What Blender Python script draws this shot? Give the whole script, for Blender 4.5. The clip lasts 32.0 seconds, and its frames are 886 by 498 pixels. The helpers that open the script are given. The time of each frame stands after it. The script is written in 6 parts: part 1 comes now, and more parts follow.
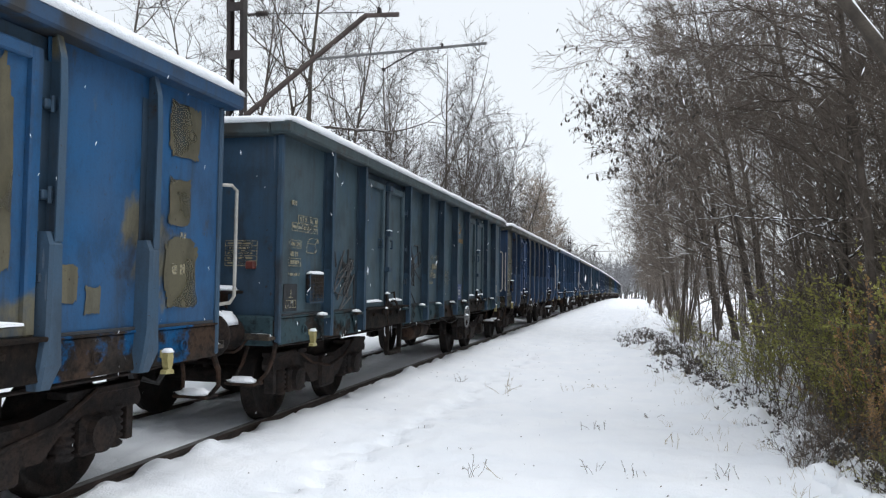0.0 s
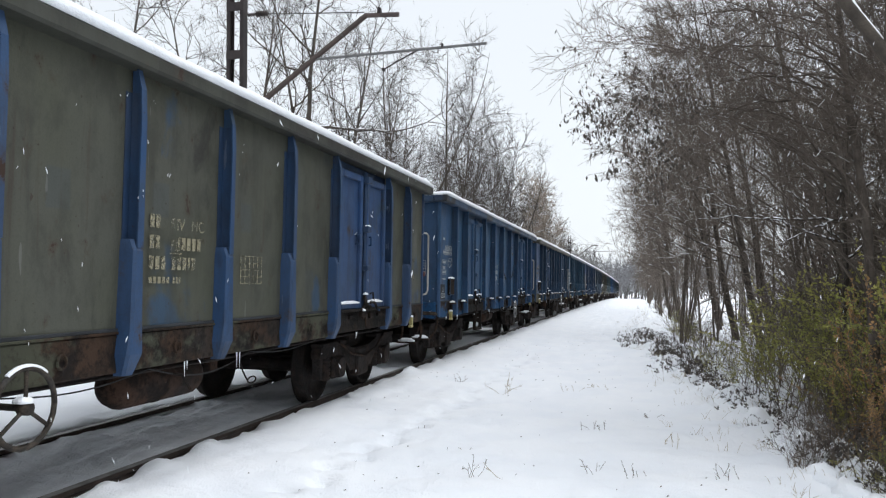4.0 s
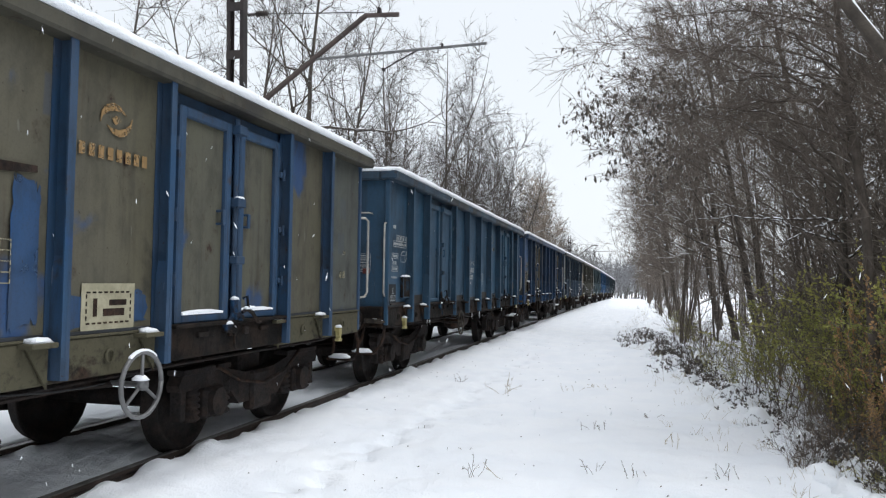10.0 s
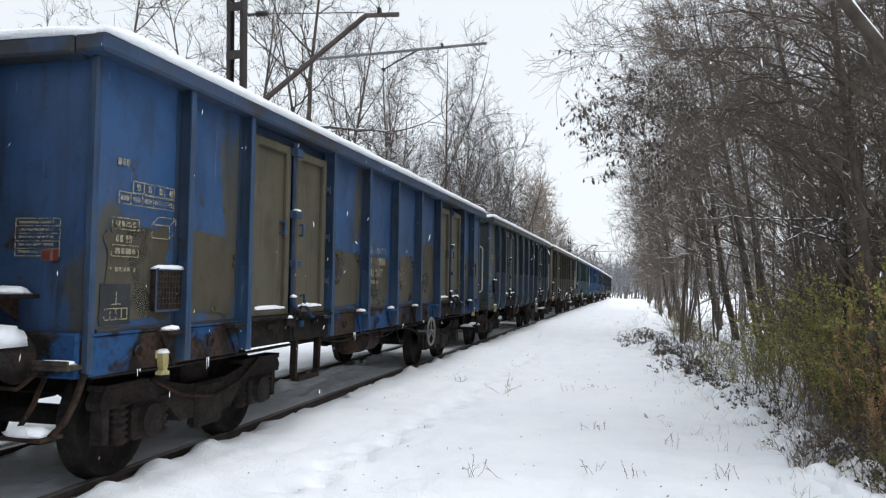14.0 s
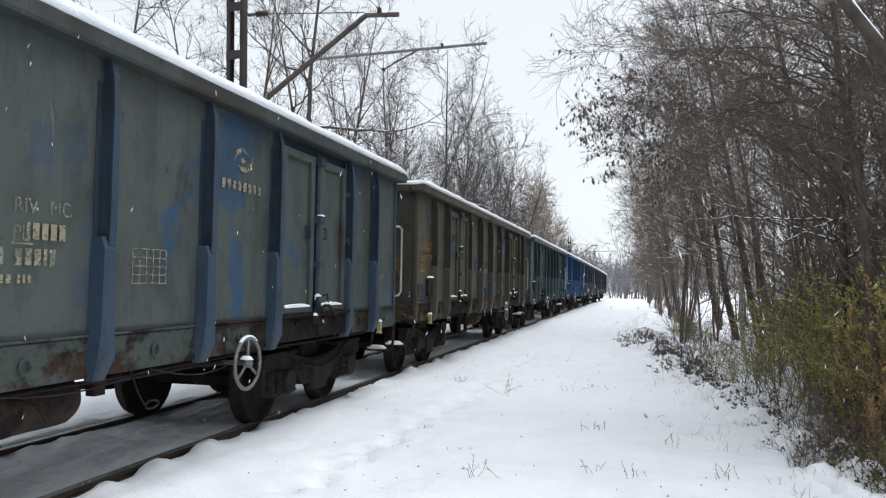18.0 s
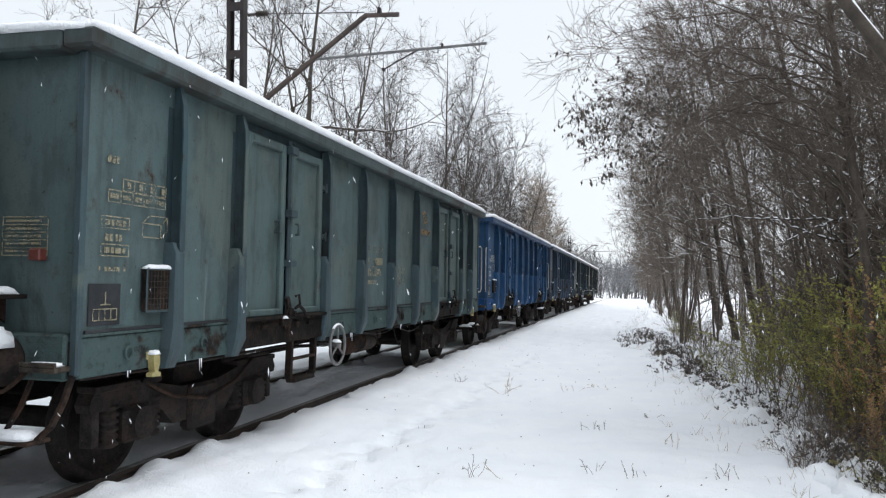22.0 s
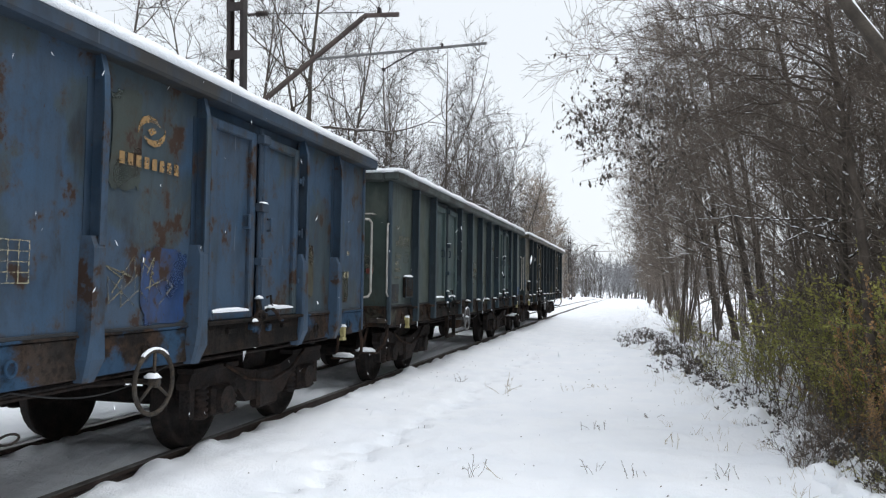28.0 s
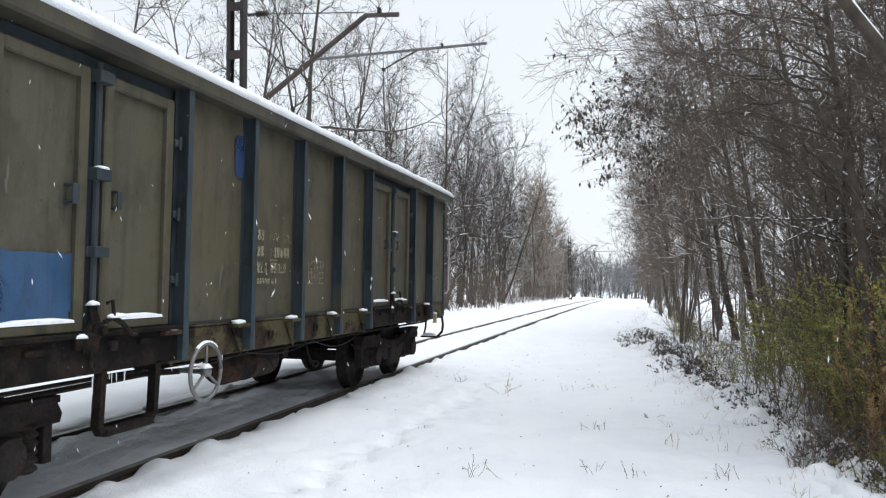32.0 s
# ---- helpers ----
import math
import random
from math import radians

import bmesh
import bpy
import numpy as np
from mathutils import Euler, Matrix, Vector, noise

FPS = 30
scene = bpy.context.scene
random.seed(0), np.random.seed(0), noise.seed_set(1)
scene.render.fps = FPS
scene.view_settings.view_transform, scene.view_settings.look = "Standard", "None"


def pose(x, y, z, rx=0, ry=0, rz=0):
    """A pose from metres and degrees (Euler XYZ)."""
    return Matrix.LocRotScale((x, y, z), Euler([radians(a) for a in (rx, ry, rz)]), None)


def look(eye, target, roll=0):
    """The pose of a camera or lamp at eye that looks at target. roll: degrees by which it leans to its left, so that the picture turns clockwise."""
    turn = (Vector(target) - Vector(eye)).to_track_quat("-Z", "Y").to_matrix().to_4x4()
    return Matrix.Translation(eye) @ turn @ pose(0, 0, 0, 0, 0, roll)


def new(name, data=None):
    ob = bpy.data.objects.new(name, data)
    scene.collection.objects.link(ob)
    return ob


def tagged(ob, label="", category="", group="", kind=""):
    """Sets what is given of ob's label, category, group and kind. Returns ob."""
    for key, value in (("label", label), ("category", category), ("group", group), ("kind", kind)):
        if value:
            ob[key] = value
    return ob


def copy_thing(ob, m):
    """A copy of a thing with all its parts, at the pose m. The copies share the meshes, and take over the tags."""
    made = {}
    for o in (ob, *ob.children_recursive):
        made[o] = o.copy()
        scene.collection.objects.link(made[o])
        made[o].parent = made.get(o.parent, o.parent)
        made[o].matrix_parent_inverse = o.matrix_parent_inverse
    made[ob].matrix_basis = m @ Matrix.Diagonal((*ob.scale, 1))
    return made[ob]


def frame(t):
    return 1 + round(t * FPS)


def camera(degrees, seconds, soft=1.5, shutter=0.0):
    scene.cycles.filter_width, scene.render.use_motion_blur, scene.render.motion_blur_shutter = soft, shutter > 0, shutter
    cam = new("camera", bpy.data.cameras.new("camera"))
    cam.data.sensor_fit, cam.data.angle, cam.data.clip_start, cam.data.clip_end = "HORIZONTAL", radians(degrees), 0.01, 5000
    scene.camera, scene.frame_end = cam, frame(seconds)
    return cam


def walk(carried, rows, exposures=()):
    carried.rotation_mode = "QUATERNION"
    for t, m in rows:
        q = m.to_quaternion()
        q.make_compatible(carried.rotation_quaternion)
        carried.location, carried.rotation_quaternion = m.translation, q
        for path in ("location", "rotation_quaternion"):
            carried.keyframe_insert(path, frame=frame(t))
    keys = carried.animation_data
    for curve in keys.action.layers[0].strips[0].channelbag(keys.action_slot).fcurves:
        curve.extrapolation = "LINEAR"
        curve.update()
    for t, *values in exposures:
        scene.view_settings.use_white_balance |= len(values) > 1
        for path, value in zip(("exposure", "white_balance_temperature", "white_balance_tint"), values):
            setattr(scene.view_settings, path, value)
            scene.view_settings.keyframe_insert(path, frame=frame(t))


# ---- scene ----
# A freight train of open wagons rolls past on a snowy single track beside a wood.
# Track along +y, its centre at x = 0, rail top at z = 0; the line falls gently away.
EYE = Vector((4.8555, 0.0, 1.598))
YAW, PITCH = 0.2459, 0.0416
AIM = Vector((-math.sin(YAW) * math.cos(PITCH), math.cos(YAW) * math.cos(PITCH), math.sin(PITCH)))
cam = camera(60.0, 32.0, soft=1.25)
walk(cam, [(0.0, look(EYE, EYE + AIM, 0.86)), (32.0, look(EYE, EYE + AIM, 0.86))], exposures=[(0.0, 0.10), (32.0, 0.10)])

# ---- overcast daylight ----
SUN_ELEV, SUN_ROT = radians(64), radians(70)
world = bpy.data.worlds.new("overcast_sky")
scene.world = world
world.use_nodes = True
wn = world.node_tree
wn.nodes.clear()
w_out = wn.nodes.new("ShaderNodeOutputWorld")
w_sky = wn.nodes.new("ShaderNodeTexSky")
w_sky.sky_type, w_sky.sun_disc = "NISHITA", False
w_sky.sun_elevation, w_sky.sun_rotation = SUN_ELEV, SUN_ROT
w_hsv = wn.nodes.new("ShaderNodeHueSaturation")
w_hsv.inputs["Saturation"].default_value = 0.35
w_b1, w_b2, w_add = wn.nodes.new("ShaderNodeBackground"), wn.nodes.new("ShaderNodeBackground"), wn.nodes.new("ShaderNodeAddShader")
w_b1.inputs["Strength"].default_value = 0.03
w_b2.inputs["Color"].default_value = (0.885, 0.94, 1.0, 1)
w_b2.inputs["Strength"].default_value = 0.80
wn.links.new(w_sky.outputs[0], w_hsv.inputs["Color"])
wn.links.new(w_hsv.outputs[0], w_b1.inputs["Color"])
wn.links.new(w_b1.outputs[0], w_add.inputs[0])
wn.links.new(w_b2.outputs[0], w_add.inputs[1])
wn.links.new(w_add.outputs[0], w_out.inputs[0])
sun = new("sun", bpy.data.lights.new("sun", "SUN"))
sun.data.energy, sun.data.angle, sun.data.color = 2.15, radians(60), (0.945, 0.97, 1.0)
sun.matrix_world = look((0, 0, 0), (-math.sin(SUN_ROT) * math.cos(SUN_ELEV), -math.cos(SUN_ROT) * math.cos(SUN_ELEV), -math.sin(SUN_ELEV)))


# ---- materials ----
class Nodes:
    """A small builder of node materials on object coordinates."""

    def __init__(self, name, rough=0.6, metal=0.0, spec=0.4):
        self.mat = bpy.data.materials.new(name)
        self.mat.use_nodes = True
        self.t = self.mat.node_tree
        self.p = self.t.nodes["Principled BSDF"]
        self.p.inputs["Roughness"].default_value = rough
        self.p.inputs["Metallic"].default_value = metal
        self.p.inputs["Specular IOR Level"].default_value = spec
        self.co = self.t.nodes.new("ShaderNodeTexCoord").outputs["Object"]

    def link(self, a, b):
        self.t.links.new(a, b)

    def stretch(self, sx, sy, sz, shift=0.0):
        m = self.t.nodes.new("ShaderNodeMapping")
        m.inputs["Scale"].default_value = (sx, sy, sz)
        m.inputs["Location"].default_value = (shift, shift * 1.7, shift * 0.6)
        self.link(self.co, m.inputs["Vector"])
        return m.outputs[0]

    def noise(self, scale, detail=4.0, rough=0.55, seed=0.0, co=None, distort=0.0):
        n = self.t.nodes.new("ShaderNodeTexNoise")
        n.noise_dimensions = "4D"
        n.inputs["Scale"].default_value, n.inputs["Detail"].default_value = scale, detail
        n.inputs["Roughness"].default_value, n.inputs["W"].default_value = rough, seed
        n.inputs["Distortion"].default_value = distort
        self.link(co or self.co, n.inputs["Vector"])
        return n.outputs[0]

    def ramp(self, fac, lo, hi, a=0.0, b=1.0):
        m = self.t.nodes.new("ShaderNodeMapRange")
        m.interpolation_type = "SMOOTHSTEP"
        for i, v in zip((1, 2, 3, 4), (lo, hi, a, b)):
            m.inputs[i].default_value = v
        self.link(fac, m.inputs[0])
        return m.outputs[0]

    def mix(self, fac, a, b, blend="MIX"):
        m = self.t.nodes.new("ShaderNodeMix")
        m.data_type, m.blend_type = "RGBA", blend
        for sock, v in ((m.inputs[0], fac), (m.inputs[6], a), (m.inputs[7], b)):
            if isinstance(v, (int, float)):
                sock.default_value = v
            elif isinstance(v, tuple):
                sock.default_value = (*v, 1)
            else:
                self.link(v, sock)
        return m.outputs[2]

    def times(self, a, b, op="MULTIPLY"):
        m = self.t.nodes.new("ShaderNodeMath")
        m.operation = op
        for sock, v in zip(m.inputs, (a, b)):
            if isinstance(v, (int, float)):
                sock.default_value = v
            else:
                self.link(v, sock)
        return m.outputs[0]

    def random(self):
        return self.t.nodes.new("ShaderNodeObjectInfo").outputs["Random"]

    def done(self, colour, bump=None, strength=0.2, dist=0.01, rough=None):
        if isinstance(colour, tuple):
            self.p.inputs["Base Color"].default_value = (*colour, 1)
        else:
            self.link(colour, self.p.inputs["Base Color"])
        if rough is not None:
            self.link(rough, self.p.inputs["Roughness"])
        if bump is not None:
            b = self.t.nodes.new("ShaderNodeBump")
            b.inputs["Strength"].default_value, b.inputs["Distance"].default_value = strength, dist
            self.link(bump, b.inputs["Height"])
            self.link(b.outputs[0], self.p.inputs["Normal"])
        return self.mat


def mottled(name, a, b, scale=3.0, rough=0.6, metal=0.0, bump=0.2, dist=0.01, fine=40.0, spec=0.4):
    n = Nodes(name, rough, metal, spec)
    big, small = n.noise(scale, 5), n.noise(fine, 3, seed=3.0)
    col = n.mix(n.ramp(big, 0.35, 0.65), a, b)
    col = n.mix(n.times(n.ramp(small, 0.4, 0.75), 0.35), col, tuple(v * 0.6 for v in a))
    return n.done(col, small, bump, dist)


def wagon_paint(name, base, patch, amount, seed, rust=0.5, fade=None, ragged=False):
    """Weathered wagon paint: a base coat, blotches of another coat, chips of rust, dirt that ran down."""
    def dulled(c):
        grey = 0.3 * c[0] + 0.5 * c[1] + 0.2 * c[2]
        return tuple(0.68 * (v * 0.88 + grey * 0.12) for v in c)
    base, patch = dulled(base), dulled(patch)
    n = Nodes(name, 0.6, 0.0, 0.25)
    fade = fade or tuple(v * 0.72 + 0.02 for v in base)
    tone = n.noise(1.3, 5, 0.6, seed=seed)
    col = n.mix(n.ramp(tone, 0.3, 0.7), base, fade)
    blot = n.noise(0.95, 6.0, 0.55, seed=seed + 11, co=n.stretch(1.0, 1.0, 0.8), distort=0.35)
    lo = 0.62 - 0.27 * amount
    col = n.mix(n.times(n.ramp(blot, lo, lo + 0.05), 0.9), col, patch)
    # square touch-ups with soft edges, few and small
    cell = n.t.nodes.new("ShaderNodeTexVoronoi")
    cell.distance, cell.feature = "CHEBYCHEV", "F1"
    cell.inputs["Scale"].default_value = 1.7
    n.link(n.stretch(1.0, 1.0, 0.8, seed * 0.37), cell.inputs["Vector"])
    pick = n.t.nodes.new("ShaderNodeSeparateColor")
    n.link(cell.outputs["Color"], pick.inputs[0])
    touch = n.times(n.ramp(cell.outputs["Distance"], 0.16, 0.19, 1.0, 0.0), n.ramp(pick.outputs[0], 0.74, 0.76))
    col = n.mix(n.times(touch, min(0.8, amount * 1.3)), col, tuple(v * 0.85 for v in patch))
    # dirt at three scales
    smear = n.noise(4.5, 6, 0.65, seed=seed + 2, co=n.stretch(1.0, 1.0, 0.55))
    col = n.mix(n.times(n.ramp(smear, 0.46, 0.66), 0.62), col, tuple(v * 0.42 + 0.010 for v in base))
    streak = n.noise(9.0, 4, 0.6, seed=seed + 5, co=n.stretch(1.0, 1.0, 0.06))
    col = n.mix(n.times(n.ramp(streak, 0.48, 0.78), 0.5), col, (0.030, 0.029, 0.026))
    pale = n.noise(13.0, 3, 0.6, seed=seed + 31, co=n.stretch(1.0, 1.0, 0.12))
    col = n.mix(n.times(n.ramp(pale, 0.62, 0.82), 0.30), col, tuple(v * 0.8 + 0.07 for v in base))
    chip = n.noise(4.6, 7, 0.68, seed=seed + 23, co=n.stretch(1.0, 1.0, 0.8))
    edge = 0.72 - 0.10 * rust
    halo = n.ramp(chip, edge - 0.08, edge + 0.02)
    col = n.mix(n.times(halo, 0.6), col, (0.048, 0.034, 0.024))
    col = n.mix(n.ramp(chip, edge, edge + 0.02), col, (0.034, 0.0195, 0.0135))
    nick = n.noise(17.0, 3, 0.6, seed=seed + 41, co=n.stretch(1.0, 1.0, 0.5))
    col = n.mix(n.times(n.ramp(nick, 0.70, 0.73), 0.7), col, (0.04, 0.025, 0.018))
    soot = n.noise(2.1, 7, 0.70, seed=seed + 53, co=n.stretch(1.0, 1.0, 0.35), distort=0.4)
    col = n.mix(n.times(n.ramp(soot, 0.56, 0.70), 0.72), col, (0.020, 0.019, 0.018))
    run = n.noise(15.0, 4, 0.62, seed=seed + 61, co=n.stretch(1.0, 1.0, 0.045))
    col = n.mix(n.times(n.times(n.ramp(run, 0.58, 0.72), n.ramp(tone, 0.35, 0.6)), 0.30 + 0.25 * min(rust, 1.0)), col, (0.046, 0.030, 0.021))
    cut = n.noise(10.0, 2, 0.5, seed=seed + 67, co=n.stretch(1.0, 0.9, 0.10), distort=1.6)
    col = n.mix(n.times(n.ramp(cut, 0.715, 0.735), 0.55), col, tuple(v * 0.7 + 0.09 for v in base))
    spot = n.noise(30.0, 2, 0.5, seed=seed + 73)
    col = n.mix(n.times(n.ramp(spot, 0.70, 0.74), 0.75), col, (0.035, 0.024, 0.018))
    fine = n.noise(70.0, 3, seed=seed)
    col = n.mix(n.times(n.ramp(fine, 0.45, 0.8), 0.3), col, (0.03, 0.03, 0.028))
    if ragged:
        thin = n.noise(2.2, 3, 0.5, seed=seed + 71)
        n.link(n.ramp(thin, 0.30, 0.50, 0.40, 0.97), n.p.inputs["Alpha"])
    return n.done(col, n.times(n.times(fine, 0.4), n.times(chip, smear, "ADD"), "ADD"), 0.3, 0.008, n.ramp(tone, 0.2, 0.8, 0.42, 0.72))


M = {}
n = Nodes("snow", 0.75, 0.0, 0.25)
_s1, _s2 = n.noise(1.2, 5), n.noise(60.0, 3, seed=2.0)
M["snow"] = n.done(n.mix(n.ramp(_s1, 0.3, 0.7), (0.83, 0.855, 0.895), (0.885, 0.90, 0.925)), n.times(n.times(_s2, 0.4), n.noise(7.0, 6, 0.6), "ADD"), 0.6, 0.06)
M["snow"].node_tree.nodes["Principled BSDF"].inputs["Subsurface Weight"].default_value = 0.0


def crusted(name, dark, brown, grey, scale=5.0, rough=0.85, dust=0.0, paint=None, cover=0.5, seed=0.0):
    """Steel under old grease: black crust, rusty clumps, greyish brake dust, and a little blown snow."""
    n = Nodes(name, rough, 0.0, 0.1)
    clump, grain, film = n.noise(scale, 6, 0.68, seed=seed), n.noise(scale * 7, 4, 0.65, seed=4.0 + seed), n.noise(scale * 0.5, 5, 0.6, seed=8.0 + seed)
    col = n.mix(n.ramp(clump, 0.42, 0.60), dark, brown)
    col = n.mix(n.times(n.ramp(film, 0.48, 0.68), 0.6), col, grey)
    col = n.mix(n.times(n.ramp(grain, 0.45, 0.70), 0.65), col, tuple(v * 0.4 for v in dark))
    if paint:
        left = n.noise(1.5, 7, 0.66, seed=seed + 2.0, co=n.stretch(1.0, 1.0, 1.3))
        lo = 0.62 - 0.24 * cover
        col = n.mix(n.times(n.ramp(left, lo, lo + 0.08), 0.85), col, tuple(v * 0.62 for v in paint))
        col = n.mix(n.times(n.ramp(grain, 0.5, 0.72), 0.5), col, dark)
    if dust:
        flake = n.noise(26.0, 3, 0.6, seed=12.0)
        col = n.mix(n.times(n.times(n.ramp(flake, 0.66, 0.74), n.ramp(film, 0.45, 0.6)), dust), col, (0.5, 0.52, 0.55))
    return n.done(col, n.times(clump, n.times(grain, 0.6), "ADD"), 0.8, 0.02)


M["steel_dark"] = crusted("grimy_dark_steel", (0.0190, 0.0165, 0.0160), (0.0340, 0.0250, 0.0210), (0.0380, 0.0356, 0.0350), 6.0, 0.85, 0.10)
M["rust"] = crusted("rusty_steel", (0.0157, 0.0127, 0.0115), (0.0483, 0.0290, 0.0206), (0.0362, 0.0314, 0.0290), 3.6, 0.85, 0.15)
M["rail"] = mottled("rusty_rail_steel", (0.035, 0.026, 0.022), (0.06, 0.042, 0.034), 6.0, 0.7, 0.1, 0.3)
M["rail_top"] = mottled("worn_rail_top", (0.16, 0.155, 0.15), (0.26, 0.25, 0.245), 5.0, 0.5, 0.6, 0.1)
M["grease"] = crusted("black_greasy_crust", (0.0078, 0.0071, 0.0066), (0.0228, 0.0161, 0.0124), (0.0207, 0.0191, 0.0181), 4.0, 0.85, 0.12)
M["wheel"] = crusted("wheel_steel", (0.0175, 0.0160, 0.0155), (0.0310, 0.0240, 0.0210), (0.0350, 0.0325, 0.0315), 8.0, 0.75)
M["wheel_old"] = crusted("old_handwheel_steel", (0.0360, 0.0324, 0.0288), (0.0780, 0.0624, 0.0480), (0.0720, 0.0696, 0.0660), 14.0, 0.7)
M["white"] = mottled("old_white_paint", (0.30, 0.285, 0.25), (0.44, 0.425, 0.39), 8.0, 0.6)
M["yellow"] = mottled("faded_yellow_paint", (0.27, 0.225, 0.085), (0.38, 0.335, 0.16), 9.0, 0.6)
M["red"] = mottled("grimy_red_reflector", (0.085, 0.024, 0.02), (0.15, 0.04, 0.03), 9.0, 0.4)


def worn_ink(name, a, b, wear, rough=0.65):
    """Thin lettering paint that has flaked off in places."""
    n = Nodes(name, rough, 0.0, 0.2)
    big, small = n.noise(5.0, 6, 0.7), n.noise(45.0, 4, 0.7, seed=3.0)
    keep = n.ramp(n.times(n.times(big, 0.6), n.times(small, 0.4), "ADD"), wear, wear + 0.12, 0.95, 0.12)
    n.link(keep, n.p.inputs["Alpha"])
    return n.done(n.mix(n.ramp(big, 0.35, 0.65), a, b), small, 0.1, 0.003)


M["ink_white"] = worn_ink("worn_white_lettering", (0.30, 0.32, 0.32), (0.46, 0.48, 0.48), 0.50)
M["ink_cream"] = worn_ink("worn_cream_lettering", (0.24, 0.22, 0.15), (0.34, 0.31, 0.22), 0.44)
M["ink_orange"] = worn_ink("faded_orange_lettering", (0.23, 0.145, 0.065), (0.31, 0.20, 0.095), 0.47)
M["ink_faint"] = worn_ink("washed_out_lettering", (0.15, 0.14, 0.10), (0.20, 0.18, 0.13), 0.42)
# near-black for the painted axle field and for painted shadow lines
M["field_shade"] = mottled("dark_channel_grime", (0.014, 0.016, 0.018), (0.030, 0.034, 0.040), 3.0, 0.85)
M["ink_black"] = mottled("black_paint", (0.02, 0.02, 0.022), (0.035, 0.035, 0.035), 12.0, 0.6)
M["sign_yellow"] = mottled("warning_yellow", (0.40, 0.39, 0.13), (0.50, 0.48, 0.2), 9.0, 0.5)
M["sign_cyan"] = mottled("pale_blue_sign", (0.06, 0.21, 0.30), (0.09, 0.26, 0.34), 9.0, 0.5)
M["sign_green"] = mottled("pale_green_sign", (0.40, 0.52, 0.30), (0.46, 0.58, 0.38), 9.0, 0.5)
M["label_cream"] = mottled("dirty_cream_label", (0.26, 0.24, 0.16), (0.36, 0.33, 0.23), 7.0, 0.6)
M["sign_dull"] = mottled("dull_green_sign", (0.03, 0.075, 0.062), (0.045, 0.095, 0.08), 9.0, 0.6)
M["sign_pale"] = mottled("dirty_pale_sign", (0.22, 0.26, 0.22), (0.30, 0.33, 0.28), 9.0, 0.6)
M["navy"] = mottled("navy_label", (0.012, 0.035, 0.13), (0.02, 0.05, 0.16), 9.0, 0.5)
M["rubber"] = mottled("black_rubber", (0.015, 0.015, 0.016), (0.03, 0.03, 0.03), 9.0, 0.7)
M["mast"] = mottled("dark_mast_steel", (0.018, 0.014, 0.014), (0.035, 0.026, 0.024), 3.0, 0.7)
M["arm"] = mottled("brown_painted_tube", (0.06, 0.045, 0.04), (0.09, 0.065, 0.055), 3.0, 0.6)
M["arm_grey"] = mottled("galvanised_tube", (0.12, 0.12, 0.12), (0.18, 0.18, 0.18), 3.0, 0.5, 0.3)
M["ceramic"] = mottled("brown_ceramic", (0.03, 0.022, 0.02), (0.05, 0.04, 0.035), 9.0, 0.3)
M["wire"] = mottled("old_copper_wire", (0.05, 0.05, 0.048), (0.07, 0.07, 0.068), 9.0, 0.5)
M["bark_brown"] = mottled("brown_bark", (0.075, 0.061, 0.050), (0.125, 0.103, 0.085), 5.0, 0.9, 0.0, 0.6, 0.02, 30.0)
M["bark"] = mottled("grey_brown_bark", (0.046, 0.038, 0.031), (0.085, 0.07, 0.056), 5.0, 0.9, 0.0, 0.6, 0.02, 30.0)
M["twig"] = mottled("brown_twigs", (0.115, 0.093, 0.077), (0.165, 0.135, 0.110), 2.0, 0.9)
M["twig_mid"] = mottled("grey_brown_twigs", (0.058, 0.046, 0.038), (0.088, 0.070, 0.057), 2.0, 0.9)
# pale grey puts the snow haze of the distance into the twig colour
M["twig_far_haze"] = mottled("haze_grey_twigs", (0.20, 0.20, 0.206), (0.26, 0.26, 0.268), 0.6, 0.9)
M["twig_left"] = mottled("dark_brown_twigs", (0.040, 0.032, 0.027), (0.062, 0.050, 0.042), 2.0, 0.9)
# lightened for the farther wood: haze mixed into the brown
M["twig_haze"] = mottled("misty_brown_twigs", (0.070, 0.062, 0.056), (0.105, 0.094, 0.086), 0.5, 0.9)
M["twig_warm"] = mottled("reddish_brown_twigs", (0.25, 0.205, 0.165), (0.32, 0.265, 0.215), 2.0, 0.9)
M["twig_grey"] = mottled("grey_twigs", (0.055, 0.050, 0.045), (0.085, 0.077, 0.07), 2.0, 0.9)
n = Nodes("birch_bark", 0.8)
_s1 = n.noise(7.0, 4, co=n.stretch(1, 1, 2.6))
M["birch"] = n.done(n.mix(n.ramp(_s1, 0.50, 0.62), (0.42, 0.40, 0.37), (0.05, 0.045, 0.04)), _s1, 0.3, 0.01)
M["leaf_dark"] = mottled("withered_dark_leaf", (0.048, 0.044, 0.040), (0.10, 0.085, 0.072), 6.0, 0.8)
M["leaf_green"] = mottled("yellow_green_leaf", (0.25, 0.265, 0.065), (0.40, 0.37, 0.10), 1.3, 0.7)
M["leaf_brown"] = mottled("rusty_brown_leaf", (0.32, 0.19, 0.075), (0.43, 0.25, 0.10), 6.0, 0.8)
M["grass"] = mottled("dry_grass", (0.26, 0.20, 0.11), (0.36, 0.29, 0.17), 6.0, 0.9)


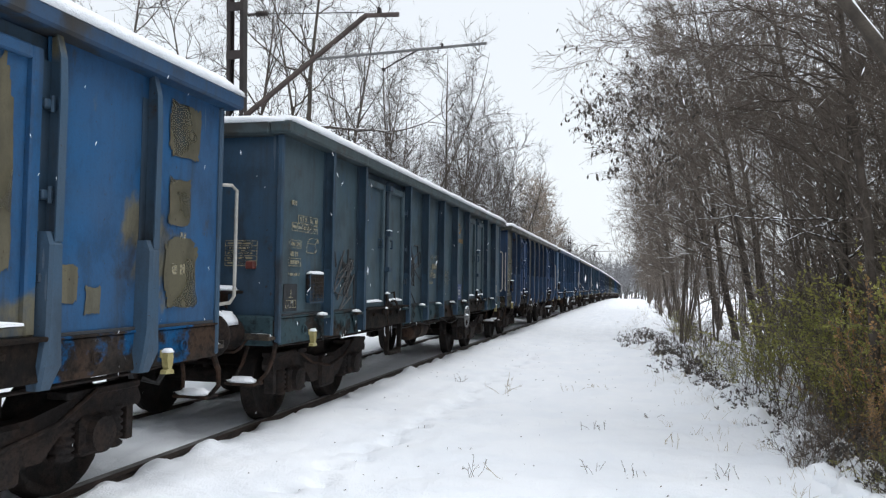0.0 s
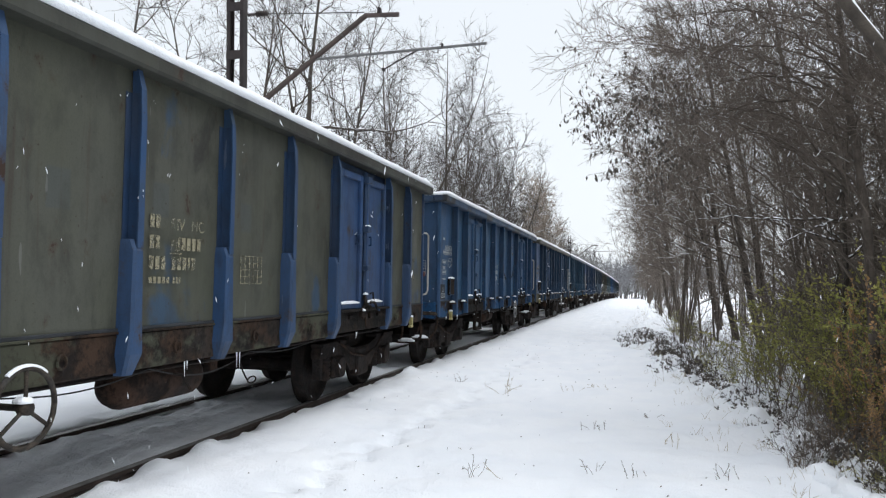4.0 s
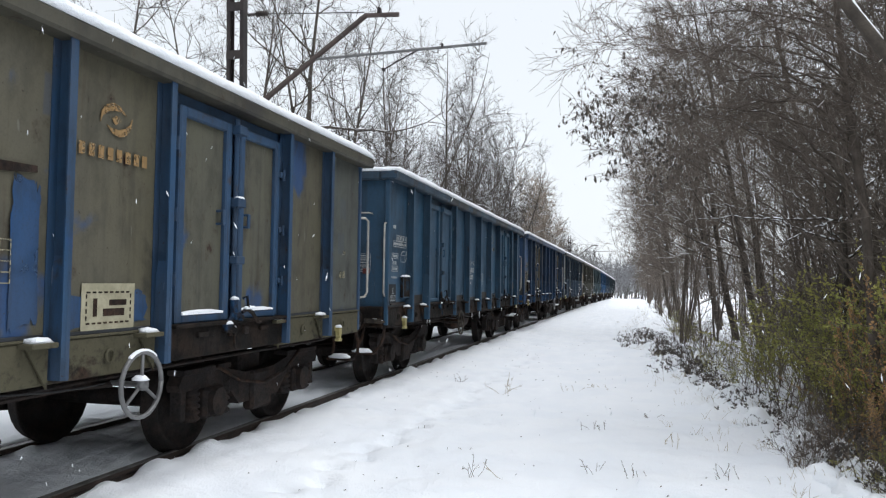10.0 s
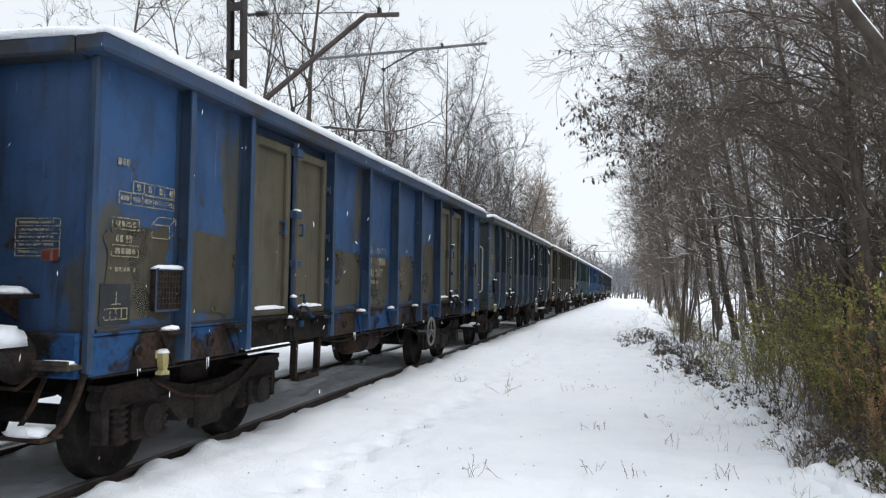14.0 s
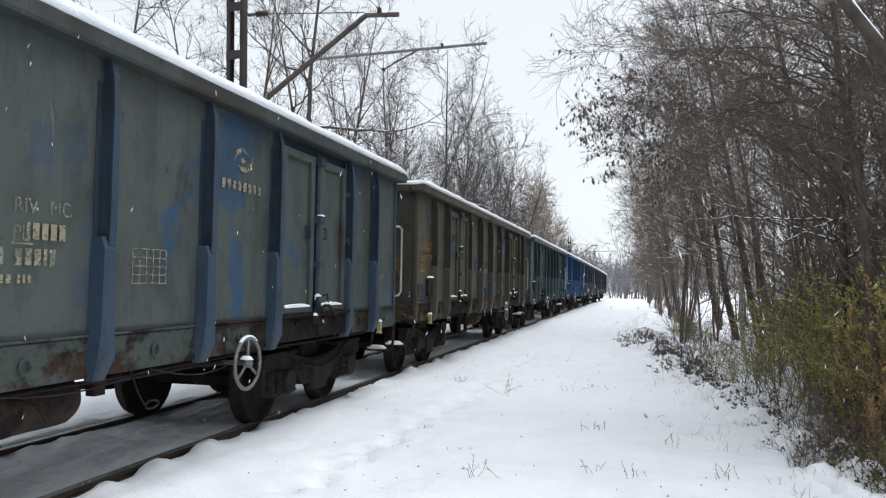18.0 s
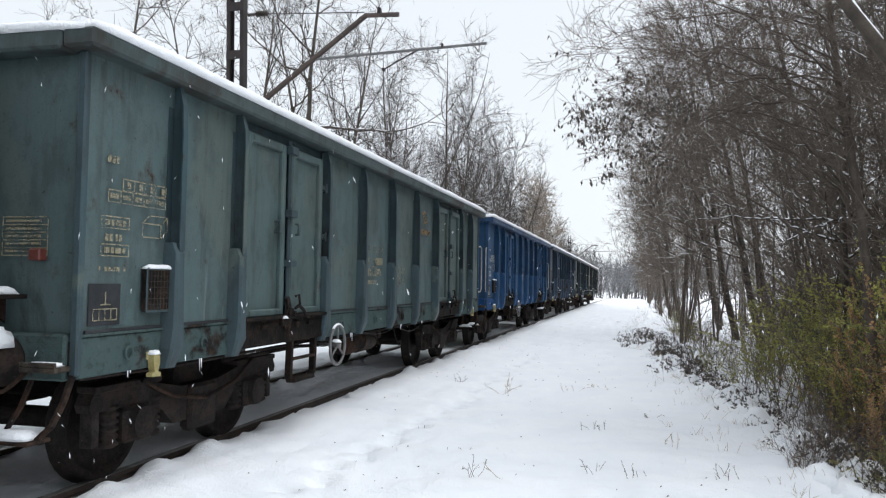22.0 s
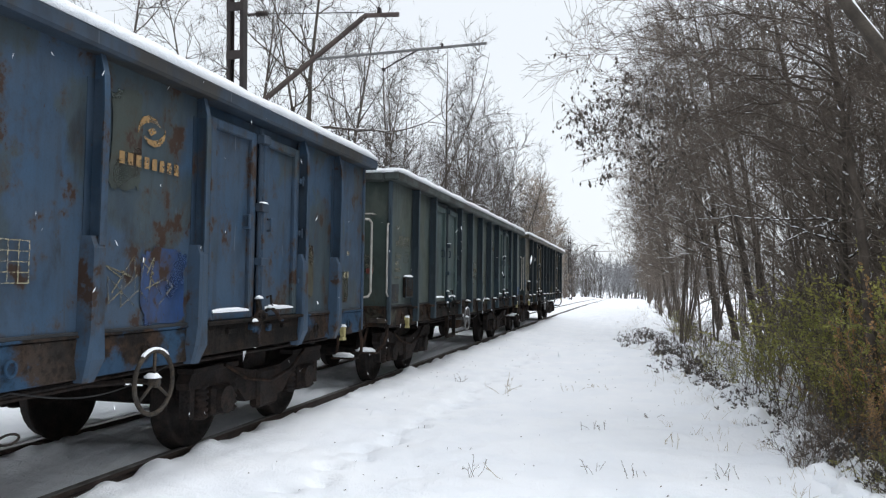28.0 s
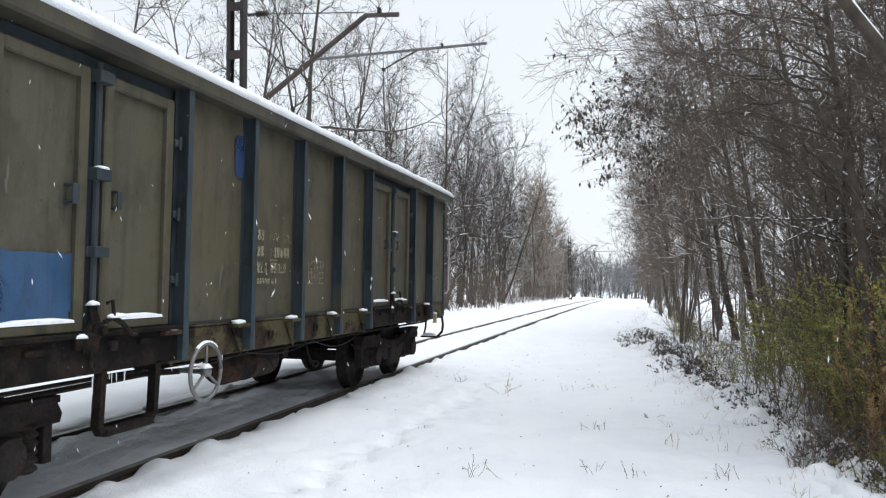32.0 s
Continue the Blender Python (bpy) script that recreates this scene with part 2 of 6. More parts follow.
# ---- shapes ----
class Shape:
    """Gathers vertices and faces of one mesh."""

    def __init__(self):
        self.v, self.f = [], []

    def add(self, verts, faces):
        k = len(self.v)
        self.v.extend(verts)
        self.f.extend([tuple(i + k for i in f) for f in faces])
        return self

    def box(self, x0, y0, z0, x1, y1, z1, c=0.006):
        """A box with its edges bevelled by c."""
        c = min(c, (x1 - x0) * 0.3, (y1 - y0) * 0.3, (z1 - z0) * 0.3)
        lo, hi = (x0, y0, z0), (x1, y1, z1)
        verts, key = [], {}
        for sx in (0, 1):
            for sy in (0, 1):
                for sz in (0, 1):
                    s = (sx, sy, sz)
                    for ax in range(3):
                        q = [(hi[i] if s[i] else lo[i]) + (0 if i == ax else (-c if s[i] else c)) for i in range(3)]
                        key[s, ax] = len(verts)
                        verts.append(tuple(q))
        faces = []
        for ax in range(3):
            o = [i for i in range(3) if i != ax]
            for sd in (0, 1):
                ring = []
                for a, b in ((0, 0), (1, 0), (1, 1), (0, 1)):
                    s = [0, 0, 0]
                    s[ax], s[o[0]], s[o[1]] = sd, a, b
                    ring.append(key[tuple(s), ax])
                faces.append(tuple(ring) if (sd == 1) == (ax != 1) else tuple(reversed(ring)))
            for a in (0, 1):
                for b in (0, 1):
                    s, t = [0, 0, 0], [0, 0, 0]
                    s[o[0]] = t[o[0]] = a
                    s[o[1]] = t[o[1]] = b
                    t[ax] = 1
                    s, t = tuple(s), tuple(t)
                    q = (key[s, o[0]], key[s, o[1]], key[t, o[1]], key[t, o[0]])
                    flip = (a == b) != (ax == 1)
                    faces.append(q if not flip else tuple(reversed(q)))
        for s in [(a, b, d) for a in (0, 1) for b in (0, 1) for d in (0, 1)]:
            q = (key[s, 0], key[s, 1], key[s, 2])
            faces.append(q if sum(s) % 2 == 1 else tuple(reversed(q)))
        return self.add(verts, faces)

    def tube(self, pts, radii, sides=8, caps=True):
        """A tube through points, with a radius at each."""
        pts = [Vector(q) for q in pts]
        if isinstance(radii, (int, float)):
            radii = [radii] * len(pts)
        k, verts, faces = 0, [], []
        prev = None
        for i, q in enumerate(pts):
            d = (pts[min(i + 1, len(pts) - 1)] - pts[max(i - 1, 0)]).normalized()
            a = d.cross(prev if prev is not None and abs(d.dot(prev)) < 0.99 else (Vector((0, 0, 1)) if abs(d.z) < 0.9 else Vector((1, 0, 0)))).normalized()
            b = d.cross(a)
            prev = b if prev is None else (prev - d * d.dot(prev)).normalized()
            a = d.cross(prev).normalized()
            for j in range(sides):
                w = 2 * math.pi * j / sides
                verts.append(tuple(q + (a * math.cos(w) + prev * math.sin(w)) * radii[i]))
        for i in range(len(pts) - 1):
            for j in range(sides):
                j2 = (j + 1) % sides
                faces.append((i * sides + j, i * sides + j2, (i + 1) * sides + j2, (i + 1) * sides + j))
        if caps:
            faces.append(tuple(reversed(range(sides))))
            faces.append(tuple(range((len(pts) - 1) * sides, len(pts) * sides)))
        return self.add(verts, faces)

    def lathe(self, profile, origin, sides=20, axis="x"):
        """Turns a profile of (along, radius) round an axis through origin."""
        verts, faces, ox, oy, oz = [], [], *origin
        for a, r in profile:
            for j in range(sides):
                w = 2 * math.pi * j / sides
                c, s = math.cos(w) * r, math.sin(w) * r
                verts.append((ox + a, oy + c, oz + s) if axis == "x" else (ox + c, oy + a, oz + s) if axis == "y" else (ox + c, oy + s, oz + a))
        for i in range(len(profile) - 1):
            for j in range(sides):
                j2 = (j + 1) % sides
                faces.append((i * sides + j, (i + 1) * sides + j, (i + 1) * sides + j2, i * sides + j2))
        return self.add(verts, faces)

    def prism(self, ring, axis, a, b):
        """Pushes a flat ring of (u, v) from a to b along an axis: x (u=y, v=z), y (u=x, v=z) or z (u=x, v=y)."""
        def at(u, v, w):
            return (w, u, v) if axis == "x" else (u, w, v) if axis == "y" else (u, v, w)
        k = len(ring)
        verts = [at(u, v, a) for u, v in ring] + [at(u, v, b) for u, v in ring]
        faces = [tuple(range(k)), tuple(reversed(range(k, 2 * k)))]
        faces += [(i, i + k, (i + 1) % k + k, (i + 1) % k) for i in range(k)]
        return self.add(verts, faces)

    def lump(self, x, y, z, rx, ry, rz, rng, sides=10, rings=4):
        """A soft heap with a flat foot, as of snow."""
        verts, faces = [], []
        for i in range(rings + 1):
            w = i / rings * math.pi / 2
            for j in range(sides):
                a = 2 * math.pi * j / sides
                k = 1 + rng.uniform(-0.13, 0.13)
                se = abs(math.cos(a)) ** 0.6 * math.copysign(1, math.cos(a)), abs(math.sin(a)) ** 0.6 * math.copysign(1, math.sin(a))
                verts.append((x + se[0] * rx * math.cos(w) ** 0.6 * k, y + se[1] * ry * math.cos(w) ** 0.6 * k, z + rz * math.sin(w) * k))
        for i in range(rings):
            for j in range(sides):
                j2 = (j + 1) % sides
                faces.append((i * sides + j, i * sides + j2, (i + 1) * sides + j2, (i + 1) * sides + j))
        faces.append(tuple(reversed(range(sides))))
        return self.add(verts, faces)

    def mesh(self, name, smooth=False):
        me = bpy.data.meshes.new(name)
        me.from_pydata(self.v, [], self.f)
        if smooth:
            me.polygons.foreach_set("use_smooth", [True] * len(me.polygons))
        me.update()
        return me


def fix_normals(me):
    bm = bmesh.new()
    bm.from_mesh(me)
    bmesh.ops.recalc_face_normals(bm, faces=bm.faces)
    bm.to_mesh(me)
    bm.free()
    return me


def put(name, me, mat, parent=None, label="", at=None):
    """Links a mesh as one object; its material sits on the object, so that meshes can be shared."""
    ob = new(name, me)
    if not me.materials:
        me.materials.append(None)
    ob.material_slots[0].link = "OBJECT"
    ob.material_slots[0].material = mat
    if parent is not None:
        ob.parent = parent
    if at is not None:
        ob.matrix_basis = at
    if label:
        ob["label"] = label
    return ob


def part(name, shape, mat, parent, label="", smooth=False):
    return put(name, fix_normals(shape.mesh(name, smooth)), mat, parent, label)


def fall(y):
    """Height of the line at y: it sinks slowly with the distance."""
    return -0.55e-4 * min(max(y, 0.0), 300.0) ** 2


# ---- ground ----
def verge(y):
    """Where the trodden snow ends and the rough bank begins."""
    return float(np.interp(y, [-30, 4, 6.7, 8.6, 10.3, 12.9, 17.4, 27, 43, 130], [7.5, 6.9, 6.4, 6.05, 5.75, 5.5, 5.1, 4.6, 4.9, 5.2]))


def ground_height(x, y):
    z = fall(y)
    near = max(0.0, 1 - max(0.0, y - 40) / 60) if y > 0 else 1.0
    big = noise.noise(Vector((x * 0.35, y * 0.35, 3.1)))
    mid = noise.noise(Vector((x * 1.3, y * 1.3, 7.7)))
    small = noise.noise(Vector((x * 4.5, y * 4.5, 1.3)))
    ax = abs(x)
    if ax < 0.70:
        base = -0.044 + 0.040 * mid + 0.046 * small + 0.030 * noise.noise(Vector((x * 10, y * 10, 2.0)))
    elif ax < 0.80:
        base = -0.05 if x < 0 else -0.085
    else:
        rag = (0.85 if x > 0 else 0.76) + 0.20 * noise.noise(Vector((y * 2.2, 5.0, x * 0.2))) + 0.10 * noise.noise(Vector((y * 6.0, 9.0, 0.0)))
        k = min(max((ax - rag) / 0.10, 0.0), 1.0)
        base = -0.10 + k * k * (3 - 2 * k) * (0.10 + 0.02 * mid) - min(max((ax - 1.1) / 1.6, 0.0), 1.0) * 0.06
        base += 0.10 * max(0.0, noise.noise(Vector((y * 2.7, 2.0, x))) + 0.4 * noise.noise(Vector((y * 8.0, 6.0, x * 4)))) * math.exp(-((ax - 0.98) / 0.13) ** 2)
        base += (0.030 * mid + 0.034 * small * near + 0.04 * big) * min(1.0, (ax - 0.8) / 0.5)
    base -= on_trail(x, y)
    v = verge(y)
    if x > v - 0.3:
        k = min(max((x - v + 0.3) / 1.6, 0.0), 1.0)
        base += -0.26 * k * k + min(1.0, 2.2 * k) * (0.14 * mid + 0.26 * abs(small) - 0.06 + 0.15 * abs(noise.noise(Vector((x * 8, y * 8, 4.0)))))
        if x > v + 3:
            base += min((x - v - 3) * 0.05, 0.5)
    if x < -2.6:
        k = min((-2.6 - x) / 2.0, 1.0)
        base += k * (0.10 * mid + 0.05 * small + 0.15)
    return z + base


TRAIL_Y, TRAIL_X = (5.5, 6.1, 8.2, 10.4, 12.3, 17.3), (2.28, 2.3, 2.4, 2.49, 2.5, 2.55)


def on_trail(x, y):
    """Depth of a line of small prints across the trodden strip."""
    if not (5.5 < y < 18.5 and 0.9 < x < 3.2):
        return 0.0
    k = round((y - 5.5) / 0.42)
    ty = 5.5 + k * 0.42
    tx = float(np.interp(ty, TRAIL_Y, TRAIL_X)) + (0.06 if k % 2 else -0.06)
    return 0.15 * math.exp(-((x - tx) / 0.09) ** 2 - ((y - ty) / 0.12) ** 2)


def build_ground():
    xs = [-2600, -900, -350, -150, -70, -40, -25, -16, -11] + list(np.arange(-8, -1.2, 0.28)) + list(np.arange(-1.2, 1.3, 0.04)) + list(np.arange(1.3, 8.0, 0.07)) + [9.4, 10, 10.8, 12, 14, 17, 21, 27, 40, 70, 150, 350, 900, 2600]
    ys = [-900, -300, -100, -40, -15, -6, -2, 0, 1] + list(np.arange(2, 16, 0.08)) + list(np.arange(16, 30, 0.22)) + list(np.arange(30, 60, 0.7)) + list(np.arange(60, 140, 2.5)) + [150, 170, 200, 240, 300, 400, 600, 1000, 2800]
    nx = len(xs)
    verts = [(float(x), float(y), ground_height(float(x), float(y))) for y in ys for x in xs]
    faces = [(j * nx + i, j * nx + i + 1, (j + 1) * nx + i + 1, (j + 1) * nx + i) for j in range(len(ys) - 1) for i in range(nx - 1)]
    s = Shape()
    s.v, s.f = verts, faces
    g = put("ground", s.mesh("ground", True), M["snow"])
    return tagged(g, "snow-covered ground with a trodden strip beside the track", "ground", kind="structure")


build_ground()

# ---- track ----
RAIL = [(-0.036, 0.0), (-0.030, 0.004), (0.030, 0.004), (0.036, 0.0), (0.036, -0.03), (0.010, -0.045), (0.010, -0.12), (0.065, -0.135), (0.065, -0.15), (-0.065, -0.15), (-0.065, -0.135), (-0.010, -0.12), (-0.010, -0.045), (-0.036, -0.03)]


def rail_strip(ring, x):
    ys = [-60, -20, 0] + list(range(10, 300, 10))
    s, k = Shape(), len(ring)
    for y in ys:
        s.v += [(x + u, float(y), fall(y) + v) for u, v in ring]
    for i in range(len(ys) - 1):
        s.f += [(i * k + j, i * k + (j + 1) % k, (i + 1) * k + (j + 1) % k, (i + 1) * k + j) for j in range(k)]
    return s


railway = tagged(new("railway_track"), "rusty steel rails on snowed-in sleepers", "railway track", kind="structure")
for x in (-0.746, 0.746):
    rail = part("rail", rail_strip(RAIL, x), M["rail"], railway)
    part("running_surface", rail_strip([(-0.035, 0.0045), (0.035, 0.0045), (0.033, 0.009), (-0.033, 0.009)], x), M["rail_top"], rail, "worn shiny rail top")
sleeper = Shape().box(-1.25, -0.12, -0.27, 1.25, 0.12, -0.155, 0.02).mesh("sleeper")
for i in range(60):
    y = 2 + i * 0.6
    put("sleeper", sleeper, M["rust"], railway, at=pose(0, y, fall(y)))


# ---- catenary masts ----
def catenary_mast(y, x=-3.15, top=8.2):
    z0 = fall(y) - 0.3
    mast = tagged(new("catenary_mast"), "dark lattice steel catenary mast with a slanted bracket arm", "catenary mast", "catenary masts")
    mast.matrix_basis = pose(x, y, z0, 0, -1.2, 0)
    h = top + 0.3
    for s in (-1, 1):
        c = Shape().box(s * 0.152 - 0.038, -0.10, -0.5, s * 0.152 + 0.038, -0.085, h).box(s * 0.152 - 0.038, 0.085, -0.5, s * 0.152 + 0.038, 0.10, h)
        c.box(s * 0.152 + s * 0.028 - 0.008, -0.085, -0.5, s * 0.152 + s * 0.028 + 0.008, 0.085, h)
        part("column", c, M["mast"], mast)
    k = 0
    while k * 1.02 + 0.35 < h:
        z = k * 1.02 + 0.35
        part("batten_plate", Shape().box(-0.188, -0.115, z, 0.188, -0.103, z + 0.19), M["mast"], mast)
        k += 1
    # bracket arm, tie rod with insulator, registration tube and dropper
    arm = part("bracket_arm", Shape().tube([(0.15, 0, 5.25), (2.87, 0, 7.17), (3.56, 0, 7.13)], [0.06, 0.055, 0.05], 8), M["arm"], mast, "brown slanted tube arm")
    part("tie_rod", Shape().tube([(0.22, 0, 7.44), (2.83, 0, 7.24)], 0.012, 5), M["wire"], mast)
    ins = Shape()
    for i in range(5):
        ins.lathe([(0.38 + i * 0.055, 0.02), (0.395 + i * 0.055, 0.07), (0.41 + i * 0.055, 0.07), (0.43 + i * 0.055, 0.02)], (0.06, 0, 7.42), 10)
    ins.lathe([(0.2, 0.035), (0.36, 0.03)], (0.06, 0, 7.42), 8)
    part("insulator", ins, M["ceramic"], mast, "brown ribbed ceramic insulator")
    part("clamp", Shape().box(3.12, -0.05, 7.18, 3.19, 0.05, 7.28), M["mast"], mast)
    part("registration_tube", Shape().tube([(1.78, 0, 6.36), (5.33, 0, 6.40)], 0.028, 7), M["arm_grey"], mast, "grey galvanised tube")
    part("registration_arm", Shape().tube([(3.93, 0, 6.37), (3.5, 0, 6.17), (3.24, 0, 6.04)], 0.014, 6), M["mast"], mast)
    part("tube_clip", Shape().box(4.43, -0.03, 6.38, 4.47, 0.03, 6.47), M["mast"], mast)
    for wx, wz in ((3.15, 7.28), (3.24, 6.04)):
        part("wire_clamp", Shape().box(wx - 0.03, -0.05, wz - 0.03, wx + 0.03, 0.05, wz + 0.03), M["mast"], mast)
    return mast


MAST_Y = (14.4, 99.0, 190.0)
for y in MAST_Y:
    catenary_mast(y)


def overhead_wire(label, z_mast, sag, r, x_off):
    s = Shape()
    ys = [-66.0, *MAST_Y, 270.0]
    pts = []
    for a, b in zip(ys, ys[1:]):
        for i in range(12):
            k = i / 12
            y = a + (b - a) * k
            pts.append((x_off, y, fall(y) + z_mast - sag * 4 * k * (1 - k)))
    s.tube(pts, r, 5)
    w = put("overhead_wire", s.mesh("overhead_wire"), M["wire"])
    return tagged(w, label, "overhead wire", "overhead wires")


overhead_wire("thin dark contact wire hung over the track", 5.79, 0.05, 0.006, -0.04)
overhead_wire("thin sagging carrier wire hung over the track", 7.03, 0.9, 0.006, -0.15)


# ---- wagons ----
HALF, W, CORNICE, FLOOR, SILL = 6.45, 1.50, 3.06, 1.21, 0.93
# two builds of side wall: where the posts stand, and the middle of each pair of doors
LAYOUTS = {
    "even": ((-5.31, -4.22, -2.19, -1.12, -0.04, 1.05, 2.11, 4.15, 5.24), 3.167),
    "wide": ((-5.46, -4.49, -2.53, -1.29, -0.04, 1.22, 2.46, 4.42, 5.39), 3.476),
}
DRAWN = (-6.42, -5.35, -4.27, -2.2, -1.1, 0.0, 1.1, 2.2, 4.27, 5.35, 6.42)


def bays(posts):
    """The plated stretches between the posts; the doors fill the other two."""
    edge = (-6.42, *posts, 6.42)
    return [(a, b) for i, (a, b) in enumerate(zip(edge, edge[1:])) if i not in (2, 7)]


def shifted(y, posts):
    """A place on the side wall, moved with the bay in which it was drawn."""
    return float(np.interp(y, DRAWN, (-6.42, *posts, 6.42)))


cache = {}


def shared(key, make, smooth=False):
    if key not in cache:
        cache[key] = fix_normals(make().mesh(key.split("|")[0], smooth))
    return cache[key]


def plate(x, y0, y1, z0, z1, seed, dent=0.012, side=1):
    """A dented steel sheet facing +x or -x, with its thickness."""
    s, ny, nz = Shape(), (8 if side > 0 else 2), (12 if side > 0 else 2)
    for layer in (0, 1):
        for j in range(nz + 1):
            for i in range(ny + 1):
                u, v = i / ny, j / nz
                y, z = y0 + (y1 - y0) * u, z0 + (z1 - z0) * v
                rim = min(1.0, 6 * min(u, 1 - u)) * min(1.0, 6 * min(v, 1 - v))
                d = rim * dent * (noise.noise(Vector((y * 1.6, z * 1.6, seed))) + 0.5 * noise.noise(Vector((y * 4, z * 4, seed + 9))) - 0.2)
                s.v.append((x + side * (d - layer * 0.008), y, z))
    k, w = (ny + 1) * (nz + 1), ny + 1
    for j in range(nz):
        for i in range(ny):
            a = j * w + i
            s.f.append((a, a + 1, a + w + 1, a + w))
            s.f.append((a + k, a + k + w, a + k + w + 1, a + k + 1))
    rim = [i for i in range(w)] + [j * w + ny for j in range(1, nz + 1)] + [nz * w + i for i in range(ny - 1, -1, -1)] + [j * w for j in range(nz - 1, 0, -1)]
    for a, b in zip(rim, rim[1:] + rim[:1]):
        s.f.append((a, a + k, b + k, b))
    return s


def side_post(y, side, build):
    """The upper post: an open channel of flange and web, whose lip curls in at the top on the curved build."""
    o, i = W * side, (W - 0.13) * side
    s = Shape()
    if build == "flange":
        s.prism([(o, y - 0.030), (o, y + 0.036), (i, y + 0.036), (i, y + 0.024), (o - 0.012 * side, y + 0.024), (o - 0.012 * side, y - 0.030)], "z", 1.10, CORNICE)
        return s
    rows = ((1.80, 0.0, 0.020), (2.70, 0.0, 0.014), (2.92, -0.012, 0.010), (CORNICE, -0.050, 0.004))
    for z, out, lip in rows:
        e = o + out * side
        s.v += [(e, y - 0.010 - lip, z), (e, y + 0.036, z), (i, y + 0.036, z), (i, y + 0.024, z), (e - 0.012 * side, y + 0.024, z), (e - 0.012 * side, y - 0.010 - lip, z)]
    for r in range(3):
        s.f += [(r * 6 + k, r * 6 + (k + 1) % 6, r * 6 + 6 + (k + 1) % 6, r * 6 + 6 + k) for k in range(6)]
    s.f += [tuple(range(6)), tuple(range(18, 24))]
    return s


def post_foot_box(y, side, build):
    """The lower post. Flanged build: a slim peaked cover down over the sill; curved build: a full box that flares at its foot."""
    s = Shape()
    o, i = W * side, (W - 0.13) * side
    if build == "flange":
        rows = [(1.72, -0.020, 0.036, -0.030), (1.62, -0.002, 0.040, 0.004), (1.10, 0.010, 0.042, 0.008), (SILL + 0.03, 0.012, 0.042, 0.008)]
    else:
        rows = [(1.86, 0.040, 0.036, -0.035), (1.78, 0.048, 0.040, 0.002), (1.22, 0.062, 0.050, 0.006), (1.06, 0.085, 0.068, 0.0), (SILL - 0.02, 0.055, 0.04, -0.055)]
    for z, a, b, out in rows:
        e = o + side * out
        s.v += [(i, y - a - (0.016 if build == "curved" else 0.004), z), (e - side * 0.02, y - a - 0.006, z), (e, y - a + 0.012, z), (e, y + b - 0.010, z), (e - side * 0.02, y + b, z), (i, y + b + 0.006, z)]
    k = len(rows)
    for r in range(k - 1):
        s.f += [(r * 6 + j, r * 6 + (j + 1) % 6, r * 6 + 6 + (j + 1) % 6, r * 6 + 6 + j) for j in range(6)]
    s.f += [tuple(range(6)), tuple(range(k * 6 - 6, k * 6))]
    return s


def post_lining(y, side, build):
    """A lining inside the channel that carries its shade as darker paint."""
    o, i = (W - 0.014) * side, (W - 0.118) * side
    z0, z1 = (1.16, CORNICE) if build == "flange" else (1.82, CORNICE - 0.16)
    return Shape().prism([(o, y + 0.0235), (i, y + 0.0235), (i, y - 0.05), (i + 0.005 * side, y - 0.05), (i + 0.005 * side, y + 0.016), (o, y + 0.016)], "z", z0, z1)


def door_leaf(y0, y1, side):
    z0, z1, x = 1.235, 2.95, (W - 0.115) * side
    return plate(x, y0 + 0.05, y1 - 0.05, z0 + 0.05, z1 - 0.05, y0 * 3 + side, 0.009, side)


def door_frame(y0, y1, side):
    z0, z1, b = 1.235, 2.95, 0.085
    a, c = sorted(((W - 0.125) * side, (W - 0.070) * side))
    return Shape().box(a, y0, z0, c, y0 + b, z1, 0.012).box(a, y1 - b, z0, c, y1, z1, 0.012).box(a, y0 + b, z1 - b, c, y1 - b, z1, 0.012).box(a, y0 + b, z0, c, y1 - b, z0 + 0.07, 0.012)


def snow_strip(x0, x1, y0, y1, z, h, seed, step=0.28):
    """A rounded, uneven strip of snow along y."""
    s, ring = Shape(), 7
    count = max(2, int(abs(y1 - y0) / step))
    for i in range(count + 1):
        y = y0 + (y1 - y0) * i / count
        k = 1 + 0.22 * noise.noise(Vector((y * 1.4, seed, 0))) + 0.15 * noise.noise(Vector((y * 5, seed, 3)))
        end = 0.55 if i in (0, count) else 1.0
        for j in range(ring):
            w = math.pi * j / (ring - 1)
            cx = (x0 + x1) / 2 + (x1 - x0) / 2 * math.copysign(abs(math.cos(w)) ** 0.5, math.cos(w)) * (1 + 0.05 * noise.noise(Vector((y * 3, seed, j))))
            s.v.append((cx, y, z + h * k * end * math.sin(w) ** 0.6 if 0 < j < ring - 1 else z))
    for i in range(count):
        for j in range(ring):
            j2 = (j + 1) % ring
            s.f.append((i * ring + j, i * ring + j2, (i + 1) * ring + j2, (i + 1) * ring + j))
    s.f += [tuple(range(ring)), tuple(range(count * ring, count * ring + ring))]
    return s


def snow_strip_x(y0, y1, x0, x1, z, h, seed):
    s = snow_strip(y0, y1, x0, x1, z, h, seed)
    s.v = [(b, a, c) for a, b, c in s.v]
    return s


def ring_wheel(y, z, r):
    """A spoked brake wheel that faces sideways."""
    x, s = W + 0.04, Shape()
    pts = [(x, y + r * math.cos(a), z + r * math.sin(a)) for a in [2 * math.pi * i / 22 for i in range(23)]]
    s.tube(pts, 0.017, 7)
    for a in (90, 215, 325):
        a = radians(a)
        s.tube([(x, y, z), (x, y + r * math.cos(a), z + r * math.sin(a))], 0.012, 6)
    s.lathe([(-0.25, 0.02), (-0.03, 0.02), (-0.03, 0.04), (0.03, 0.04), (0.03, 0.0)], (x, y, z), 10)
    return s


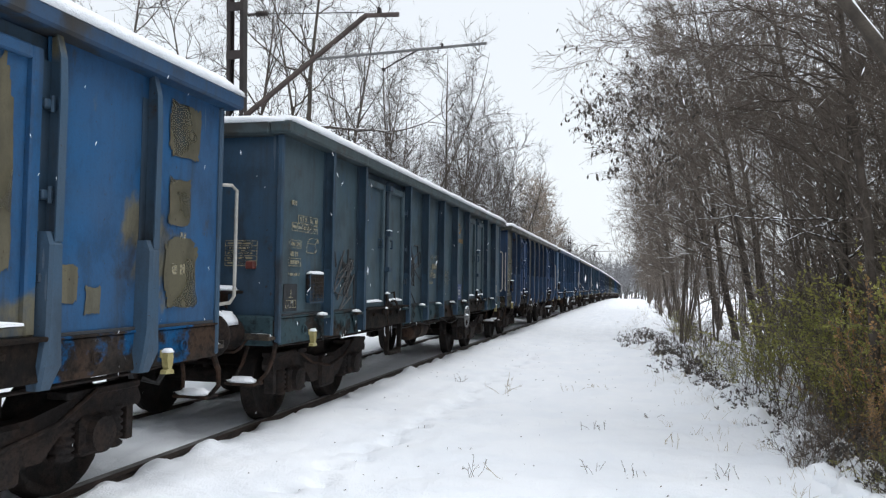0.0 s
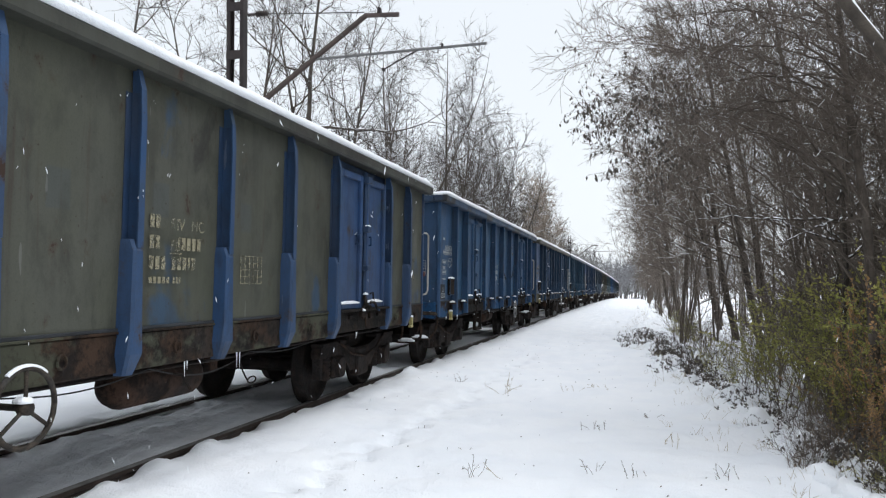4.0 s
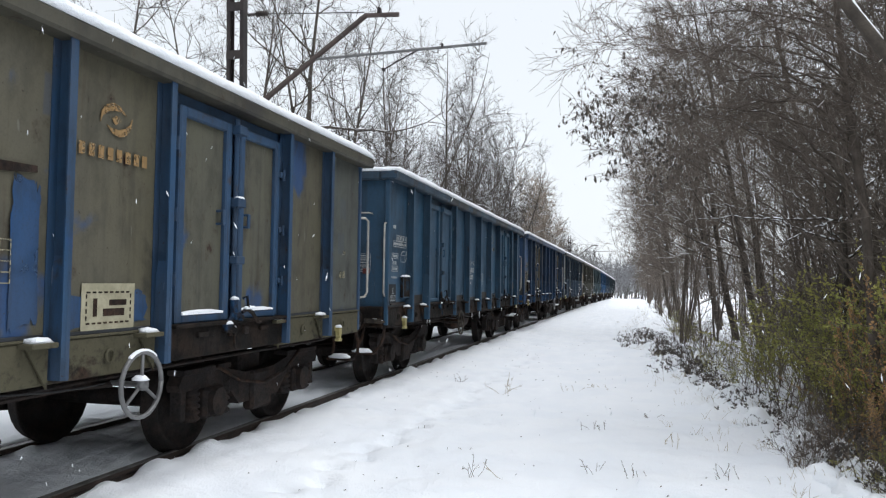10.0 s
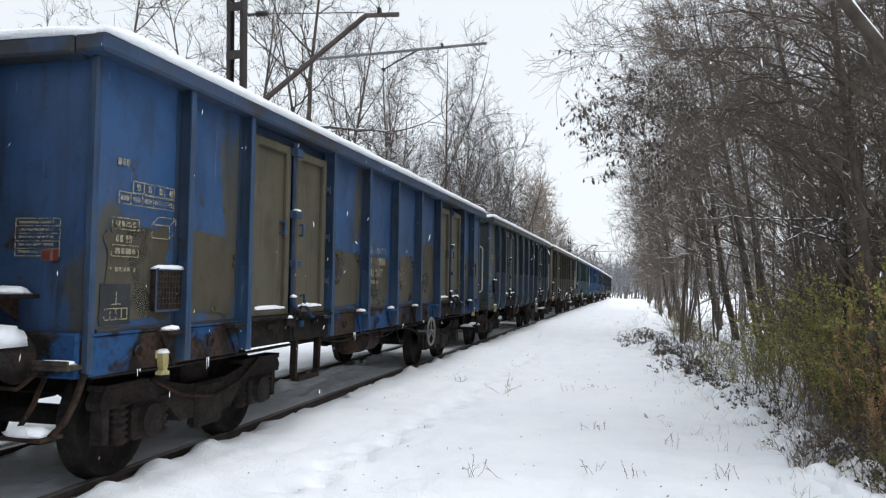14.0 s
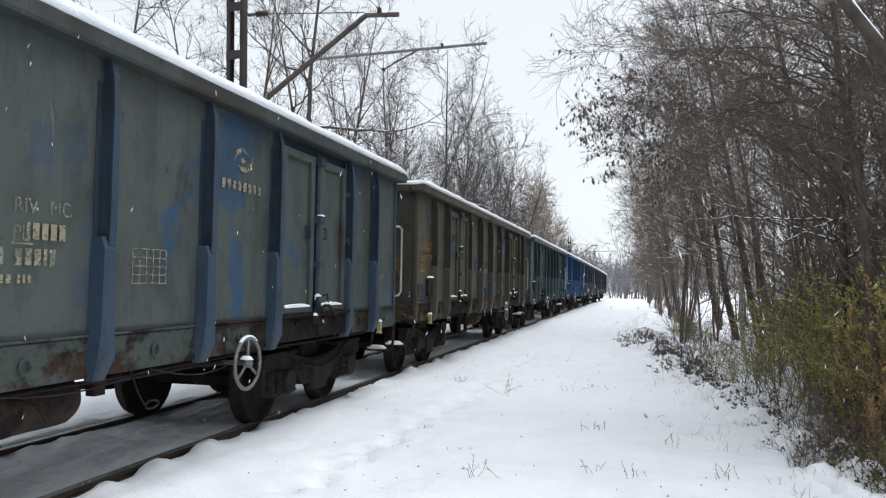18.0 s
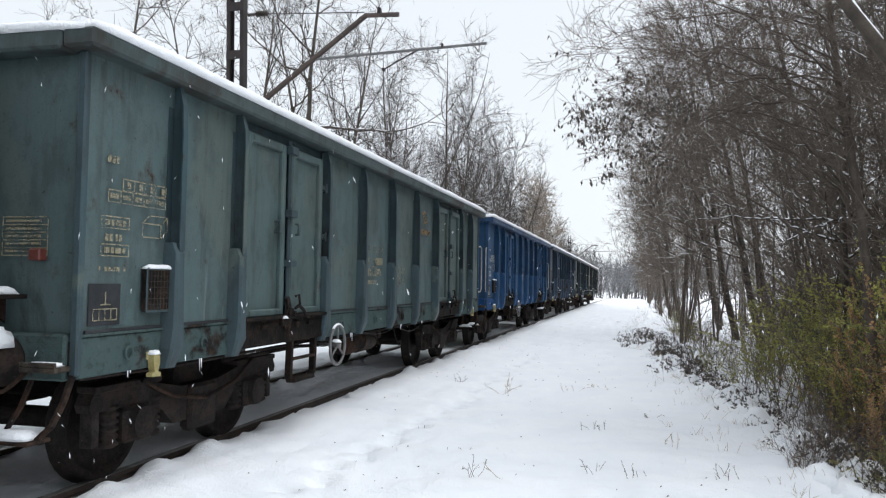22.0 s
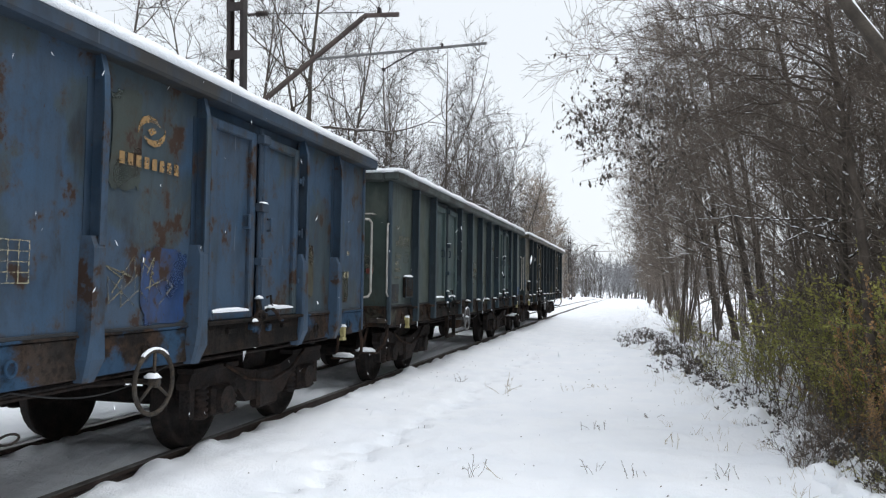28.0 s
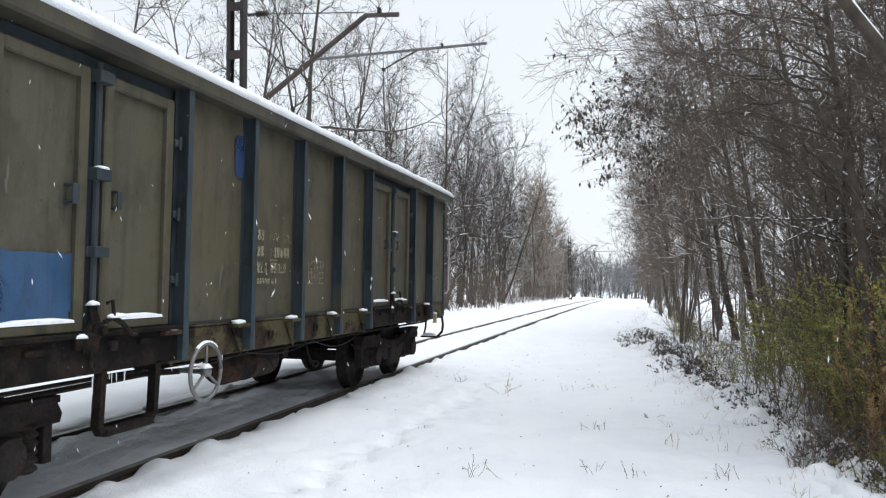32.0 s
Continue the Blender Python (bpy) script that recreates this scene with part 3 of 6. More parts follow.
def bogie_side(y, side):
    """A cast side frame: a bowed beam over the springs and axle boxes."""
    x0, x1 = sorted((0.93 * side, 1.06 * side))
    ring = [(-1.46, 0.66), (-1.40, 0.76), (-0.95, 0.80), (-0.60, 0.72), (-0.30, 0.66), (0.30, 0.66), (0.60, 0.72), (0.95, 0.80), (1.40, 0.76), (1.46, 0.66), (1.44, 0.60), (0.80, 0.60), (0.58, 0.50), (0.42, 0.36), (-0.42, 0.36), (-0.58, 0.50), (-0.80, 0.60), (-1.44, 0.60)]
    s = Shape().prism([(y + a, b) for a, b in ring], "x", x0, x1)
    s.box(x0 - 0.02, y - 1.42, 0.74, x1 + 0.02, y - 0.62, 0.79)
    s.box(x0 - 0.02, y + 0.62, 0.74, x1 + 0.02, y + 1.42, 0.79)
    for dy in (-1.36, -0.66, 0.66, 1.36):
        s.box(x0, y + dy - 0.04, 0.34, x1 - 0.02, y + dy + 0.04, 0.62)
    return s


def axle_box(y, side):
    x0, x1 = sorted((0.90 * side, 1.10 * side))
    s = Shape().box(x0, y - 0.17, 0.32, x1, y + 0.17, 0.60, 0.03)
    s.lathe([(0.0, 0.14), (0.05 * side, 0.13), (0.06 * side, 0.0)], ((x1 if side > 0 else x0), y, 0.46), 14)
    return s


def coil(y, side, z0=0.33, turns=5, r=0.07):
    """A stack of rounded turns."""
    prof = []
    for i in range(turns):
        z = z0 + i * 0.055
        prof += [(z, r * 0.72), (z + 0.018, r), (z + 0.037, r)]
    return Shape().lathe(prof, (1.0 * side, y, 0), 10, "z")


def wheel_shape(side):
    x = 0.72 * side
    prof = [(-0.035, 0.0), (-0.035, 0.11), (-0.01, 0.13), (-0.005, 0.38), (-0.055, 0.40), (-0.06, 0.455), (-0.075, 0.485), (-0.055, 0.49), (-0.04, 0.465), (0.06, 0.455), (0.066, 0.44), (0.066, 0.40), (0.02, 0.38), (0.015, 0.13), (0.06, 0.11), (0.06, 0.0)]
    return Shape().lathe([(a * side, r) for a, r in prof], (x, 0, 0), 28)


def underframe():
    s = Shape()
    s.box(-0.20, -HALF, 0.90, 0.20, HALF, FLOOR - 0.03, 0.01)
    for y in (-HALF + 0.1, -4.43, -2.2, 0, 2.2, 4.43, HALF - 0.1):
        s.box(-W + 0.16, y - 0.10, 0.95, W - 0.14, y + 0.10, FLOOR - 0.035, 0.01)
    for x in (-1.15, 1.15):
        s.box(x - 0.05, -HALF, 0.92, x + 0.05, HALF, FLOOR - 0.03, 0.01)
    return s


def bars(rows, y0, z0, x, mats_h, rng_seed, side=1):
    """Rows of plain bars that stand for lettering: each row a list of widths, laid out along y on the side wall."""
    s = Shape()
    z = z0
    for widths, h, gap in rows:
        y = y0
        for wdt in widths:
            if wdt > 0:
                s.box(x, y, z - h, x + 0.004, y + wdt, z, 0.001)
                y += wdt + gap
            else:
                y -= wdt
        z -= h * 1.55
    return s


def lettering(text, size, m, mat, parent, name="lettering"):
    """Painted letters on a side wall, from the built-in font."""
    cu = bpy.data.curves.new(name, "FONT")
    cu.body, cu.size, cu.extrude, cu.align_x = text, size, 0.0015, "LEFT"
    tmp = bpy.data.objects.new("temporary_text", cu)
    me = bpy.data.meshes.new_from_object(tmp)
    bpy.data.objects.remove(tmp)
    me.materials.clear()
    return put(name, me, mat, parent, at=m)


# letters face +x and read along +y
def on_side(y, z, x):
    return Matrix(((0, 0, 1, x), (1, 0, 0, y), (0, 1, 0, z), (0, 0, 0, 1)))


FACE = W - 0.12


def make_wagon(label, spec):
    """One four-axle open wagon; its origin lies on the rail top below its middle."""
    rng = random.Random(spec["seed"])
    wagon = tagged(new("open_wagon"), label, "freight wagon", "wagons of the train")
    sd = spec["seed"]
    lay, build = spec.get("lay", "wide"), spec.get("build", "curved")
    POSTS, DOOR_Y = LAYOUTS[lay]
    PANELS = bays(POSTS)
    base = wagon_paint("wagon_paint", spec["base"], spec["patch"], spec["amount"], sd, spec["rust"])
    frame_mat = wagon_paint("wagon_frame_paint", spec.get("post", spec["base"]), spec["patch"], spec["amount"] * spec.get("postamt", 0.25), sd + 3, spec["rust"])
    door_mat = wagon_paint("wagon_door_paint", spec.get("door", spec["base"]), spec["patch"], spec.get("dooramt", spec["amount"] * 0.6), sd + 7, spec["rust"])
    sill_mat = crusted("wagon_sill_paint", (0.013, 0.011, 0.010), (0.045, 0.028, 0.019), (0.035, 0.031, 0.028), 3.0, 0.8, 0.12, spec.get("sill", spec["base"]), spec.get("sill_cover", 0.62), sd * 3.1)
    top_mat = wagon_paint("wagon_rim_paint", spec.get("rim", tuple(v * 0.6 + 0.012 for v in spec["base"])), spec.get("rim_patch", (0.05, 0.046, 0.04)), 0.35, sd + 17, min(0.7, spec["rust"] * 1.5))
    end_mat = wagon_paint("wagon_end_paint", spec.get("end", spec["base"]), spec["patch"], spec.get("endamt", spec["amount"] * 0.5), sd + 19, spec["rust"])
    # darkened post paint: recess shade in channels and door gaps, grime on lock bars
    shade_grime_mat = wagon_paint("wagon_channel_paint", tuple(v * 0.8 for v in spec.get("post", spec["base"])), tuple(v * 0.55 for v in spec.get("post", spec["base"])), 0.3, sd + 23, 0.5)
    latch_mat = crusted("latch_paint", (0.010, 0.009, 0.0085), (0.035, 0.023, 0.017), (0.03, 0.028, 0.027), 9.0, 0.75, 0.0, spec.get("post", spec["base"]), 0.35, sd * 1.7)
    for side in (1, -1):
        x = FACE * side
        for k, (a, b) in enumerate(PANELS):
            mt = base
            if k in spec.get("odd", {}):
                mt = wagon_paint("wagon_panel_paint", spec["odd"][k], spec["patch"], spec["amount"] * 0.5, sd + 30 + k, spec["rust"])
            put("side_panel", shared(f"side_panel|{lay}{k}{side}", lambda: plate(x, a, b, FLOOR, CORNICE + 0.01, k + side * 5, 0.014, side)), mt, wagon)
        for y in POSTS:
            post = put("post", shared(f"post|{build}{y}{side}", lambda: side_post(y, side, build)), frame_mat, wagon)
            put("post_box", shared(f"post_box|{build}{y}{side}", lambda: post_foot_box(y, side, build)), frame_mat, wagon)
            if side > 0:
                put("channel", shared(f"channel|{build}{y}", lambda: post_lining(y, side, build)), shade_grime_mat, post)
            if side > 0 and build == "flange" and rng.random() < 0.85:
                put("ledge_snow", shared(f"ledge_snow|{y}{sd % 3}", lambda: Shape().lump(W - 0.06, y - 0.15, FLOOR - 0.012, 0.05, 0.09, 0.035, random.Random(y + sd % 3), 8, 2), True), M["snow"], wagon)
            if side > 0 and build == "flange":
                put("post_foot", shared(f"post_foot|{y}", lambda: Shape().box(W - 0.12, y - 0.26, FLOOR - 0.045, W + 0.005, y - 0.05, FLOOR - 0.012, 0.006).prism([(y - 0.22, FLOOR - 0.045), (y - 0.05, FLOOR - 0.045), (y - 0.05, SILL - 0.02)], "x", W - 0.09, W - 0.075)), sill_mat, wagon)
        for e in (-1, 1):
            def corner():
                x0, x1 = sorted(((W - 0.16) * side, (W - 0.095) * side))
                y0, y1 = sorted(((HALF - 0.055) * e, HALF * e))
                return Shape().box(x0, y0, 0.95, x1, y1, CORNICE, 0.012)
            put("corner_post", shared(f"corner_post|{side}{e}", corner), frame_mat, wagon)
        for d, (y0, y1) in enumerate((c + a, c + b) for c in (-DOOR_Y, DOOR_Y) for a, b in ((-0.86, -0.07), (0.08, 0.86))):
            leaf = put("door", shared(f"door|{lay}{d}{side}", lambda: door_leaf(y0, y1, side)), door_mat, wagon)
            put("door_frame", shared(f"door_frame|{lay}{d}{side}", lambda: door_frame(y0, y1, side)), door_mat if spec.get("plainframe", True) else frame_mat, leaf)
            if side > 0:
                hy = y1 - 0.14 if d % 2 == 0 else y0 + 0.14
                put("door_handle", shared(f"door_handle|{lay}{d}", lambda: Shape().box(W - 0.13, hy - 0.022, 2.05, W - 0.05, hy + 0.022, 2.07).box(W - 0.13, hy - 0.022, 2.16, W - 0.05, hy + 0.022, 2.18).box(W - 0.065, hy - 0.022, 2.05, W - 0.045, hy + 0.022, 2.18)), frame_mat, leaf)
                if spec.get("snowy", True):
                    put("sill_snow", shared(f"sill_snow|{lay}{d}", lambda: snow_strip(W - 0.13, W - 0.065, y0 + 0.09, y1 - 0.09, 1.302, 0.034, y0, 0.13)), M["snow"], leaf)
        for d, yc in enumerate((-DOOR_Y, DOOR_Y)):
            # back plate behind the doors, painted dark for the shade in the gaps
            put("door_lintel", shared(f"door_lintel|{lay}{d}{side}", lambda: Shape().box(min((W - 0.19) * side, (W - 0.16) * side), yc - 1.075, 2.88, max((W - 0.19) * side, (W - 0.16) * side), yc + 1.075, CORNICE, 0.006).box(min((W - 0.19) * side, (W - 0.165) * side), yc - 1.075, FLOOR, max((W - 0.19) * side, (W - 0.165) * side), yc + 1.075, 2.88, 0.004)), shade_grime_mat, wagon)
            put("lock_bar", shared(f"lock_bar|{lay}{d}{side}", lambda: Shape().tube([((W - 0.07) * side, yc, 1.16), ((W - 0.07) * side, yc, 3.0)], 0.024, 8).box(*sorted(((W - 0.08) * side, (W + 0.0) * side))[:1], yc - 0.07, 2.22, max((W - 0.08) * side, W * side), yc + 0.07, 2.30).box(min((W - 0.08) * side, W * side), yc - 0.07, 1.72, max((W - 0.08) * side, W * side), yc + 0.07, 1.79).box(min((W - 0.08) * side, W * side), yc - 0.07, 2.86, max((W - 0.08) * side, W * side), yc + 0.07, 2.94)), shade_grime_mat, wagon, "upright locking bar between door leaves")
            if side > 0:
                for hy in (yc - 0.92, yc + 0.92):
                    for hz in (1.55, 2.05, 2.6):
                        put("hinge", shared(f"hinge|{hy}{hz}", lambda: Shape().box(W - 0.12, hy - 0.05, hz, W - 0.06, hy + 0.05, hz + 0.06, 0.01).tube([(W - 0.055, hy, hz - 0.02), (W - 0.055, hy, hz + 0.08)], 0.014, 6)), shade_grime_mat, wagon)
                def latch():
                    b = Shape().prism([(yc - 0.11, 1.10), (yc + 0.02, 1.10), (yc + 0.05, 1.20), (yc + 0.03, 1.33), (yc - 0.02, 1.42), (yc - 0.07, 1.40), (yc - 0.04, 1.30), (yc - 0.12, 1.22)], "x", W - 0.055, W - 0.030)
                    b.lathe([(0.0, 0.055), (0.02, 0.055), (0.025, 0.03), (0.06, 0.028), (0.06, 0.0)], (W - 0.03, yc + 0.01, 1.25), 12)
                    b.tube([(W + 0.015, yc + 0.02, 1.30), (W + 0.03, yc + 0.08, 1.33), (W + 0.035, yc + 0.17, 1.29), (W + 0.035, yc + 0.27, 1.21), (W + 0.03, yc + 0.34, 1.20)], [0.016, 0.019, 0.018, 0.017, 0.014], 6)
                    b.tube([(W - 0.01, yc + 0.07, 1.42), (W + 0.03, yc + 0.075, 1.44), (W + 0.04, yc + 0.08, 1.34)], 0.014, 6)
                    b.box(W - 0.06, yc - 0.20, 1.13, W - 0.01, yc - 0.14, 1.21, 0.008).box(W - 0.06, yc + 0.14, 1.10, W - 0.02, yc + 0.22, 1.17, 0.008)
                    b.tube([(W - 0.02, yc - 0.05, 1.12), (W - 0.01, yc - 0.06, 1.02), (W - 0.015, yc - 0.02, 0.98)], 0.012, 6)
                    return b
                put("latch", shared(f"latch|{lay}{d}", latch), latch_mat, wagon, "heavy door latch with a lever")
                for k, (lx, ly, lz, a, b, c) in enumerate(((-0.02, -0.17, 1.205, 0.04, 0.05, 0.03), (0.03, 0.12, 1.325, 0.025, 0.10, 0.03), (-0.03, 0, 2.295, 0.04, 0.06, 0.02), (-0.03, -0.04, 1.41, 0.03, 0.045, 0.03))):
                    if k == 0 or spec.get("snowy", True):
                        put("latch_snow", shared(f"latch_snow|{lay}{d}{k}", lambda: Shape().lump(W + lx, yc + ly, lz, a, b, c, random.Random(2 + k), 8, 3), True), M["snow"], wagon)
                put("door_lip", shared(f"door_lip|{lay}{d}", lambda: Shape().box(W - 0.13, yc - 0.95, 0.96, W - 0.05, yc + 0.95, 1.23, 0.01).box(W - 0.12, yc - 0.95, 1.205, W - 0.0, yc + 0.95, 1.235, 0.006).box(W - 0.06, yc - 0.6, 1.12, W - 0.02, yc - 0.45, 1.16).box(W - 0.06, yc + 0.45, 1.12, W - 0.02, yc + 0.6, 1.16)), M["grease"], wagon, "grimy beam under the side doors")
        x0, x1 = sorted(((W - 0.15) * side, (W - 0.125) * side))
        for k, (y0, y1) in enumerate(((-6.42, -DOOR_Y - 0.98), (-DOOR_Y + 0.96, DOOR_Y - 0.98), (DOOR_Y + 0.96, 6.42))):
            put("sill_beam", shared(f"sill_beam|{lay}{k}{side}", lambda: Shape().box((W - 0.15) if side > 0 else -(W - 0.105), y0, SILL, (W - 0.105) if side > 0 else -(W - 0.15), y1, FLOOR - 0.012, 0.01).box(min((W - 0.15) * side, (W - 0.092) * side), y0, FLOOR - 0.012, max((W - 0.15) * side, (W - 0.092) * side), y1, FLOOR + 0.006, 0.004)), sill_mat, wagon)
        if side > 0:
            for k, (a, b) in enumerate(PANELS):
                # added dark strip: the shadow line above the ledge, as colour
                put("panel_gap", shared(f"panel_gap|{lay}{k}", lambda: Shape().box(FACE + 0.002, a + 0.05, FLOOR + 0.006, FACE + 0.018, b - 0.06, FLOOR + 0.030, 0.003)), M["field_shade"], wagon, "dark strip painted as the shadow line under the side plate")
            for y in [(a + b) / 2 for a, b in PANELS]:
                put("lashing_ring", shared(f"lashing_ring|{lay}{y}", lambda: Shape().tube([(W - 0.085, y + 0.04 * math.cos(a), 1.06 + 0.045 * math.sin(a)) for a in [2 * math.pi * i / 12 for i in range(13)]], 0.010, 6)), sill_mat, wagon)
        xo = sorted(((W - 0.21) * side, (W + 0.035) * side))
        put("cornice", shared(f"cornice|{side}", lambda: Shape().box(xo[0], -HALF - 0.1, CORNICE, xo[1], HALF + 0.1, CORNICE + 0.125, 0.02)), top_mat, wagon, "steel rim along the top of the side")
        put("rim_snow", shared(f"rim_snow|{side}{sd % 4}", lambda: snow_strip(xo[0] - 0.02, xo[1] + 0.01, -HALF - 0.09, HALF + 0.09, CORNICE + 0.12, 0.10, sd % 4 + side), True), M["snow"], wagon, "rounded strip of fresh snow")
    for e in (-1, 1):
        ye = HALF * e
        y0, y1 = sorted((ye - 0.10 * e, ye + 0.11 * e))
        put("end_cornice", shared(f"end_cornice|{e}", lambda: Shape().box(-W + 0.21, y0, CORNICE - 0.01, W - 0.21, y1, CORNICE + 0.12, 0.02)), top_mat, wagon)
        put("rim_snow", shared(f"rim_snow_end|{e}", lambda: snow_strip_x(y0 - 0.01, y1 + 0.01, -W + 0.05, W - 0.05, CORNICE + 0.11, 0.085, e), True), M["snow"], wagon)
        q = sorted((ye - 0.07 * e, ye - 0.06 * e))
        put("end_wall", shared(f"end_wall|{e}", lambda: end_plate(ye, e)), end_mat, wagon)
        for x in (-1.12, -0.38, 0.50):
            put("end_post", shared(f"end_post|{e}{x}", lambda: Shape().box(x - 0.07, min(ye - 0.05 * e, ye + 0.045 * e), 0.95, x + 0.07, max(ye - 0.05 * e, ye + 0.045 * e), CORNICE, 0.015)), end_mat, wagon)
        beam = put("buffer_beam", shared(f"buffer_beam|{e}", lambda: Shape().box(-W + 0.1, min(ye - 0.12 * e, ye + 0.03 * e), 0.92, W - 0.165, max(ye - 0.12 * e, ye + 0.03 * e), 1.22, 0.015)), sill_mat, wagon)
        for x in (-0.875, 0.875):
            buf = put("buffer", shared(f"buffer|{e}{x}", lambda: Shape().lathe([(a * e, r) for a, r in ((0.03, 0.0), (0.03, 0.17), (0.06, 0.17), (0.07, 0.125), (0.28, 0.115), (0.29, 0.09), (0.37, 0.09), (0.375, 0.19), (0.40, 0.22), (0.43, 0.215), (0.445, 0.0))], (x, ye, 1.04), 20, "y"), True), M["steel_dark"], wagon, "greasy sprung buffer with a round plate")
            put("buffer_snow", shared(f"buffer_snow|{e}{x}", lambda: Shape().lump(x, ye + 0.2 * e, 1.13, 0.13, 0.19, 0.13, random.Random(3)), True), M["snow"], buf)
            put("buffer_snow", shared(f"buffer_snow_plate|{e}{x}", lambda: Shape().lump(x, ye + 0.41 * e, 1.235, 0.14, 0.035, 0.05, random.Random(5)), True), M["snow"], buf)
        hook = put("coupling_hook", shared(f"coupling_hook|{e}", lambda: Shape().box(-0.04, min(ye + 0.03 * e, ye + 0.36 * e), 1.0, 0.04, max(ye + 0.03 * e, ye + 0.36 * e), 1.08).tube([(0, ye + 0.3 * e, 1.02), (0.05, ye + 0.42 * e, 0.86), (0.0, ye + 0.5 * e, 0.78), (-0.05, ye + 0.42 * e, 0.86), (0, ye + 0.3 * e, 1.02)], 0.022, 7)), M["steel_dark"], wagon)
        put("brake_hose", shared(f"brake_hose|{e}", lambda: Shape().tube([(0.35, ye + 0.05 * e, 0.92), (0.36, ye + 0.22 * e, 0.80), (0.30, ye + 0.38 * e, 0.55), (0.18, ye + 0.46 * e, 0.60)], 0.026, 7)), M["rubber"], wagon)
        # grab rails, step, rope hook at the near corner
        if e > 0:
            put("grab_rail", shared("grab_rail|", lambda: Shape().tube([(1.35, ye - 0.02, 2.40), (1.41, ye + 0.14, 2.41), (1.43, ye + 0.19, 2.37), (1.43, ye + 0.19, 1.44), (1.41, ye + 0.15, 1.38), (1.33, ye - 0.02, 1.36)], 0.016, 7), True), M["white"], wagon, "white painted grab rail")
        elif spec.get("signs"):
            put("grab_rail", shared("grab_rail_front|", lambda: Shape().tube([(1.36, ye + 0.02, 2.43), (1.36, ye - 0.05, 2.42), (1.36, ye - 0.06, 2.39), (1.36, ye - 0.06, 1.42), (1.36, ye + 0.0, 1.37)], 0.014, 7), True), M["white"], wagon, "white painted grab rail")
            put("grab_rail", shared("grab_rail_flat|", lambda: Shape().tube([(0.56, ye + 0.07, 2.57), (0.57, ye - 0.08, 2.57), (1.12, ye - 0.08, 2.57), (1.13, ye + 0.07, 2.57)], 0.013, 6), True), M["white"], wagon, "white painted grab rail")
        put("shunter_step", shared(f"shunter_step|{e}", lambda: Shape().box(0.94, min(ye + 0.04 * e, ye + 0.24 * e), 0.545, 1.27, max(ye + 0.04 * e, ye + 0.24 * e), 0.572, 0.006).tube([(1.36, ye - 0.03 * e, 0.97), (1.37, ye + 0.06 * e, 0.80), (1.34, ye + 0.12 * e, 0.66), (1.25, ye + 0.14 * e, 0.57)], [0.024, 0.024, 0.022, 0.020], 6).tube([(1.06, ye - 0.03 * e, 0.95), (1.04, ye + 0.05 * e, 0.75), (0.98, ye + 0.13 * e, 0.57)], 0.018, 6)), M["rust"], wagon, "foot step on bent rusty straps")
        put("shunter_handle", shared(f"shunter_handle|{e}", lambda: Shape().tube([(0.62, ye + 0.02 * e, 0.98), (0.63, ye + 0.14 * e, 0.90), (0.66, ye + 0.16 * e, 0.865), (1.00, ye + 0.16 * e, 0.86), (1.06, ye + 0.15 * e, 0.90), (1.07, ye + 0.02 * e, 0.99)], 0.014, 7), True), M["rust"], wagon, "bent handle bar under the buffer")
        put("lamp_bracket", shared(f"lamp_bracket|{e}", lambda: Shape().box(1.10, min(ye, ye + 0.15 * e), 0.985, 1.37, max(ye, ye + 0.15 * e), 1.02, 0.006).box(1.10, min(ye + 0.13 * e, ye + 0.15 * e), 1.02, 1.37, max(ye + 0.13 * e, ye + 0.15 * e), 1.05, 0.004)), M["wheel_old"], wagon, "small steel bracket at the corner")
        put("end_step", shared(f"end_step|{e}", lambda: Shape().box(0.60, min(ye - 0.04 * e, ye + 0.22 * e), 1.44, 0.98, max(ye - 0.04 * e, ye + 0.22 * e), 1.47, 0.006).prism([(ye - 0.05 * e, 1.44), (ye + 0.18 * e, 1.44), (ye - 0.05 * e, 1.28)], "x", 0.78, 0.80)), M["rust"], wagon, "small foot step on the end wall")
        put("step_snow", shared(f"end_step_snow|{e}", lambda: Shape().lump(0.79, ye + 0.09 * e, 1.47, 0.18, 0.12, 0.05, random.Random(21)), True), M["snow"], wagon)
        for k, (lx, ly, lz, a, b, c) in enumerate(((1.09, 0.14, 0.572, 0.15, 0.095, 0.055), (0.3, 0.0, 1.22, 0.28, 0.035, 0.035), (1.23, 0.075, 1.02, 0.13, 0.06, 0.028))):
            put("step_snow", shared(f"step_snow|{e}{k}", lambda: Shape().lump(lx, ye + ly * e, lz, a, b, c, random.Random(11 + k)), True), M["snow"], wagon)
        put("tow_hook", shared(f"tow_hook|{e}", lambda: Shape().prism([(5.67 * e + a, b) for a, b in ((-0.034, 1.03), (-0.040, 0.98), (-0.030, 0.93), (-0.018, 0.905), (-0.052, 0.895), (-0.055, 0.870), (0.050, 0.865), (0.054, 0.890), (0.020, 0.905), (0.032, 0.94), (0.040, 0.99), (0.034, 1.03))], "x", W - 0.095, W - 0.045).box(W - 0.11, 5.67 * e - 0.05, 0.99, W - 0.09, 5.67 * e + 0.05, 1.05, 0.006)), M["yellow"], wagon, "small yellow painted towing hook")
        put("hook_snow", shared(f"hook_snow|{e}", lambda: Shape().lump(W - 0.07, 5.67 * e, 1.028, 0.036, 0.05, 0.03, random.Random(17)), True), M["snow"], wagon)
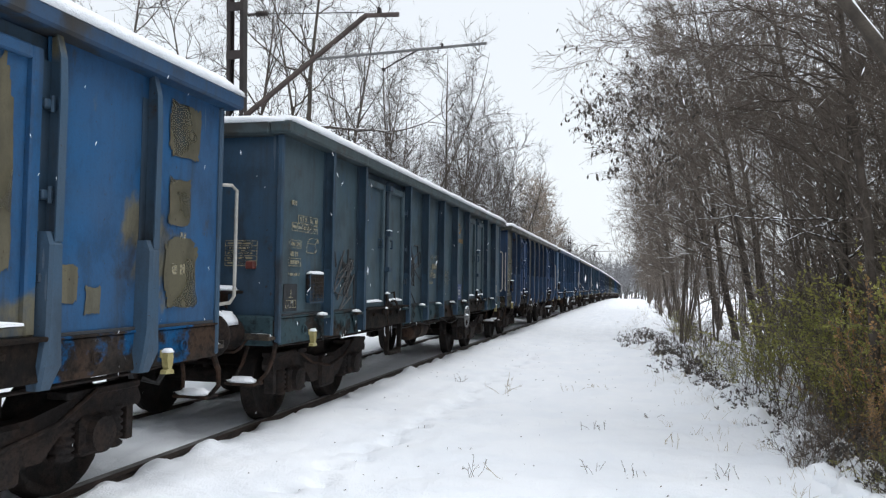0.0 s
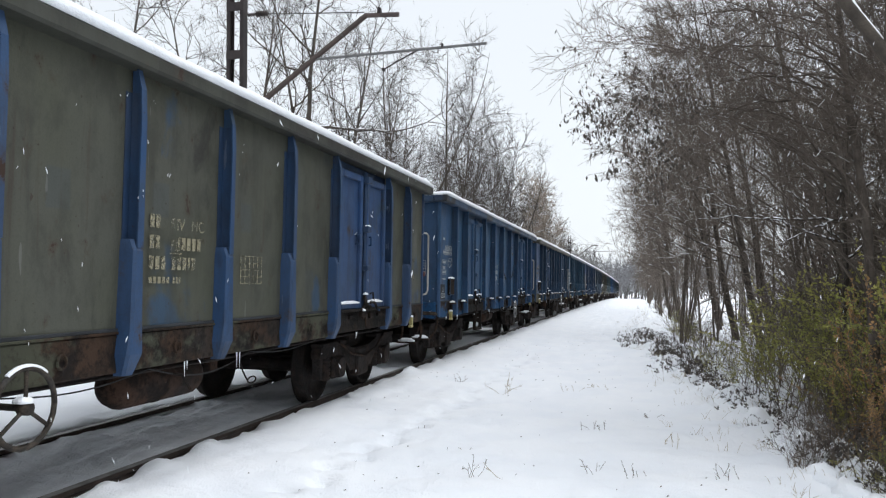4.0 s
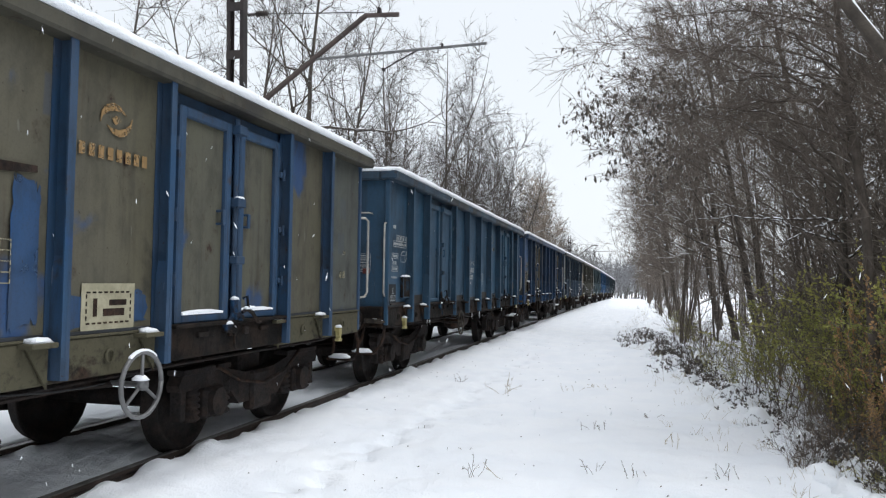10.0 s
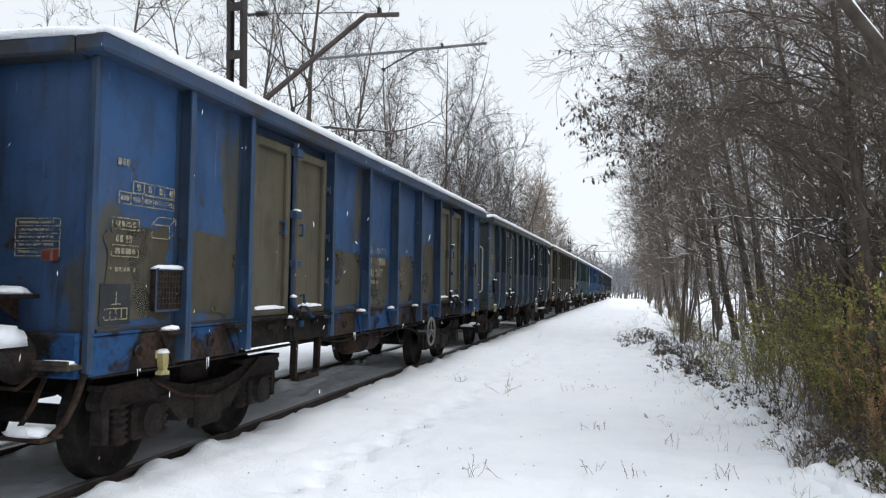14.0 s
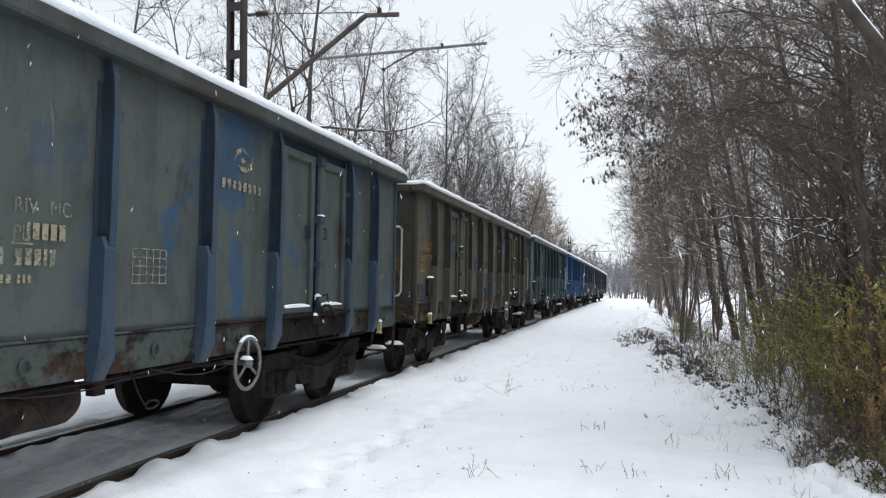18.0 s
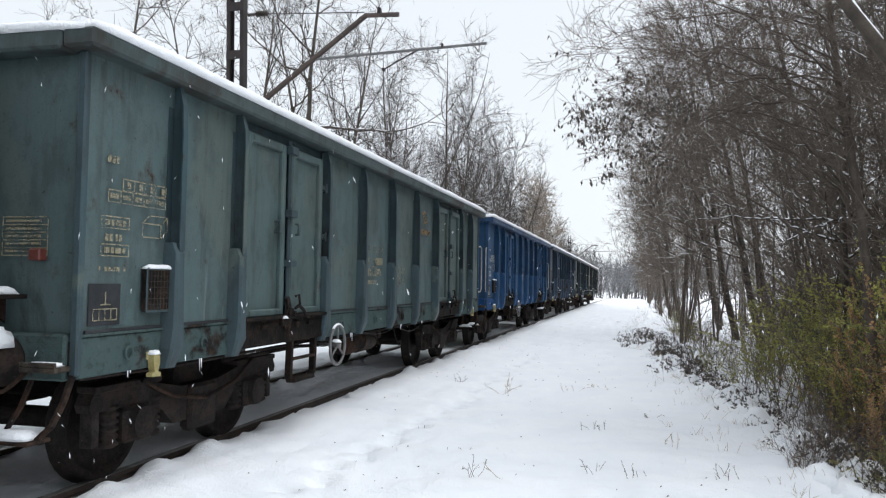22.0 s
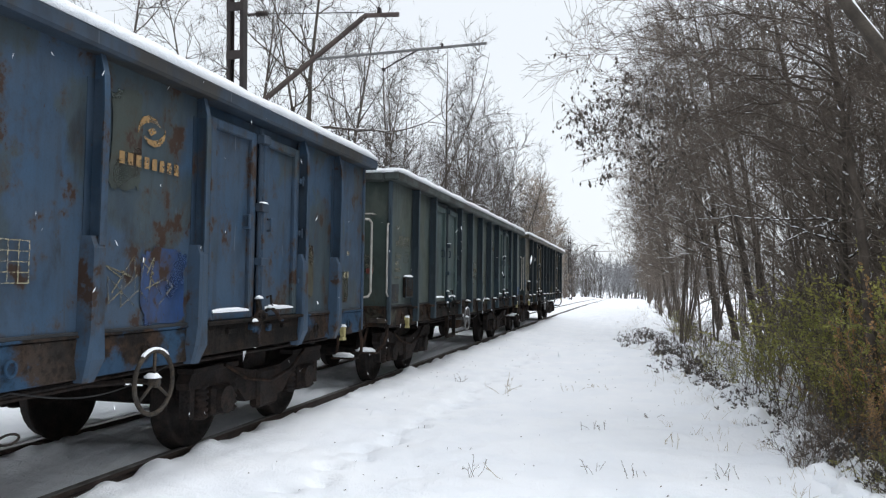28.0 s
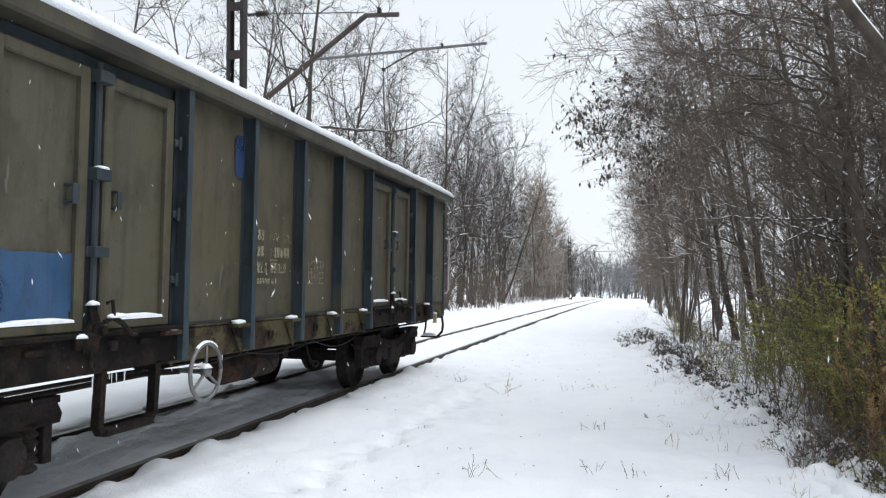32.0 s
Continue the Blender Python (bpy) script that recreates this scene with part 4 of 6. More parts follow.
        put("tail_lamp_holder", shared(f"tail_lamp_holder|{e}", lambda: Shape().box(1.02, min(ye - 0.06 * e, ye + 0.02 * e), 1.69, 1.11, max(ye - 0.06 * e, ye + 0.02 * e), 1.77, 0.01)), M["red"], wagon, "red reflector block")
    # underside
    put("underframe", shared("underframe|", underframe), M["steel_dark"], wagon)
    put("floor_plate", shared("floor_plate|", lambda: Shape().box(-W + 0.15, -HALF + 0.08, FLOOR - 0.028, W - 0.15, HALF - 0.08, FLOOR + 0.02)), M["rust"], wagon)
    put("load_snow", shared("load_snow|", lambda: Shape().box(-W + 0.25, -HALF + 0.18, FLOOR + 0.02, W - 0.25, HALF - 0.18, FLOOR + 0.10, 0.03)), M["snow"], wagon)
    put("brake_cylinder", shared("brake_cylinder|", lambda: Shape().lathe([(-0.5, 0.0), (-0.48, 0.17), (-0.42, 0.2), (0.42, 0.2), (0.48, 0.17), (0.5, 0.0)], (0.45, -0.8, 0.92), 16, "y"), True), M["steel_dark"], wagon)
    put("air_tank", shared("air_tank|", lambda: Shape().lathe([(-0.58, 0.0), (-0.565, 0.08), (-0.53, 0.14), (-0.47, 0.17), (-0.45, 0.176), (-0.05, 0.176), (-0.045, 0.182), (-0.02, 0.182), (-0.015, 0.176), (0.45, 0.176), (0.47, 0.17), (0.53, 0.14), (0.565, 0.08), (0.58, 0.0)], (1.02, -0.40, 0.755), 18, "y"), True), M["rust"], wagon, "long brown air tank under the sill")
    put("brake_rod", shared("brake_rod|", lambda: Shape().tube([(0.3, -3.2, 0.80), (0.3, 3.2, 0.80)], 0.018, 6).tube([(0.65, -3.3, 0.86), (0.65, 2.6, 0.84)], 0.014, 6).tube([(0.5, -0.4, 1.0), (0.5, -0.4, 0.72)], 0.03, 6).box(0.35, -0.5, 0.74, 0.6, -0.2, 0.82)), M["steel_dark"], wagon)
    put("brake_valve", shared("brake_valve|", lambda: Shape().box(0.8, -0.7, 0.76, 1.0, -0.45, 0.95, 0.02).tube([(0.95, -0.55, 0.85), (1.35, -0.5, 0.82), (1.4, -0.45, 0.70)], 0.012, 6)), M["rust"], wagon)
    put("valve_bracket", shared("valve_bracket|", lambda: Shape().box(1.05, 0.3, 0.74, 1.13, 0.42, 0.94)), M["rust"], wagon)
    put("release_rod", shared("release_rod|", lambda: Shape().tube([(1.3, 0.45, 0.94), (1.33, 0.52, 0.74), (1.34, 0.58, 0.66)] + [(1.35, 0.66 - 0.08 * math.cos(a), 0.645 + 0.03 * math.sin(a)) for a in [6.2832 * i / 14 for i in range(15)]], 0.008, 6)), M["steel_dark"], wagon)
    yw, zw, rw = spec.get("wheel_y", 1.76), spec.get("wheel_z", 0.85 + spec.get("wheel_up", 0.0)), spec.get("wheel_r", 0.225)
    if yw:
        put("brake_wheel", shared(f"brake_wheel|{yw}{zw}{rw}", lambda: ring_wheel(yw, zw, rw), True), M[spec.get("wheel_mat", "arm_grey")], wagon, "round spoked hand brake wheel")
        put("wheel_rod", shared(f"wheel_rod|{yw}{zw}", lambda: Shape().tube([(1.30, yw, zw - 0.01), (1.15, yw - 0.25, 0.84), (1.0, yw - 1.6, 0.80)], 0.022, 6)), M["steel_dark"], wagon)
        if "wheel_z" not in spec:
            put("wheel_snow", shared(f"wheel_snow|{yw}{zw}", lambda: Shape().lump(W + 0.03, yw, zw + 0.03, 0.05, 0.05, 0.035, random.Random(2)), True), M["snow"], wagon)
            put("wheel_snow", shared(f"wheel_snow_top|{yw}{zw}", lambda: Shape().tube([(W + 0.04, yw + (rw + 0.01) * math.cos(a), zw + (rw + 0.01) * math.sin(a)) for a in [0.9 + 0.13 * i for i in range(11)]], 0.015, 6)), M["snow"], wagon)
    y0, y1 = -DOOR_Y + 0.10, -DOOR_Y + 0.72
    ring = [(y0, 0.98), (y0 - 0.02, 0.60), (y0 + 0.03, 0.535), (y1 - 0.06, 0.535), (y1, 0.60), (y1 + 0.03, 0.98)]
    inner = [(y0 + 0.05, 0.98), (y0 + 0.03, 0.615), (y0 + 0.055, 0.58), (y1 - 0.085, 0.58), (y1 - 0.045, 0.615), (y1 - 0.03, 0.98)]
    def stirrup():
        s = Shape()
        for i in range(5):
            s.prism([ring[i], ring[i + 1], inner[i + 1], inner[i]], "x", W - 0.115, W - 0.05 + 0.02 * (i == 2))
        return s
    if spec.get("step") == "rung":
        put("rung", shared(f"rung|{lay}", lambda: Shape().box(W - 0.11, y0 + 0.03, 0.76, W - 0.045, y1 - 0.03, 0.785)), M["rust"], wagon)
    if spec.get("step", True):
        put("stirrup", shared(f"stirrup|{lay}", stirrup), M["grease"], wagon, "bent rusty stirrup step under the doors")
    put("brake_pipe", shared("brake_pipe|", lambda: Shape().tube([(1.22, -6.2, 0.90), (1.22, -5.2, 0.88), (1.20, -2.6, 0.885), (1.22, 0.2, 0.87), (1.21, 2.7, 0.885), (1.22, 5.6, 0.88), (1.2, 6.2, 0.91)], 0.016, 6)), M["steel_dark"], wagon)
    put("hanging_cable", shared(f"hanging_cable|{sd % 2}", lambda: Shape().tube([(1.28, -2.4 + 4.7 * k / 45, 0.90 - (0.07, 0.12, 0.05)[k // 15 % 3 - sd % 2] * math.sin(math.pi * (k % 15) / 15)) for k in range(46)], 0.006, 5)), M["rubber"], wagon)
    rg = random.Random(40 + sd % 3)
    def icicles():
        s = Shape()
        for i in range(5):
            yc, most = rg.uniform(-6.3, 6.3), rg.uniform(0.05, 0.17)
            for k in range(rg.randint(2, 4)):
                y, l = yc + rg.uniform(-0.045, 0.045), most * rg.uniform(0.25, 1.0)
                s.tube([(W - 0.10, y, SILL + 0.005), (W - 0.10, y, SILL - l * 0.5), (W - 0.10, y + 0.003, SILL - l)], [0.005, 0.003, 0.001], 5)
        return s
    tagged(put("icicles", shared(f"icicles|{sd % 3}", icicles), M["snow"], wagon), kind="stuff")
    # bogies
    for e in (-1, 1):
        yb = 4.42 * e
        bogie = put("bogie", shared(f"bogie|{e}", lambda: Shape().box(-0.95, yb - 0.22, 0.48, 0.95, yb + 0.22, 0.84, 0.03).box(-0.35, yb - 0.3, 0.80, 0.35, yb + 0.3, 0.90, 0.03)), M["steel_dark"], wagon)
        for side in (-1, 1):
            put("side_frame", shared(f"side_frame|{e}{side}", lambda: bogie_side(yb, side)), M["steel_dark"], bogie)
            put("brake_hanger", shared(f"brake_hanger|{e}{side}", lambda: Shape().tube([(1.09 * side, yb - 0.9, 0.78), (1.11 * side, yb - 0.5, 0.60), (1.12 * side, yb, 0.52), (1.11 * side, yb + 0.5, 0.60), (1.09 * side, yb + 0.9, 0.78)], 0.018, 6)), M["rust"], bogie)
            put("damper", shared(f"damper|{e}{side}", lambda: Shape().box(min(0.98 * side, 1.10 * side), yb - 0.22, 0.26, max(0.98 * side, 1.10 * side), yb + 0.22, 0.66, 0.03)), M["steel_dark"], bogie)
            for a in (-1, 1):
                put("axle_box", shared(f"axle_box|{e}{side}{a}", lambda: axle_box(yb + a * 0.93, side)), M["steel_dark"], bogie)
                for dy in (-0.26, 0.26):
                    put("coil_spring", shared(f"coil_spring|{e}{side}{a}{dy}", lambda: coil(yb + a * 0.93 + dy, side, 0.31, 6, 0.085), True), M["steel_dark"], bogie)
                put("brake_block", shared(f"brake_block|{e}{side}{a}", lambda: Shape().box(0.68 * side - 0.05, yb + a * 0.46 - 0.05, 0.30, 0.68 * side + 0.05, yb + a * 0.46 + 0.05, 0.62, 0.02)), M["rust"], bogie)
        for a in (-1, 1):
            axle = put("wheelset", shared("wheelset|", lambda: Shape().lathe([(-1.0, 0.0), (-1.0, 0.07), (-0.8, 0.085), (0.8, 0.085), (1.0, 0.07), (1.0, 0.0)], (0, 0, 0), 14)), M["wheel"], wagon, at=pose(0, yb + a * 0.93, 0.455))
            for side in (-1, 1):
                put("wheel", shared(f"wheel|{side}", lambda: wheel_shape(side), True), M["wheel"], axle)
            wheelsets.append(axle)
    # document box and lettering on the near side
    box = put("document_box", shared("document_box|", lambda: Shape().box(FACE + 0.008, -5.80, 1.34, FACE + 0.060, -5.42, 1.66, 0.012)), latch_mat, wagon, "small wire-fronted document holder")
    put("box_rim", shared("box_rim|", lambda: outline(FACE + 0.058, -5.795, -5.425, 1.345, 1.655, 1, 1, 0.016)), frame_mat, box)
    tagged(put("wire_front", shared("wire_front|", lambda: outline(FACE + 0.060, -5.785, -5.435, 1.355, 1.645, 9, 7, 0.004)), M["wheel_old"], box), kind="stuff")
    put("box_snow", shared("box_snow|", lambda: Shape().lump(FACE + 0.036, -5.61, 1.655, 0.036, 0.20, 0.032, random.Random(6)), True), M["snow"], wagon)
    mark_wagon(wagon, spec, rng)
    return wagon


def end_plate(ye, e):
    s = plate(0, -W + 0.12, W - 0.12, FLOOR - 0.02, CORNICE, 3 * e, 0.02, 1)
    s.v = [(b, ye - 0.06 * e + a * e, c) for a, b, c in s.v]
    return s


def outline(x, y0, y1, z0, z1, cols, rows, t=0.010):
    """A ruled table as painted lines."""
    s = Shape()
    for i in range(cols + 1):
        y = y0 + (y1 - y0) * i / cols
        s.box(x, y - t / 2, z0, x + 0.004, y + t / 2, z1, 0.001)
    for j in range(rows + 1):
        z = z0 + (z1 - z0) * j / rows
        s.box(x + 0.0005, y0, z - t / 2, x + 0.0045, y1, z + t / 2, 0.001)
    return s


def mark_wagon(wagon, spec, rng):
    x = FACE + 0.010
    posts = LAYOUTS[spec.get("lay", "wide")][0]
    PANELS = bays(posts)
    mid = sum(PANELS[5]) / 2
    ink = M[spec.get("ink", "ink_white")]
    # emblem and word mark as plain shapes
    if spec.get("emblem"):
        me, ye, ze = M[spec["emblem"]], mid + spec.get("emb", 0.02), 2.67
        def crescent(turn):
            """A worn curved stroke that rises, thickens and hooks round the diamond."""
            mid_line = [(-0.165, -0.035), (-0.15, 0.02), (-0.10, 0.065), (-0.03, 0.088), (0.04, 0.082), (0.10, 0.05)]
            half = (0.004, 0.016, 0.024, 0.024, 0.018, 0.004)
            up = [(a - 0.3 * h, b + h) for (a, b), h in zip(mid_line, half)]
            low = [(a + 0.3 * h, b - h) for (a, b), h in zip(mid_line, half)]
            return Shape().prism([(ye + turn * a, ze + turn * b) for a, b in up + low[::-1]], "x", x, x + 0.004)
        put("emblem_stroke", shared(f"emblem_stroke|{ye}", lambda: crescent(1)), me, wagon, "worn curved stroke of the emblem")
        put("emblem_stroke", shared(f"emblem_stroke_low|{ye}", lambda: crescent(-1)), me, wagon, "worn curved stroke of the emblem")
        put("emblem_diamond", shared(f"emblem_diamond|{ye}", lambda: Shape().prism([(ye - 0.05, ze + 0.0), (ye + 0.01, ze + 0.035), (ye + 0.05, ze + 0.0), (ye - 0.01, ze - 0.035)], "x", x, x + 0.004)), me, wagon, "small worn diamond of the emblem")
        for k in range(8):
            put("word_mark", shared(f"word_mark|{ye}{k}", lambda: Shape().box(x, ye - 0.36 + k * 0.093, 2.385, x + 0.004, ye - 0.305 + k * 0.093, 2.47, 0.001)), me, wagon, "worn painted bar" if k == 0 else "")
    # running number block and technical tables
    ny = PANELS[3][0] + 0.26
    lettering("RIV", 0.13, on_side(ny + 0.26, 1.965, x), ink, wagon)
    lettering("PL", 0.13, on_side(ny + 0.26, 1.80, x), ink, wagon)
    put("underline", shared(f"underline|{ny}", lambda: Shape().box(x, ny + 0.255, 1.776, x + 0.004, ny + 0.42, 1.788, 0.001)), ink, wagon)
    lettering("MC", 0.13, on_side(ny + 0.54, 1.965, x), ink, wagon)
    tagged(put("number_mark", shared(f"number_mark|{ny}", lambda: bars([([0.05, 0.05], 0.10, 0.022), ([0.05, 0.05, -0.22, 0.025, 0.05, 0.05, 0.05, 0.05], 0.10, 0.022), ([0.05] * 3 + [-0.06] + [0.05] * 3 + [0.025, 0.05], 0.10, 0.024), ([0.035] * 5 + [-0.03, 0.02, 0.02, 0.02], 0.05, 0.02)], ny, 2.065, x, 0, 0)), ink, wagon), kind="stuff")
    put("load_table", shared("load_table|", lambda: outline(x, -6.03, -5.53, 2.195, 2.275, 4, 1, 0.008)), ink, wagon)
    put("load_table", shared("load_table_low|", lambda: outline(x, -6.18, -5.53, 2.105, 2.187, 5, 1, 0.008)), ink, wagon)
    tagged(put("load_table_mark", shared("load_table_mark|", lambda: bars([([0.04, -0.075, 0.04, -0.075, 0.04, -0.075, 0.04], 0.045, 0.018)], -5.985, 2.258, x, 0, 0).add(*(lambda q: (q.v, q.f))(bars([([0.085] * 5, 0.036, 0.045)], -6.16, 2.165, x, 0, 0)))), ink, wagon), kind="stuff")
    for k, z in enumerate((1.925, 1.735)):
        put("data_frame", shared(f"data_frame|{k}", lambda: outline(x, -6.24, -5.95, z, z + 0.078, 1, 1, 0.008)), ink, wagon)
        tagged(put("data_mark", shared(f"data_frame_mark|{k}", lambda: bars([([0.05, 0.03, 0.06, 0.03], 0.040, 0.016)], -6.205, z + 0.058, x, 0, 0)), ink, wagon), kind="stuff")
    tagged(put("data_mark", shared("data_row|", lambda: bars([([0.03, 0.03, -0.02, 0.02, 0.03], 0.05, 0.014)], -6.20, 1.885, x, 0, 0).add(*(lambda q: (q.v, q.f))(bars([([0.02, -0.03, 0.03, 0.03, 0.03, 0.03, -0.03, 0.02], 0.03, 0.012)], -6.26, 1.66, x, 0, 0))).add(*(lambda q: (q.v, q.f))(bars([([0.035, 0.03, 0.03], 0.05, 0.014)], -6.20, 2.42, x, 0, 0)))), ink, wagon), kind="stuff")
    def crate():
        q = outline(x, -5.80, -5.58, 1.885, 1.985, 1, 1, 0.008)
        for (a, b), (c, d) in (((-5.80, 1.985), (-5.72, 2.045)), ((-5.72, 2.045), (-5.50, 2.045)), ((-5.50, 2.045), (-5.58, 1.985)), ((-5.50, 2.045), (-5.50, 1.945)), ((-5.50, 1.945), (-5.58, 1.885))):
            q.tube([(x + 0.002, a, b), (x + 0.002, c, d)], 0.004, 4)
        return q
    put("volume_sign", shared("volume_sign|", crate), ink, wagon, "outline drawing of a crate")
    field = put("axle_field", shared("axle_field|", lambda: Shape().box(x - 0.004, -6.34, 1.265, x, -6.02, 1.545, 0.001)), M["field_shade"], wagon, "dark painted field")
    put("axle_diagram", shared("axle_diagram|", lambda: outline(x + 0.002, -6.30, -6.06, 1.30, 1.375, 4, 1, 0.008).box(x + 0.002, -6.186, 1.40, x + 0.006, -6.174, 1.49, 0.001).box(x + 0.002, -6.23, 1.40, x + 0.006, -6.13, 1.409, 0.001)), ink, field)
    tagged(put("inspection_grid", shared("inspection_grid|", lambda: outline(x, 0.32, 0.72, 1.55, 1.80, 5, 4, 0.007)), ink, wagon), kind="stuff")
    tagged(put("data_mark", shared("data_mark|", lambda: bars([([0.03, 0.03], 0.05, 0.02)], 5.85, 1.95, x, 0, 0).box(x, 5.75, 1.62, x + 0.004, 5.81, 1.70, 0.001).box(x, 5.86, 1.62, x + 0.004, 5.92, 1.70, 0.001)), ink, wagon), kind="stuff")
    # end wall: warning signs and table
    ye = -HALF - 0.0
    if spec.get("signs"):
        y = ye + 0.052
        sx, sz = spec.get("sign_at", (0.84, 2.56))
        dull = spec["signs"] == "dull"
        def tri(xc, zc, r):
            return [(xc - r, zc - r * 0.8), (xc + r, zc - r * 0.8), (xc, zc + r)]
        if spec["signs"] == "full":
            q = spec.get("spare_at", (sx - 0.02, sz + 0.29))
            put("warning_sign", shared(f"warning_sign|{q}", lambda: Shape().prism(tri(*q, 0.075), "y", y - 0.006, y)), M["sign_yellow"], wagon, "triangular yellow warning sign")
        pl = put("safety_sign", shared(f"safety_sign|{sx}{sz}", lambda: Shape().box(sx - 0.10, y - 0.006, sz - 0.19, sx + 0.10, y, sz + 0.19, 0.002)), M["sign_dull" if dull else "sign_cyan"], wagon, "square safety sign")
        put("sign_triangle", shared(f"sign_triangle|{sx}{sz}", lambda: Shape().prism(tri(sx, sz + 0.10, 0.085), "y", y - 0.010, y - 0.006)), M["sign_pale" if dull else "sign_green"], pl)
        put("sign_disc", shared(f"sign_disc|{sx}{sz}", lambda: Shape().lathe([(0.0, 0.088), (-0.005, 0.088), (-0.005, 0.0)], (sx, y - 0.006, sz - 0.092), 20, "y")), M["sign_pale" if dull else "sign_yellow"], pl)
        put("sign_mark", shared(f"sign_mark|{sx}{sz}", lambda: Shape().box(sx - 0.035, y - 0.014, sz - 0.135, sx + 0.035, y - 0.0112, sz - 0.05, 0.001)), M["ink_black"], pl)
    def ends():
        s = outline(0, 0, 0.42, 1.725, 1.98, 1, 5, 0.008)
        for j in range(5):
            s.box(0, 0.03, 1.745 + j * 0.05, 0.004, 0.36, 1.762 + j * 0.05, 0.001)
        s.v = [(0.76 + b * 0.85, ye + 0.046 - 0.004 - a, c) for a, b, c in s.v]
        return s
    tagged(put("end_table", shared("end_table|", ends), ink, wagon), kind="stuff")
    for y0, y1, z0, z1, colour, *deep in spec.get("coats", ()):
        y0, y1 = shifted(y0, posts), shifted(y1, posts)
        rs = random.Random(round(y0 * 100 + z0 * 10))
        cy, cz, hy, hz, sd = (y0 + y1) / 2, (z0 + z1) / 2, (y1 - y0) / 2, (z1 - z0) / 2, rs.random() * 70
        ring = []
        for i in range(72):
            a = 2 * math.pi * i / 72
            c, q = math.cos(a), math.sin(a)
            f = 0.93 + 0.22 * noise.noise(Vector((c * 1.3, q * 1.3, sd))) + 0.12 * noise.noise(Vector((c * 6, q * 6, sd))) + 0.07 * noise.noise(Vector((c * 17, q * 17, sd)))
            ring.append((cy + hy * min(f, 1.0) * math.copysign(abs(c) ** 0.30, c), cz + hz * f * math.copysign(abs(q) ** 0.30, q)))
        xx = (FACE + 0.008) if not deep else (W - 0.115 + 0.012)
        tint = wagon_paint("repaint_coat", colour, tuple(v * 0.8 for v in colour), 0.3, spec["seed"] + 50 + y0, spec["rust"], ragged=True)
        put("repaint_patch", fix_normals(Shape().prism(ring, "x", xx, xx + 0.0012).mesh("repaint_patch")), tint, wagon, "patch of another coat of paint")
    if spec.get("load_label"):
        dark = spec["load_label"] == "navy"
        lb = put("cargo_label", shared(f"cargo_label|{mid}", lambda: Shape().box(x, mid - 0.27, 1.23, x + 0.004, mid + 0.27, 1.55, 0.001)), M["navy" if dark else "label_cream"], wagon, "cargo label with a dashed border")
        def dashes():
            s = Shape()
            for i in range(8):
                y = mid - 0.225 + i * 0.057
                for z in (1.285, 1.49):
                    s.box(x + 0.004, y, z - 0.006, x + 0.007, y + 0.036, z + 0.006, 0.001)
            for i in range(4):
                z = 1.305 + i * 0.048
                for y in (mid - 0.225, mid + 0.225):
                    s.box(x + 0.004, y - 0.006, z, x + 0.007, y + 0.006, z + 0.03, 0.001)
            s.box(x + 0.004, mid - 0.16, 1.33, x + 0.007, mid - 0.12, 1.45, 0.001).box(x + 0.004, mid - 0.06, 1.33, x + 0.007, mid + 0.16, 1.38, 0.001).box(x + 0.004, mid, 1.40, x + 0.007, mid + 0.18, 1.44, 0.001)
            return s
        tagged(put("label_marks", shared(f"label_marks|{mid}", dashes), M["ink_white" if dark else "rust"], lb), kind="stuff")
    for scar, z_off in (("arc", 0), ("line", 0)):
        if spec.get("scar") != scar:
            continue
        runs = (((0.40, 2.02), (0.52, 1.90), (0.66, 1.80), (0.85, 1.72), (0.97, 1.70)), ((2.08, 2.10), (2.05, 1.95), (1.95, 1.84), (1.72, 1.74), (1.30, 1.70))) if scar == "arc" else (((-1.94, 2.27), (-1.6, 2.26), (-1.36, 2.23), (-1.2, 2.22)), ((-0.95, 2.25), (-0.6, 2.24), (-0.2, 2.22)), ((0.14, 2.23), (0.55, 2.21), (0.95, 2.23)))
        for run in [[(shifted(a, posts), b) for a, b in r] for r in runs]:
            s = Shape()
            k2 = len(run)
            wd = [0.006 + 0.028 * math.sin(math.pi * (i + 0.5) / k2) for i in range(k2)]
            ring = [(yy, zz + w2) for (yy, zz), w2 in zip(run, wd)] + [(yy, zz - w2) for (yy, zz), w2 in reversed(list(zip(run, wd)))]
            for i in range(k2 - 1):
                s.prism([ring[i], ring[i + 1], ring[2 * k2 - 2 - i], ring[2 * k2 - 1 - i]], "x", x - 0.003, x + 0.0015)
            put("scraped_scar", fix_normals(s.mesh("scraped_scar")), M["rust"], wagon, "rusty scraped scar in the paint")
    if spec.get("sticker"):
        put("sticker", shared("sticker|", lambda: Shape().box(x, 5.80, 1.34, x + 0.004, 5.98, 1.53, 0.001)), M["white"], wagon, "white paper sticker")
    for k in spec.get("scrawl", ()):
        rs = random.Random(spec["seed"] * 7 + k)
        a, b = PANELS[k]
        s = Shape()
        big = spec.get("scrawl_size", 1.0)
        for j in range(rs.randint(6, 9)):
            y, z = rs.uniform(a + 0.2, b - 0.2), rs.uniform(1.45, 1.65 + 0.35 * (big > 1))
            pts = [(x + 0.002, min(max(y + rs.uniform(-0.22, 0.22) * big, a + 0.12), b - 0.12), z + rs.uniform(-0.2, 0.2) * big) for i in range(4)]
            fine = []
            for i in range(13):
                u = i / 12 * 2.999
                q, f = int(u), u - int(u)
                fine.append(Vector(pts[q]).lerp(Vector(pts[q + 1]), f * f * (3 - 2 * f)))
